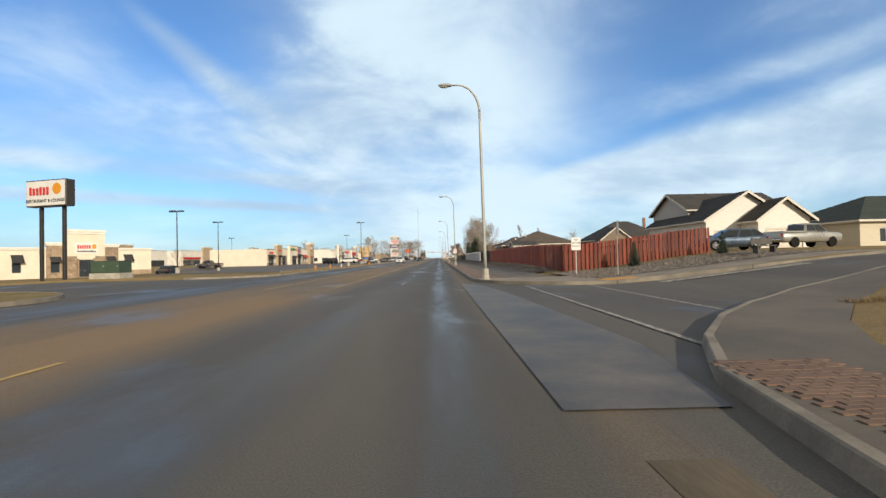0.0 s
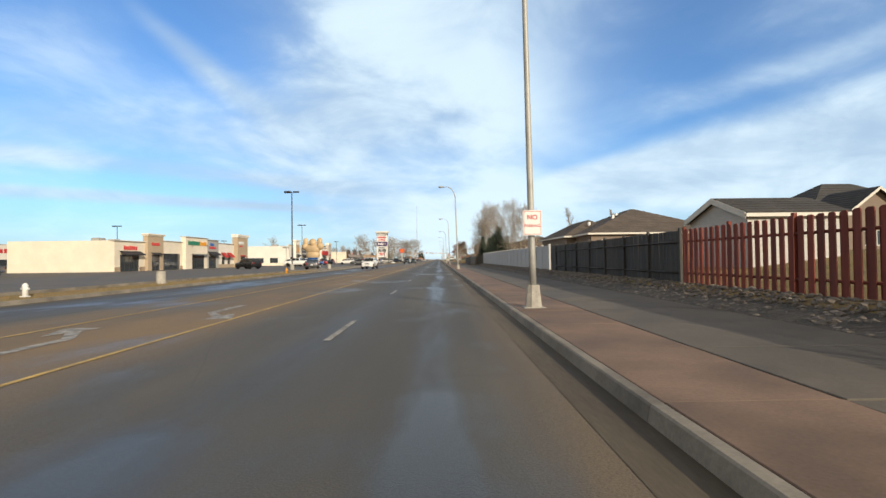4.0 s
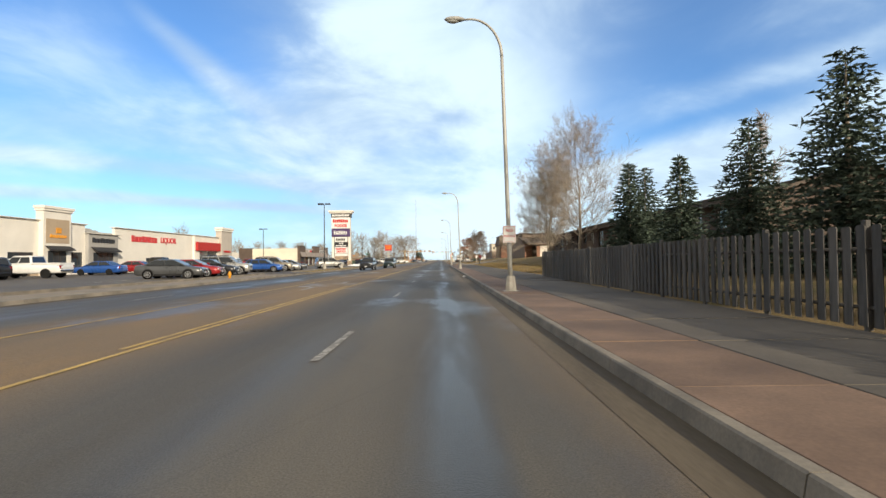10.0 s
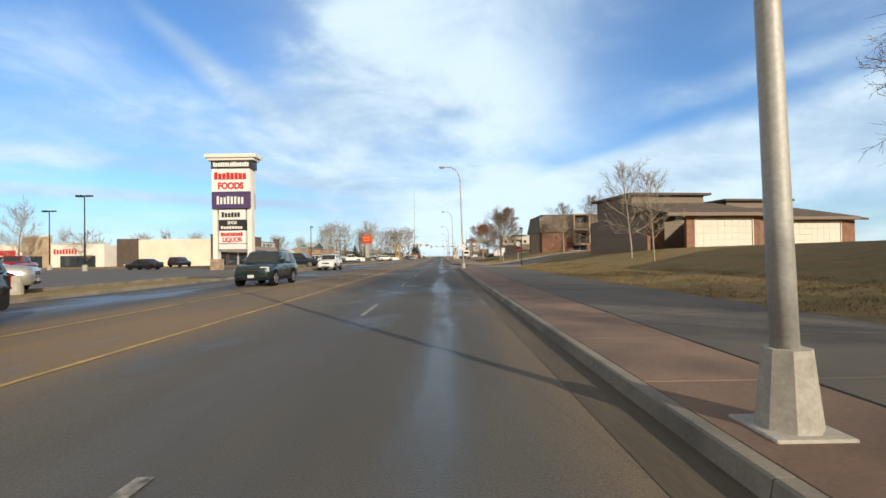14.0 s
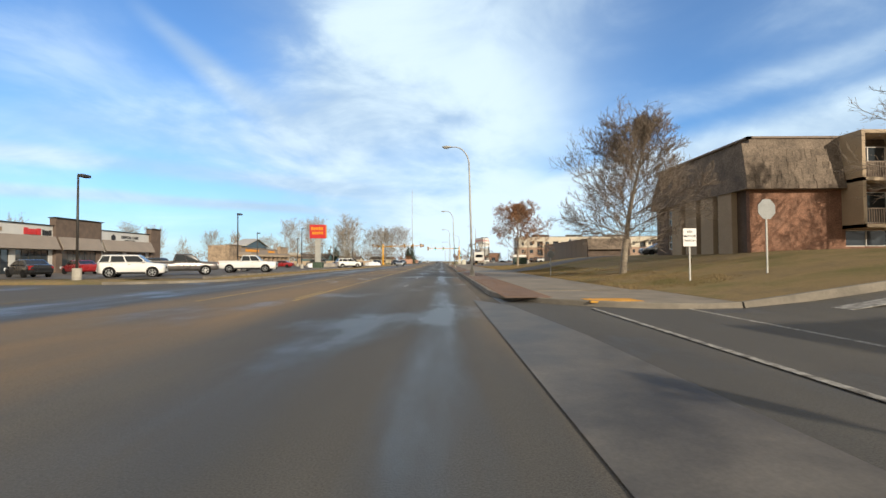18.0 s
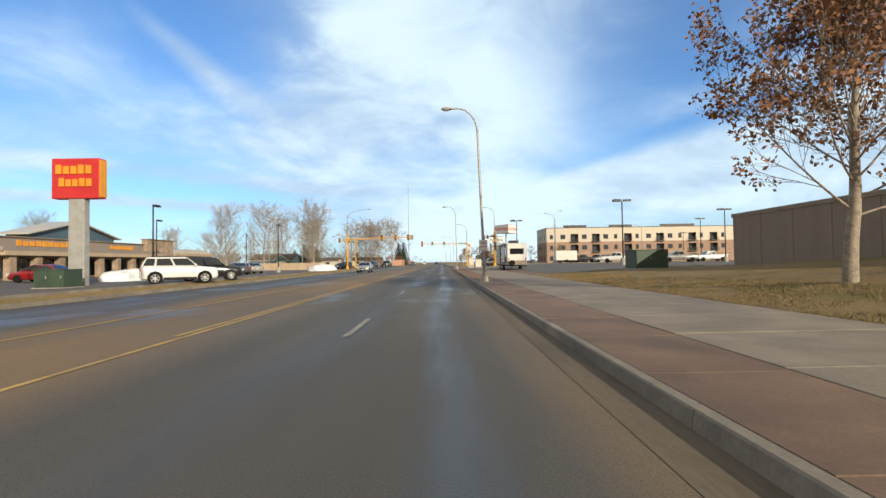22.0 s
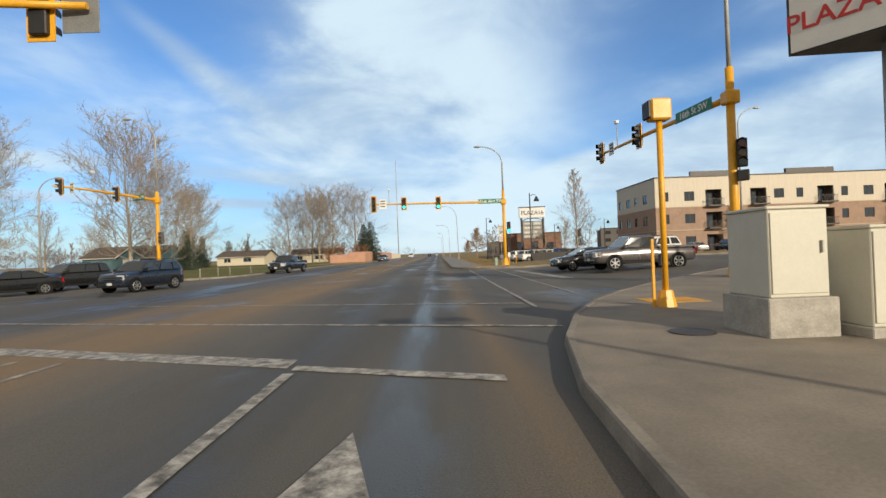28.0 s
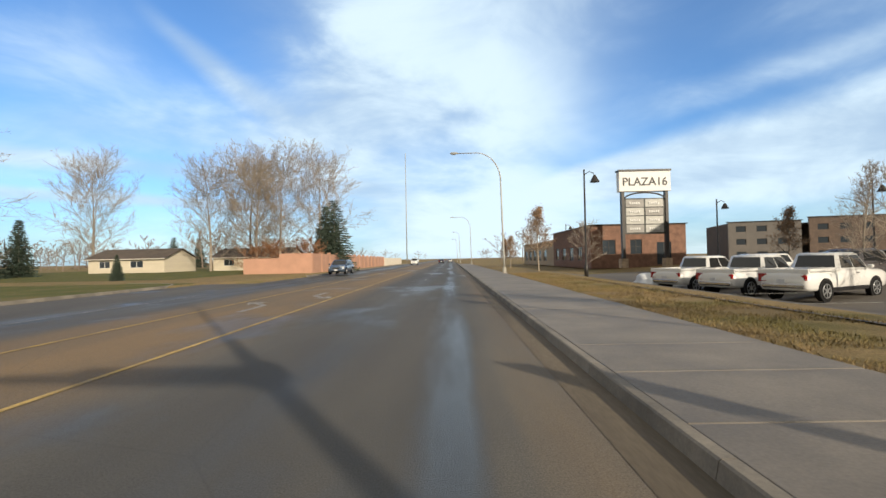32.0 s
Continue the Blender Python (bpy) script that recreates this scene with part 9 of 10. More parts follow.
def mast(x, y, arm_to, label, arm_z=6.0, pole_top=7.4, lum=None, heads=(), lit=True, name=None, name_at=None, camera_at=None, side=None, boards=(), facing=0, pole_r=0.17, bow=0.35, dark=None):
    """A yellow signal pole with a mast arm to the place arm_to."""
    e = empty("traffic_signal", pose(x, y, land(x, y) + 0.12), label, "traffic signal", "traffic signals of the crossing")
    bm = bmesh.new()
    bmesh.ops.create_cone(bm, cap_ends=True, segments=8, radius1=0.36, radius2=0.22, depth=0.75, matrix=pose(0, 0, 0.33, 0, 0, 22.5))
    part("footing", bm, SIGYEL, e, "flared yellow base")
    part("pole", tube(bmesh.new(), [(0, 0, 0), (0, 0, 3), (0, 0, pole_top)], [pole_r, pole_r * 0.92, pole_r * 0.8], 12), SIGYEL, e)
    dx, dy = arm_to[0] - x, arm_to[1] - y
    L = math.hypot(dx, dy)
    ux, uy = dx / L, dy / L
    yaw = math.degrees(math.atan2(dy, dx))
    pts = [(ux * L * t, uy * L * t, arm_z + bow * math.sin(t * 1.5)) for t in (i / 8 for i in range(9))]
    arm = part("mast_arm", tube(bmesh.new(), pts, [0.13 - 0.065 * i / 8 for i in range(9)], 10), SIGYEL, e)
    part("arm_flange", boxes((-0.26, 0.26, -0.26, 0.26, arm_z - 0.25, arm_z + 0.25), bevel=0.06), SIGYEL, e)
    for i, d in enumerate(heads):
        z = arm_z + bow * math.sin(d / L * 1.5)
        signal_head(e, pose(ux * d, uy * d - 0.0, z, rz=facing) @ pose(0, -0.22, 0), lit and i != dark, back=True, sections=4 if i == dark else 3)
    for d, w, h, mat, rows in boards:
        z = arm_z + bow * math.sin(d / L * 1.5)
        b = part("sign_board", boxes((-w / 2, w / 2, -0.16, -0.14, -h / 2, h / 2), bevel=0.004), mat, e)
        b.matrix_local = pose(ux * d, uy * d, z, rz=facing)
        for k in range(3):
            part("sign_bar", boxes((-w * 0.32, w * 0.32, -0.165, -0.16, h * (0.25 - 0.26 * k), h * (0.25 - 0.26 * k) + 0.09)), rows, b)
    if name:
        d0, size, fw = name_at
        b = part("name_plate", boxes((-fw / 2, fw / 2, -0.16, -0.145, -0.23, 0.23), bevel=0.004), SIGNGREEN, e, "green street name plate with white letters")
        b.matrix_local = pose(ux * d0, uy * d0, arm_z + 0.08, rz=facing)
        words("sign_text", name, size, SIGNWHITE, b, pose(0, -0.165, 0), 0.003, bold=0.006)
    if camera_at:
        d = camera_at
        z = arm_z + bow * math.sin(d / L * 1.5)
        c = part("detector_post", tube(bmesh.new(), [(ux * d, uy * d, z), (ux * d, uy * d, z + 1.35)], 0.025, 6), GALV, e)
        part("detector", boxes((ux * d - 0.09, ux * d + 0.09, uy * d - 0.15, uy * d + 0.15, z + 1.32, z + 1.5), bevel=0.03), SIGNWHITE, c)
    if lum:
        lx, ly, lz = lum
        pts = [(0, 0, pole_top - 0.1), (0, 0, lz - 1.7)] + [(lx * (1 - math.cos(a)), ly * (1 - math.cos(a)), lz - 1.7 + 1.7 * math.sin(a)) for a in (math.pi / 2 * i / 10 for i in range(1, 11))]
        part("lamp_arm", tube(bmesh.new(), pts, [0.085, 0.075] + [0.06 - 0.002 * i for i in range(10)], 8), GALV, e, "galvanised lamp arm")
        bm = bmesh.new()
        bmesh.ops.create_uvsphere(bm, u_segments=12, v_segments=8, radius=0.5, matrix=Matrix.LocRotScale((lx + 0.28 * np.sign(lx), ly + 0.28 * np.sign(ly), lz), None, (0.8 if abs(lx) > abs(ly) else 0.34, 0.34 if abs(lx) > abs(ly) else 0.8, 0.2)))
        part("lamp_head", bm, GALV, e)
    for (sx, sy, sz, turn) in side or ():
        signal_head(e, pose(sx, sy, sz, rz=turn), lit, plate=False)
        p = part("walk_signal", boxes((-0.2, 0.2, -0.12, 0.12, -0.2, 0.2), bevel=0.03), BLACK, e, "black walk signal box")
        p.matrix_local = pose(sx, sy, sz - 0.85, rz=turn)
    return e


# the pole across, whose arm spans the road ahead
mast(7.3, 467.9, (-5.4, 467.0), "yellow traffic signal with a long arm and green lights", 6.28, 7.45, (-2.1, 0.0, 11.8), (12.7, 9.8, 6.45), True, "31st Ave SW", (1.25, 0.44, 2.5), 11.25, ((0.42, -0.1, 3.75, 0),),
     ((11.85, 0.72, 0.95, SIGNWHITE, SIGNBLACK),), bow=0.08, dark=0)
# near pole: its arm reaches over the far lanes, seen from behind
mast(-18.8, 427.6, (-5.8, 429.3), "yellow traffic signal pole with an arm over the far lanes", 6.0, 7.0, (4.2, 0.0, 12.0), (6.8, 9.6, 12.2), False, None, None, 11.8, None, ((12.9, 0.7, 0.9, ALU, ALU),), facing=180)
# poles of the cross street
mast(11.9, 438.3, (10.7, 449.2), "yellow traffic signal with an arm over the side street", 6.75, 7.9, (-2.0, 1.5, 13.2), (6.3, 10.5), False, "16th St SW", (2.0, 0.40, 2.4), 8.9, ((0.15, -0.35, 4.6, -30),), ((9.3, 0.6, 0.7, SIGNWHITE, SIGNBLACK),), facing=-84, pole_r=0.18, bow=0.1)
mast(-23.2, 461.7, (-26.3, 454.4), "yellow traffic signal with an arm over the side street", 6.85, 7.6, (-1.5, -0.6, 13.6), (3.2, 7.2), False, "16th St SW", (1.5, 0.36, 1.7), 5.2, ((0.4, -0.2, 3.6, -60),), ((6.5, 0.6, 0.8, SIGNWHITE, SIGNBLACK),), facing=-30)
# post with a yellow box and a thin marker
PP = empty("signal_post", pose(5.9, 431.4, 0.12), "yellow post with a boxed signal seen from behind", "traffic signal")
bm = bmesh.new()
bmesh.ops.create_cone(bm, cap_ends=True, segments=8, radius1=0.24, radius2=0.15, depth=0.4, matrix=pose(0, 0, 0.2, 0, 0, 22.5))
part("footing", bm, SIGYEL, PP)
part("post", tube(bmesh.new(), [(0, 0, 0.1), (0, 0, 2.5), (0, 0, 4.4)], 0.07, 10), SIGYEL, PP)
bx = part("signal_box", boxes((-0.24, 0.24, -0.18, 0.18, 4.35, 4.85), bevel=0.04), SIGYEL, PP)
part("visor", boxes((-0.32, -0.24, -0.17, 0.17, 4.4, 4.8), bevel=0.02), BLACK, bx)
part("marker", boxes((-0.31, -0.25, -0.03, 0.03, 0, 1.6)), SIGYEL, PP)
part("push_button", boxes((-0.13, -0.07, -0.05, 0.05, 0.95, 1.25), bevel=0.02), BLACK, PP)
for x, y in ((7.0, 463.4), (8.8, 470.5)):
    pb = empty("push_button_post", pose(x, y, land(x, y) + 0.1), "short post with a push button plate", "post")
    part("post", tube(bmesh.new(), [(0, 0, 0), (0, 0, 1.25)], 0.05, 8), SIGYEL, pb)
    part("button_plate", boxes((-0.12, 0.12, -0.08, -0.05, 0.9, 1.3), bevel=0.01), SIGNWHITE, pb)
for x, y in ((-21.3, 460.6), (-20.4, 463.0), (-20.9, 467.6), (-20.0, 468.2), (-19.4, 472.0)):
    tagged(part("marker_post", tube(bmesh.new(), [(x, y, 0.0), (x, y, 0.95)], 0.05, 8), WHITE), "short white marker post in the verge", "post", "marker posts")
# lamps of the crossing further off
for x, y, arm, up in ((33.0, 471.0, 2.0, 4.5), (-40, 470, 2.0, 0), (-36, 432, 2.0, 0), (58, 470, -2.0, 0), (24, 432, -2.0, 0)):
    e = empty("street_lamp", pose(x, y, land(x, y) + 0.1), "galvanised street lamp with a curved arm by the cross street", "street lamp", "street lamps along the road")
    pts = [(0, 0, 0), (0, 0, 9 + up)] + [(arm * (1 - math.cos(a)), 0, 9 + up + 1.6 * math.sin(a)) for a in (math.pi / 2 * i / 8 for i in range(1, 9))]
    part("pole", tube(bmesh.new(), pts, [0.11, 0.08] + [0.06 - 0.002 * i for i in range(8)], 8), GALV, e)
    part("lamp_head", boxes((arm * 1.0 - 0.3, arm * 1.0 + 0.3, -0.15, 0.15, 10.5 + up, 10.68 + up), bevel=0.06), GALV, e)

# black lamps of the plaza
for x, y, h in ((10.2, 513, 8.0), (26, 524, 7.0), (20, 560, 7.5), (34, 516, 7.0), (11.5, 476, 7.9)):
    e = empty("plaza_lamp", pose(x, y, land(x, y) + 0.1), "black plaza lamp with a bell shade on a bracket", "lamp post", "plaza lamps")
    part("pole", tube(bmesh.new(), [(0, 0, 0), (0, 0, 0.9), (0, 0, 0.95), (0, 0, h)], [0.16, 0.13, 0.08, 0.06], 10), DARKSTEEL, e)
    part("bracket", tube(bmesh.new(), [(0, 0, h - 0.4), (0.4, 0, h - 0.15), (0.75, 0, h - 0.3)], 0.03, 6), DARKSTEEL, e)
    bm = bmesh.new()
    bmesh.ops.create_cone(bm, cap_ends=True, segments=14, radius1=0.36, radius2=0.08, depth=0.55, matrix=pose(0.78, 0, h - 0.68))
    part("shade", bm, DARKSTEEL, e)

# fifth-wheel trailer
RVB = material("trailer_white", (0.66, 0.64, 0.60), 0.35, vary=0.05, scale=0.6, grain=14, grain_vary=0.03, bump=0.02)
RVT = material("trailer_tan", (0.25, 0.20, 0.15), 0.4, vary=0.08, scale=0.6, grain=14, bump=0.02)
V = empty("camper_trailer", pose(8.2, 391.0, 0.13), "white and tan fifth-wheel camper trailer parked on the paving", "camper trailer")
prof = [(0.0, 0.75), (0.0, 3.35), (4.0, 3.62), (8.4, 3.5), (12.6, 2.75), (13.3, 2.3), (13.3, 1.75), (12.6, 1.6), (11.0, 1.6), (10.8, 0.75)]
bm = bmesh.new()
l, r = [bm.verts.new((0, y, z)) for y, z in prof], [bm.verts.new((2.45, y, z)) for y, z in prof]
for i in range(len(prof)):
    j = (i + 1) % len(prof)
    bm.faces.new((l[i], l[j], r[j], r[i]))
bm.faces.new(l)
bm.faces.new(r)
bmesh.ops.recalc_face_normals(bm, faces=bm.faces[:])
bmesh.ops.bevel(bm, geom=[e for e in bm.edges], offset=0.05, segments=2, affect="EDGES")
part("body", bm, RVB, V)
bm = bmesh.new()
q = [bm.verts.new((-0.012, y, z)) for y, z in ((0.05, 0.78), (8.6, 0.78), (6.4, 1.0), (3.0, 1.7), (0.05, 1.9))]
bm.faces.new(q)
part("tan_stripe", bm, RVT, V)
for a, b, c, d, w in ((0.6, 2.6, 3.6, 2.9, 0.10), (3.6, 2.9, 5.4, 2.2, 0.12), (5.4, 2.2, 7.4, 1.75, 0.08), (1.2, 1.5, 3.8, 1.9, 0.09), (7.6, 1.9, 9.6, 2.3, 0.07), (10.2, 2.3, 12.3, 2.0, 0.08), (10.2, 2.0, 12.4, 1.85, 0.06)):
    n = 8
    pts = [(-0.016, a + (c - a) * i / n, b + (d - b) * i / n + 0.16 * math.sin(math.pi * i / n)) for i in range(n + 1)]
    bm = bmesh.new()
    up = [bm.verts.new((x, y, z + w * math.sin(math.pi * (i + 0.5) / (n + 1)))) for i, (x, y, z) in enumerate(pts)]
    dn = [bm.verts.new((x, y, z - w * math.sin(math.pi * (i + 0.5) / (n + 1)))) for i, (x, y, z) in enumerate(pts)]
    for i in range(n):
        bm.faces.new((up[i], up[i + 1], dn[i + 1], dn[i]))
    part("swoosh", bm, TRIM if w < 0.1 else RVT, V)


def rv_frame(y0, y1, z0, z1, out=0.05, w=0.07, name="slide_out"):
    s = part(name, boxes((-out, 0.0, y0, y1, z0, z1), bevel=0.02), RVB, V)
    part("trim", boxes((-out - 0.02, -out + 0.005, y0 - w, y0, z0 - w, z1 + w), (-out - 0.02, -out + 0.005, y1, y1 + w, z0 - w, z1 + w), (-out - 0.02, -out + 0.005, y0, y1, z1, z1 + w), (-out - 0.02, -out + 0.005, y0, y1, z0 - w, z0)), TRIM, s)
    return s


rv_frame(1.8, 5.8, 1.05, 3.15)
rv_frame(9.9, 12.0, 1.85, 2.75)
dd = rv_frame(7.2, 8.6, 0.85, 2.95, 0.03, 0.05, "entry_door")
part("door_window", boxes((-0.05, -0.03, 7.6, 8.2, 1.75, 2.25), (-0.05, -0.03, 7.6, 8.2, 2.55, 2.85), bevel=0.005), CARGLASS, dd)
for y0, y1, z0, z1 in ((0.3, 1.5, 1.75, 2.85), (4.2, 4.7, 2.8, 3.0), (4.3, 4.8, 1.35, 1.6), (10.2, 10.5, 2.1, 2.6), (4.9, 5.3, 2.0, 2.25)):
    part("window", boxes((-0.07, -0.02, y0, y1, z0, z1), bevel=0.01), CARGLASS, V)
part("hatch_door", boxes((-0.03, 0, 9.6, 10.7, 0.85, 1.5), (-0.075, -0.05, 2.2, 3.4, 1.1, 1.9), bevel=0.01), RVB, V)
part("awning_arm", boxes((-0.10, -0.02, 0.9, 9.4, 3.28, 3.36), (-0.10, -0.02, 1.6, 1.72, 1.0, 3.3), (-0.10, -0.02, 6.55, 6.67, 0.95, 3.3)), TRIM, V, "black awning rail")
part("rear_window", boxes((0.35, 2.1, -0.03, 0.0, 2.05, 2.75), bevel=0.01), CARGLASS, V)
part("rear_bumper", boxes((0.05, 2.4, -0.18, 0.0, 0.55, 0.72), bevel=0.02), TRIM, V)
part("rear_panel", boxes((0.05, 2.4, -0.012, 0.0, 0.8, 1.25)), RVT, V)
for x in (0.12, 2.2):
    part("tail_light", boxes((x, x + 0.14, -0.04, 0, 1.3, 1.55), bevel=0.02), TAILL, V)
part("roof_unit", boxes((0.6, 1.8, 2.2, 3.4, 3.45, 3.85), bevel=0.06), BLACK, V, "black rooftop air unit")
part("roof_unit", boxes((0.7, 1.7, 8.2, 9.0, 3.45, 3.75), bevel=0.06), BLACK, V)
part("ladder", tube(tube(bmesh.new(), [(2.0, -0.12, 0.8), (2.0, -0.12, 3.6), (2.0, 0.3, 3.7)], 0.02, 6), [(2.35, -0.12, 0.8), (2.35, -0.12, 3.6), (2.35, 0.3, 3.7)], 0.02, 6), GALV, V)
part("landing_leg", boxes((0.3, 0.42, 10.4, 10.52, 0.0, 0.8), (2.0, 2.12, 10.4, 10.52, 0.0, 0.8)), TRIM, V)
part("chassis", boxes((0.3, 2.1, 0.2, 10.6, 0.55, 0.76)), TRIM, V)
for x in (0.08, 2.37):
    for y in (4.2, 5.15):
        wh = new("wheel")
        wh.parent = V
        wh.matrix_local = pose(x, y, 0.38)
        t = bmesh.new()
        bmesh.ops.create_cone(t, cap_ends=True, segments=20, radius1=0.38, radius2=0.38, depth=0.24, matrix=pose(0, 0, 0, 0, 90, 0))
        part("tyre", t, TYRE, wh)
        rm = bmesh.new()
        bmesh.ops.create_cone(rm, cap_ends=True, segments=16, radius1=0.24, radius2=0.22, depth=0.02, matrix=pose(-0.125 if x < 1 else 0.125, 0, 0, 0, 90, 0))
        part("rim", rm, RIM, wh)
sp3 = bmesh.new()
bmesh.ops.create_cone(sp3, cap_ends=True, segments=20, radius1=0.36, radius2=0.36, depth=0.2, matrix=pose(0.55, -0.3, 0.95, 90, 0, 0))
part("spare_wheel", sp3, TYRE, V)
part("wheel_skirt", boxes((-0.03, 0.05, 3.75, 5.6, 0.72, 0.86), bevel=0.02), RVT, V)
# small cargo trailer and a lorry far across the lot
ct = empty("cargo_trailer", pose(26.0, 432, 0.9), "small white box trailer parked in the lot", "trailer")
part("body", boxes((-2.2, 2.2, -1, 1, 0.4, 2.4), bevel=0.06), RVB, ct)
part("wheel", tube(bmesh.new(), [(0, -1.1, 0.3), (0, 1.1, 0.3)], 0.3, 14), TYRE, ct)

# houses beyond the crossing
LH = empty("house", pose(-77.5, 527, 0.1, rz=-5) @ Matrix.Scale(1.15, 4), "teal house with a brown shingle roof", "house")
gable(LH, 0, 15, 0, 9, 2.7, 4.7, SIDINGT, SHINGLEB, "x", front=[(2, 3.4, 0.9, 2.1), (9, 11, 0.9, 2.1)])
window(LH, 2, 3.4, 0.9, 2.1, 0, 2, 1, WHITEFRAME)
window(LH, 9, 11, 0.9, 2.1, 0, 2, 1, WHITEFRAME)
gable(LH, 10.5, 15.5, -4, 0, 2.6, 4.2, SIDINGT, SHINGLEB, "y", front=[(11.5, 14.5, 0, 2.1)])
garage_door(LH, 11.5, 14.5, 2.1, -4)
for x, y, w, lab in ((-63, 560, 14, "low white ranch house with a grey roof"), (-44, 566, 14, "low white ranch house behind a lawn"), (-118, 520, 15, "tan house with a brown roof"), (-58, 470, 0, "")):
    if not w:
        continue
    q = empty("house", pose(x, y, 0.1, rz=-4), lab, "house")
    fr = [(2, 4, 0.9, 2.1), (w * 0.55, w * 0.55 + 2.4, 0.9, 2.1)]
    gable(q, 0, w, 0, 9, 2.5, 4.1, SIDING, SHINGLEB, "x", front=fr)
    for f in fr:
        window(q, *f, 0, 2, 1, WHITEFRAME)
yh = empty("house", pose(-92, 486, 0.1, rz=10), "cream house with a steep brown roof", "house")
gable(yh, 0, 12, 0, 10, 3.0, 6.6, SIDING, SHINGLEB, "y", front=[(4, 6, 0.9, 2.2)])
window(yh, 4, 6, 0.9, 2.2, 0, 2, 1, WHITEFRAME)

# pink block wall along the far pavement
BW = empty("garden_wall", pose(0, 0, 0.1), "pinkish stucco garden wall with piers along the far road", "wall")
PINK = material("pink_stucco", (0.46, 0.265, 0.185), 0.9, vary=0.1, scale=0.6, grain=14, bump=0.3)
part("wall_panel", boxes((-25.0, -20.6, 535.0, 535.25, -0.2, 1.9)), PINK, BW)
part("wall_panel", boxes((-20.6, -16.6, 535.0, 535.25, -0.2, 2.45)), PINK, BW)
for i in range(14):
    y0 = 535.3 + i * 4.0
    part("wall_panel", boxes((-16.8 + i * 0.06, -16.55 + i * 0.06, y0, y0 + 3.7, -0.2, 2.4 - 0.03 * i)), PINK, BW)
    part("pier", boxes((-16.9 + i * 0.06, -16.45 + i * 0.06, y0 + 3.7, y0 + 4.0, -0.2, 2.6 - 0.03 * i), bevel=0.02), PINK, BW)
for i in range(10):
    y0 = 592 + i * 4.0
    part("wall_panel", boxes((-15.9, -15.7, y0, y0 + 3.95, -0.2, 1.9)), STUCCO, BW)
tw = empty("garden_wall", pose(0, 0, 0.1), "low tan block wall behind the bank lot", "wall")
for i in range(15):
    part("wall_panel", boxes((-52 + i * 1.9, -50.12 + i * 1.9, 440 - 8 - i * 0.2, 440.25 - 8 - i * 0.2, -0.2, 1.5)), STUCCOT, tw)
rust = bare_tree(91, 4.2, "rust-red leafless shrub by the garden wall", twig=LEAFO, form="round", counts=(18, 7, 5, 2), first=0.04, reach=0.6, wide=(70, 20), trunk_r=0.05, category="shrub", group="", thin_r=0.012, stems=3)
rust.matrix_basis = pose(-23, 540, 0.1)
plant(rust, -19, 541, 1.05, 60)
plant(rust, -26.5, 541.5, 0.9, 130)

# snow heaps
SNOW = material("old_snow", (0.72, 0.74, 0.76), 0.7, vary=0.12, scale=1.5, grain=8, grain_vary=0.12, bump=0.6, dist=0.05)


def heap(x, y, w, d, h, mat, label, seed, cat="snow heap", name="snow_mound"):
    bm = bmesh.new()
    bmesh.ops.create_icosphere(bm, subdivisions=4, radius=1.0)
    for v in bm.verts:
        n = noise.fractal(v.co * 1.8 + Vector((seed * 7.1, 0, 0)), 0.9, 2.0, 4)
        v.co *= 1 + 0.22 * n
        v.co = Vector((v.co.x * w / 2, v.co.y * d / 2, max(-0.05, v.co.z) * h))
    for f in bm.faces:
        f.smooth = True
    ob = part(name, bm, mat)
    ob.matrix_world = pose(x, y, land(x, y) + 0.1)
    return tagged(ob, label, cat)


heap(-20.0, 412.0, 4.6, 4.2, 1.15, SNOW, "heap of old white snow on the verge", 1)
heap(-20.0, 262.0, 3.6, 3.0, 0.5, SNOW, "thin heap of old snow by the sign", 2)
heap(-26.5, 371.5, 3.0, 4.5, 1.0, SNOW, "heap of old snow by the bank", 3)
heap(-24.5, 376, 4.0, 5.0, 0.9, material("dirty_snow", (0.30, 0.27, 0.23), 0.85, vary=0.3, scale=1.2, grain=8, bump=0.5), "heap of dirty grey snow by the bank", 4)
heap(13.4, 507.5, 3.5, 3.0, 1.0, SNOW, "heap of old snow behind the parked trucks", 5)

# inflatable strongman by the shops, a plain blown-up figure
FIG = material("tan_vinyl", (0.52, 0.38, 0.22), 0.55, vary=0.12, scale=0.8, grain=10, bump=0.1)
bm = bmesh.new()
for c, r in (((0, 0, 1.0), (0.62, 0.55, 1.0)), ((0, 0, 2.2), (0.95, 0.6, 0.85)), ((0, 0, 3.1), (1.15, 0.65, 0.8)), ((0.1, -0.15, 4.05), (0.5, 0.5, 0.62)), ((1.05, 0, 3.5), (0.5, 0.45, 0.55)), ((-1.05, 0, 3.5), (0.5, 0.45, 0.55)),
             ((1.0, 0, 4.2), (0.36, 0.36, 0.62)), ((-1.0, 0, 4.2), (0.36, 0.36, 0.62)), ((0.55, 0, 0.35), (0.5, 0.6, 0.45)), ((-0.55, 0, 0.35), (0.5, 0.6, 0.45))):
    bmesh.ops.create_uvsphere(bm, u_segments=18, v_segments=12, radius=1.0, matrix=Matrix.LocRotScale(c, None, r))
for f in bm.faces:
    f.smooth = True
fig = part("inflatable_figure", bm, FIG)
fig.data.materials.append(SIGNBLUE)
fig.data.materials.append(material("grey_vinyl_feet", (0.35, 0.34, 0.32), 0.6, vary=0.1, scale=1, grain=12))
for p in fig.data.polygons:
    z = p.center.z
    p.material_index = 1 if 1.25 < z < 1.75 else (2 if z < 0.75 else 0)
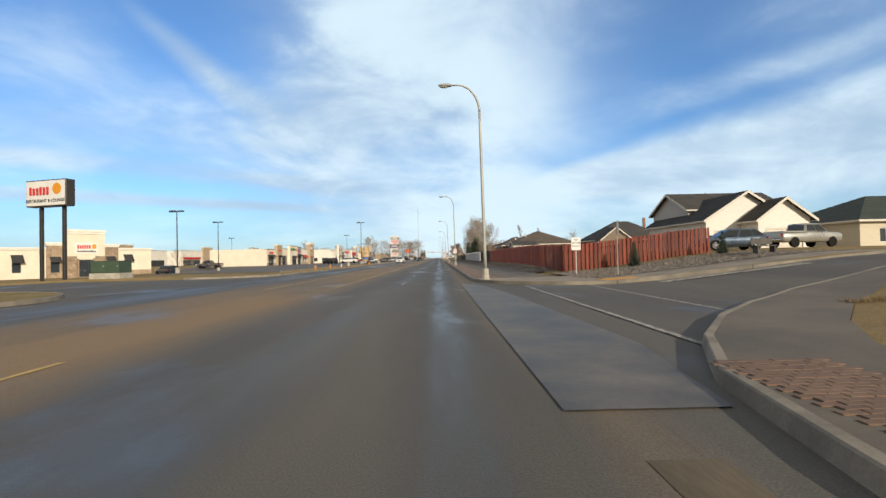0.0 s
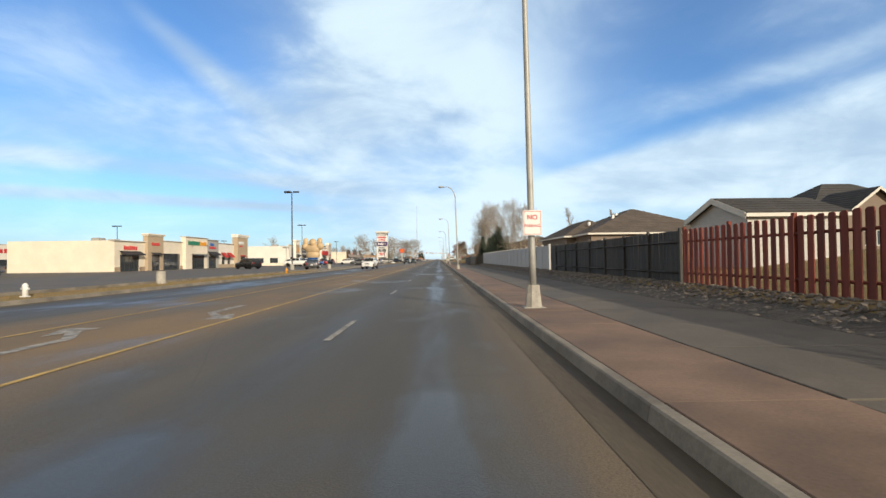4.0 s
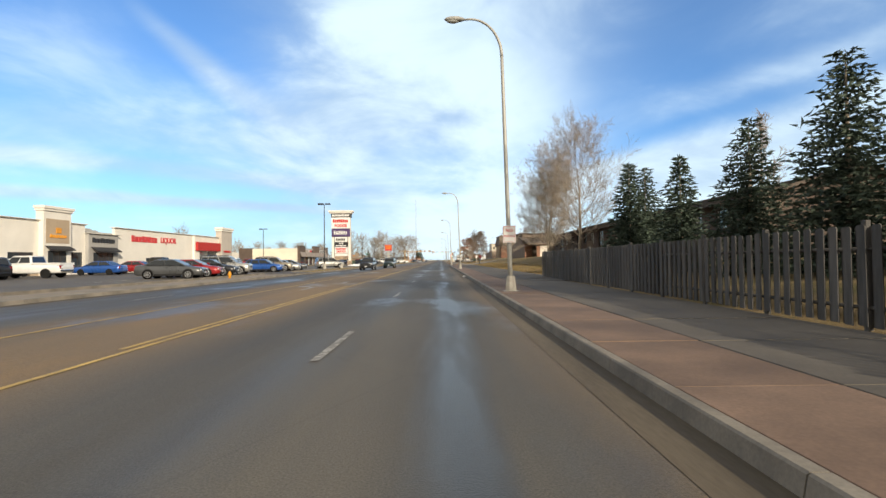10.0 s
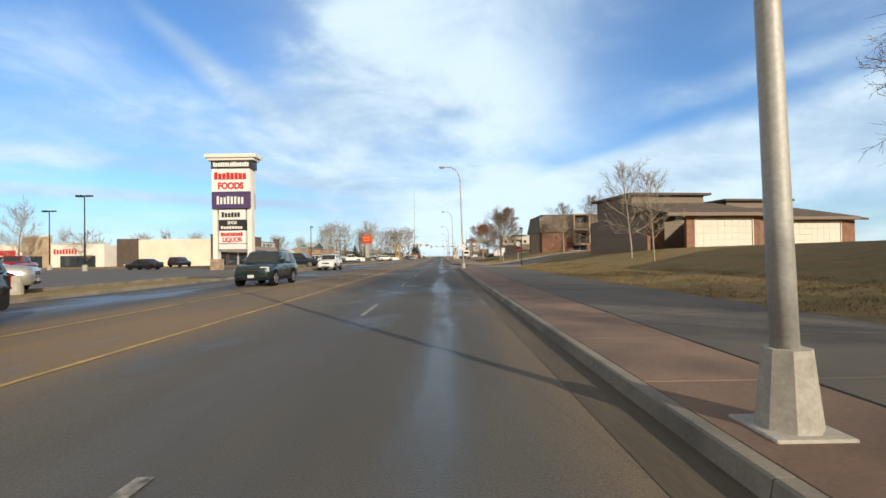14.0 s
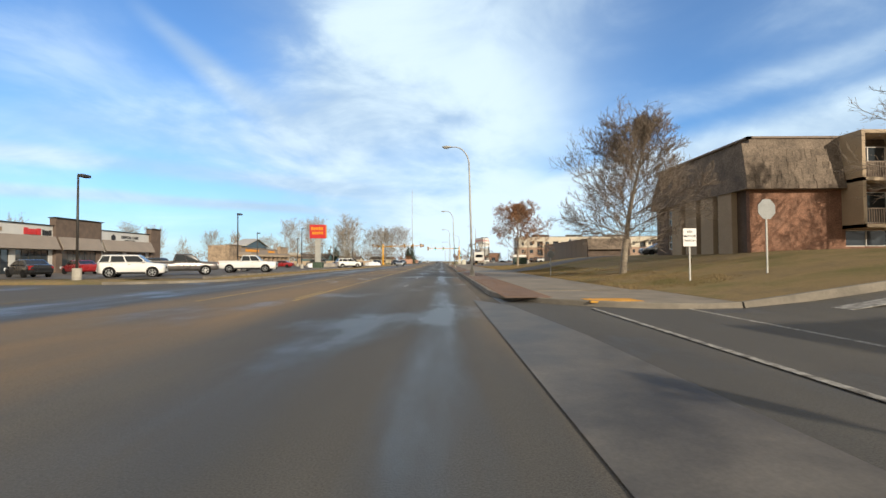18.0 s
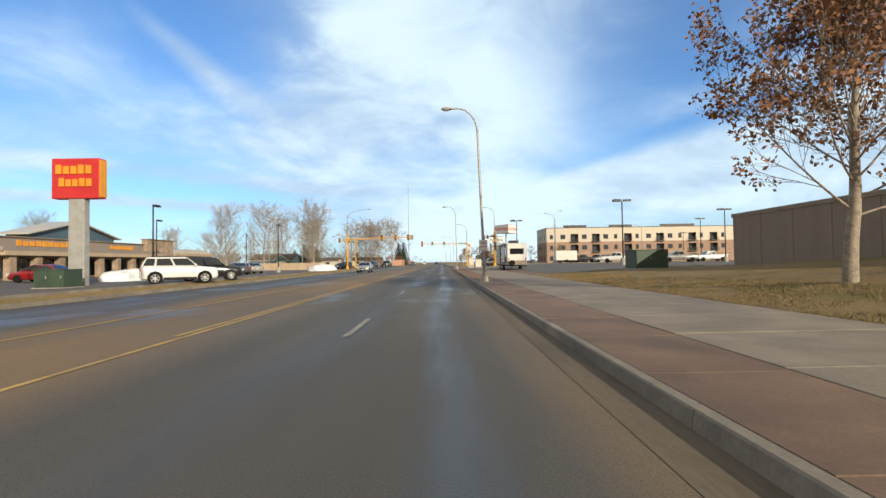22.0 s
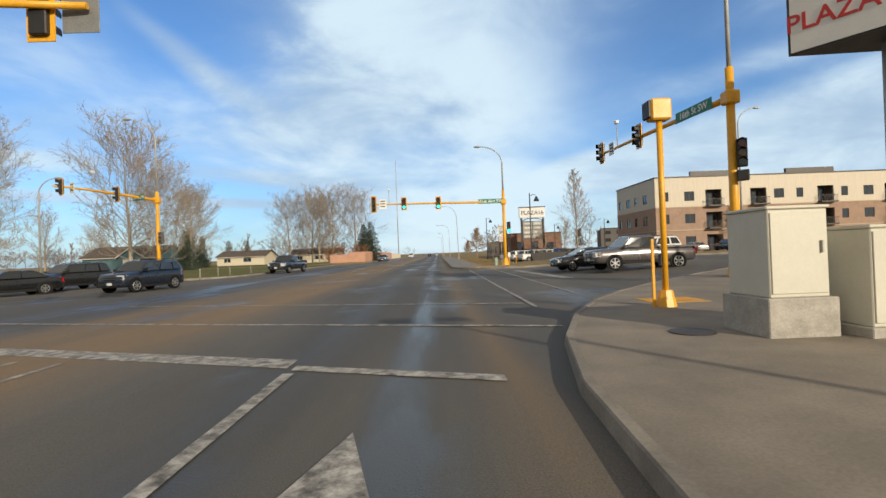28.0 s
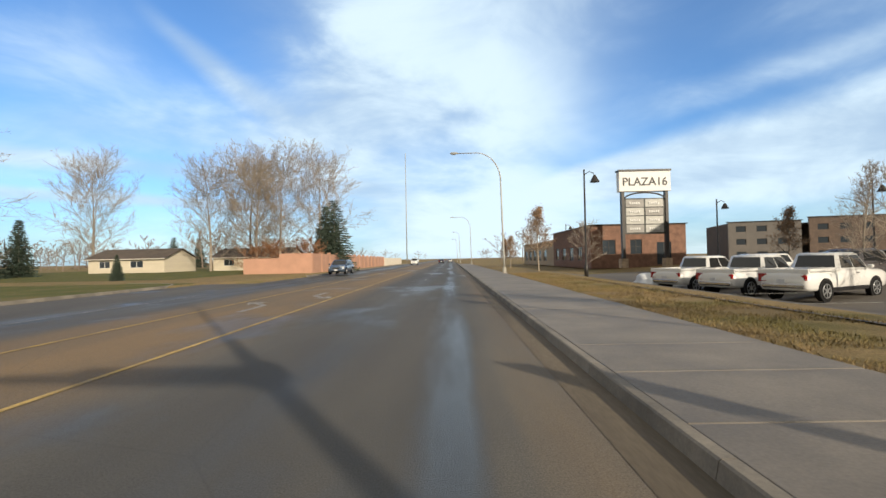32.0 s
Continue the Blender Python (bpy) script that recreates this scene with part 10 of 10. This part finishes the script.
fig.matrix_world = pose(-22.0, 144.2, -0.1, rz=-15) @ Matrix.Diagonal((1.35, 1.2, 1.15, 1))
tagged(fig, "tall tan inflatable strongman figure with blue shorts", "inflatable figure")

# small things of the verge
for x, y, c in ((-15.9, 62.0, SIGNORANGE), (-16.0, 110.5, SIGNORANGE), (-15.8, 78.0, SIGNWHITE), (-15.8, 70.0, SIGNORANGE), (-16.0, 186.0, SIGNORANGE)):
    e = empty("hydrant_marker", pose(x, y, 0.12) @ Matrix.Scale(0.75, 4), "short bright fire hydrant in the verge", "fire hydrant")
    part("barrel", tube(bmesh.new(), [(0, 0, 0), (0, 0, 0.45), (0, 0, 0.6), (0, 0, 0.72)], [0.13, 0.12, 0.14, 0.05], 10), c, e)
    part("nozzle", tube(bmesh.new(), [(-0.2, 0, 0.42), (0.2, 0, 0.42)], 0.06, 8), c, e)
    part("base", boxes((-0.17, 0.17, -0.17, 0.17, -0.05, 0.05), bevel=0.02), c, e)
for y in (88.5, 133.0, 229.8):
    e = empty("planter_block", pose(-16.6, y, 0.12), "white round concrete block in the verge", "bollard")
    bm = bmesh.new()
    bmesh.ops.create_cone(bm, cap_ends=True, segments=14, radius1=0.28, radius2=0.26, depth=0.8, matrix=pose(0, 0, 0.35))
    part("block", bm, CONCPALE, e)
litter = boxes((1.62, 1.86, 187.2, 187.34, 0.015, 0.09), bevel=0.03)
tagged(part("litter_scrap", litter, SIGNWHITE), "crumpled white litter in the gutter", "litter")
bn = empty("bench", pose(18.5, 26.5, land(18.5, 26.5) + 0.15, rz=10), "small wooden bench in the gravel bed", "bench")
part("seat", boxes((-0.7, 0.7, -0.2, 0.2, 0.4, 0.45)), GREYFENCE, bn)
part("backrest", boxes((-0.7, 0.7, 0.18, 0.22, 0.5, 0.85)), GREYFENCE, bn)
for x in (-0.6, 0.5):
    part("leg", boxes((x, x + 0.08, -0.18, 0.18, -0.1, 0.4)), GREYFENCE, bn)
# walkway lamp by the flats
wl_ = empty("walkway_lamp", pose(9.2, 265.4, land(9.2, 265.4) + 0.1), "old-fashioned black walkway lamp on a slim post", "lamp post")
part("pole", tube(bmesh.new(), [(0, 0, 0), (0, 0, 0.6), (0, 0, 0.65), (0, 0, 3.6)], [0.12, 0.1, 0.06, 0.05], 8), DARKSTEEL, wl_)
bm = bmesh.new()
bmesh.ops.create_cone(bm, cap_ends=True, segments=6, radius1=0.13, radius2=0.2, depth=0.45, matrix=pose(0, 0, 3.85))
ln = part("lantern", bm, glass_mat("lamp_lens", (0.35, 0.36, 0.34), 0.2), wl_)
bm = bmesh.new()
bmesh.ops.create_cone(bm, cap_ends=True, segments=6, radius1=0.26, radius2=0.03, depth=0.25, matrix=pose(0, 0, 4.2))
part("cap", bm, DARKSTEEL, ln)
# mast far off
e = empty("radio_mast", pose(-38, 900, 0), "thin far radio mast against the sky", "mast")
part("mast_pole", tube(bmesh.new(), [(0, 0, 0), (0, 0, 95)], [0.5, 0.25], 5), GALV, e)


# dark screen fence at the edge of the plaza's parking
FN = empty("parking_fence", pose(12.7, 481.9, 0), "low dark screen fence along the parking lot", "fence")
for i in range(5):
    px = 0.03 + i * 1.7
    part("post", boxes((px - 0.04, px + 0.04, -0.04, 0.04, land(12.7 + px, 481.9) - 0.2, 1.22), bevel=0.008), DARKSTEEL, FN)
    if i < 4:
        low = max(land(12.7 + px, 481.9), land(14.4 + px, 481.9)) + 0.06
        part("panel", boxes((px + 0.045, px + 1.655, -0.018, 0.018, low, 1.10), bevel=0.005), DARKSTEEL, FN)
        part("rail", boxes((px + 0.042, px + 1.658, -0.028, 0.028, 1.105, 1.15), bevel=0.006), DARKSTEEL, FN)

# ---- pavement slabs, pavers, stones, grass ----
def slab_run(x0, x1, y0, y1, mat, length, label, seed, cols=1, name="slab"):
    rng = random.Random(seed)
    run = tagged(new("pavement"), label, "pavement", "", "structure")
    n = max(1, round((y1 - y0) / length))
    L, w = (y1 - y0) / n, (x1 - x0) / cols
    bm = boxes((0.008, w - 0.008, 0.008, L - 0.008, -0.06, 0.0), bevel=0.008)
    me = bpy.data.meshes.new(name)
    bm.to_mesh(me)
    bm.free()
    me.materials.append(mat)
    for i in range(n):
        for c in range(cols):
            x, y = x0 + c * w, y0 + i * L
            z0, z1 = land(x, y + L / 2), land(x + w, y + L / 2)
            tilt = -math.degrees(math.atan2(z1 - z0, w))
            share(name, me, run, pose(x, y, 0.147 + z0 + rng.uniform(-0.004, 0.004), rng.uniform(-0.1, 0.1), tilt, 0))
    joint = bmesh.new()
    for j in range(int((y1 - y0) / 10) + 1):
        a, b = y0 + j * 10, min(y1, y0 + j * 10 + 10)
        if b > a:
            vs = [joint.verts.new((x, y, 0.131 + land(x, y))) for x, y in ((x0, a), (x1, a), (x1, b), (x0, b))]
            joint.faces.new(vs)
    part("slab_bed", joint, DARKPATH, run, "dark joints below the slabs")
    return run


runs = ((26.6, 176.0), (176.0, 262.4), (289.6, DRIVE[0] - 0.05), (DRIVE[1] + 0.05, 422.3))
for k, (a, b) in enumerate(runs):
    slab_run(KR + 0.17, 3.62, a, min(b, 418.0), REDSLAB, 2.44, "reddish stamped concrete strip along the kerb", k)
    slab_run(3.64, 6.6 if a < 100 else 7.4, a, b, CONCRETE if a > 280 else WORN, 2.44, "concrete pavement of large slabs beside the road", 10 + k, 1)
slab_run(KR + 0.17, 5.1, 468.2, 600, material("grey_worn_concrete", (0.19, 0.168, 0.14), 0.7, vary=0.25, scale=0.6, grain=30, bump=0.2, piece=0.06), 1.83, "grey concrete pavement beside the road", 30)
slab_run(7.42, 9.13, 366, 412.8, REDSLAB, 2.44, "reddish concrete strip beside the lot", 31, 1)
slab_run(KR + 0.17, 3.62, 418.2, 422.3, CONCRETE, 2.1, "concrete paving at the crossing", 32, 1)
slab_run(7.42, 10.2, 413, 422.3, CONCRETE, 2.1, "concrete paving round the cabinets", 33, 1)
slab_run(-16.9, KL - 0.2, 120, 196, CONCRETE, 2.4, "pale concrete strip between kerb and lot", 40)


def pavers(x0, x1, y0, y1, label, seed, first):
    """Brick pavers: the near ones as pieces, the rest joined."""
    rng = random.Random(seed)
    run = tagged(new("pavement"), label, "pavement", "", "structure")
    bm = boxes((0.004, 0.196, 0.004, 0.096, -0.03, 0.0), bevel=0.004)
    me = bpy.data.meshes.new("paver")
    bm.to_mesh(me)
    bm.free()
    me.materials.append(PAVER)
    rest, z, made = [], 0.162, 0
    y = y0
    j = 0
    while y < y1 - 0.05:
        x = x0 + (0.1 if j % 2 else 0)
        while x < x1 - 0.15:
            if made < 100 and first[0] < y < first[1]:
                share("paver", me, run, pose(x, y, z + rng.uniform(-0.003, 0.003), rng.uniform(-1, 1), rng.uniform(-1, 1), 0))
                made += 1
            else:
                rest.append((x, y, z + rng.uniform(-0.003, 0.003)))
            x += 0.2
        y += 0.1
        j += 1
    vs, fs = [], []
    for x, y, z in rest:
        i = len(vs)
        vs += [(x + 0.006, y + 0.006, z), (x + 0.194, y + 0.006, z), (x + 0.194, y + 0.094, z), (x + 0.006, y + 0.094, z),
               (x + 0.001, y + 0.001, z - 0.012), (x + 0.199, y + 0.001, z - 0.012), (x + 0.199, y + 0.099, z - 0.012), (x + 0.001, y + 0.099, z - 0.012)]
        fs += [(i, i + 1, i + 2, i + 3), (i + 4, i + 5, i + 1, i), (i + 5, i + 6, i + 2, i + 1), (i + 6, i + 7, i + 3, i + 2), (i + 7, i + 4, i, i + 3)]
    m2 = bpy.data.meshes.new("paver_field")
    m2.from_pydata(vs, [], fs)
    m2.materials.append(PAVER)
    f = new("paver_field", m2)
    f.parent = run
    tagged(f, "field of red brick pavers", kind="stuff")


pavers(KR + 0.17, 3.6, 286.0, 300.5, "red brick pavers along the kerb", 3, (294, 297))
pavers(KR + 0.17, 3.6, 366.0, 405.0, "red brick pavers along the kerb", 5, (388, 391))
pavers(2.95, 4.3, 2.0, 4.6, "red brick pavers at the street corner", 7, (2, 4))


def scatter_stones(x0, x1, y0, y1, n, lo, hi, mat, label, seed, name="rock_bed"):
    """River stones lying in a bed."""
    rng = random.Random(seed)
    vs, fs = [], []
    ico = [Vector(v).normalized() for v in ((0, 0, 1), (0.9, 0, 0.35), (0.28, 0.85, 0.35), (-0.72, 0.53, 0.35), (-0.72, -0.53, 0.35), (0.28, -0.85, 0.35), (0.6, 0.5, -0.4), (-0.3, 0.8, -0.4), (-0.9, 0, -0.4), (-0.3, -0.8, -0.4), (0.6, -0.5, -0.4))]
    faces = [(0, 1, 2), (0, 2, 3), (0, 3, 4), (0, 4, 5), (0, 5, 1), (1, 6, 2), (2, 6, 7), (2, 7, 3), (3, 7, 8), (3, 8, 4), (4, 8, 9), (4, 9, 5), (5, 9, 10), (5, 10, 1), (1, 10, 6)]
    for _ in range(n):
        x, y = rng.uniform(x0, x1), rng.uniform(y0, y1)
        s = rng.uniform(lo, hi) * (1.7 if rng.random() < 0.05 else 1)
        sc = (s * rng.uniform(0.8, 1.5), s * rng.uniform(0.8, 1.5), s * rng.uniform(0.5, 0.9))
        a = rng.uniform(0, 6.28)
        c, d = math.cos(a), math.sin(a)
        z = land(x, y) + 0.135
        i = len(vs)
        for v in ico:
            k = rng.uniform(0.85, 1.15)
            px, py = v.x * sc[0] * k, v.y * sc[1] * k
            vs.append((x + px * c - py * d, y + px * d + py * c, z + v.z * sc[2] * k))
        fs += [tuple(i + q for q in f) for f in faces]
    me = bpy.data.meshes.new(name)
    me.from_pydata(vs, [], fs)
    me.materials.append(mat)
    return tagged(new(name, me), label, "rock bed", "", "stuff")


ROCK = bpy.data.materials.new("river_rock")
ROCK.use_nodes = True
rn = ROCK.node_tree
geo = rn.nodes.new("ShaderNodeNewGeometry")
rc = ramp(rn, geo.outputs["Random Per Island"], [(0.0, (0.060, 0.052, 0.044)), (0.35, (0.105, 0.088, 0.072)), (0.7, (0.16, 0.135, 0.108)), (1.0, (0.28, 0.24, 0.20))])
rn.links.new(blend(rn, 0.35, rc, ramp(rn, noise_of(rn, geo.outputs["Position"], 20, 3), [(0.3, (0.06, 0.055, 0.05)), (0.7, (0.28, 0.25, 0.22))])), rn.nodes["Principled BSDF"].inputs["Base Color"])
rn.nodes["Principled BSDF"].inputs["Roughness"].default_value = 0.8
scatter_stones(6.7, 8.15, 33, 146.5, 8000, 0.035, 0.085, ROCK, "bed of grey and tan river rock below the fence", 2)
scatter_stones(7.4, 22, 24.0, 30.4, 6500, 0.03, 0.075, ROCK, "bed of river rock round the shrubs at the corner", 4)
sheet("pavement", [8.06] + span(9.1, 31, 2) + [31], [20.72, 22.0, 23.5], lambda x, y: land(x, y) + 0.140, CONCRETE, "concrete pavement along the side street", "pavement")
gravel = sheet("gravel_bed", span(6.6, 8.2, 0.8) + [8.2], span(33, 147, 3) + [147], lambda x, y: land(x, y) + 0.137, material("gravel_dirt", (0.085, 0.075, 0.064), 0.95, vary=0.3, scale=2, grain=12, grain_vary=0.4, bump=0.8, dist=0.04), "dark gravel bed below the fence", "gravel bed")
sheet("gravel_bed", span(7.4, 22, 1.2) + [22], [23.6, 26, 28, 30.6], lambda x, y: land(x, y) + 0.137, MATS["gravel_dirt"], "dark gravel bed at the corner", "gravel bed")


def tufts(spots, n, seed, mat, label, hi=0.10):
    """Blades of dormant grass."""
    rng = random.Random(seed)
    vs, fs = [], []
    total = sum((b - a) * (d - c) for a, b, c, d in spots)
    for a, b, c, d in spots:
        for _ in range(int(n * (b - a) * (d - c) / total)):
            x, y = rng.uniform(a, b), rng.uniform(c, d)
            if noise.noise(Vector((x * 0.6, y * 0.6, 0))) < -0.25:
                continue
            z = land(x, y) + 0.118
            t = rng.uniform(0, 6.28)
            h = rng.uniform(0.35, 1.0) * hi
            w = rng.uniform(0.008, 0.02)
            lx, ly = rng.gauss(0, 0.5) * h, rng.gauss(0, 0.5) * h
            i = len(vs)
            vs += [(x - w * math.cos(t), y - w * math.sin(t), z), (x + w * math.cos(t), y + w * math.sin(t), z), (x + lx, y + ly, z + h)]
            fs.append((i, i + 1, i + 2))
    me = bpy.data.meshes.new("grass_tufts")
    me.from_pydata(vs, [], fs)
    me.materials.append(mat)
    return tagged(new("grass_tufts", me), label, "grass", "", "stuff")


tufts([(7.4, 11.5, 186, 262), (7.4, 12.0, 289, 320.4), (7.4, 11.5, 332, 372)], 90000, 3, GRASS, "short dormant straw-coloured grass beside the pavement")
tufts([(5.15, 8.6, 470, 520)], 36000, 5, GRASS, "short dormant grass beside the plaza pavement")
tufts([(8.6, 14, 4, 9.6)], 14000, 6, GRASS, "rough dry grass at the street corner", 0.16)
tufts([(-17.1, -14.5, 52, 120), (-17.1, -14.5, 306, 425)], 26000, 8, GRASS, "dormant grass strip along the far kerb")
sheet("lawn", [-120, -80, -40, -30, -24.4, -18.4], sorted(span(468, 512, 4) + [512]), lambda x, y: 0.131, GREEN, "green lawn beyond the crossing", "lawn")
sheet("lawn", [-90, -60, -40, -25], [520, 540, 560, 600], lambda x, y: 0.131, GREEN, "green lawn before the far houses", "lawn")
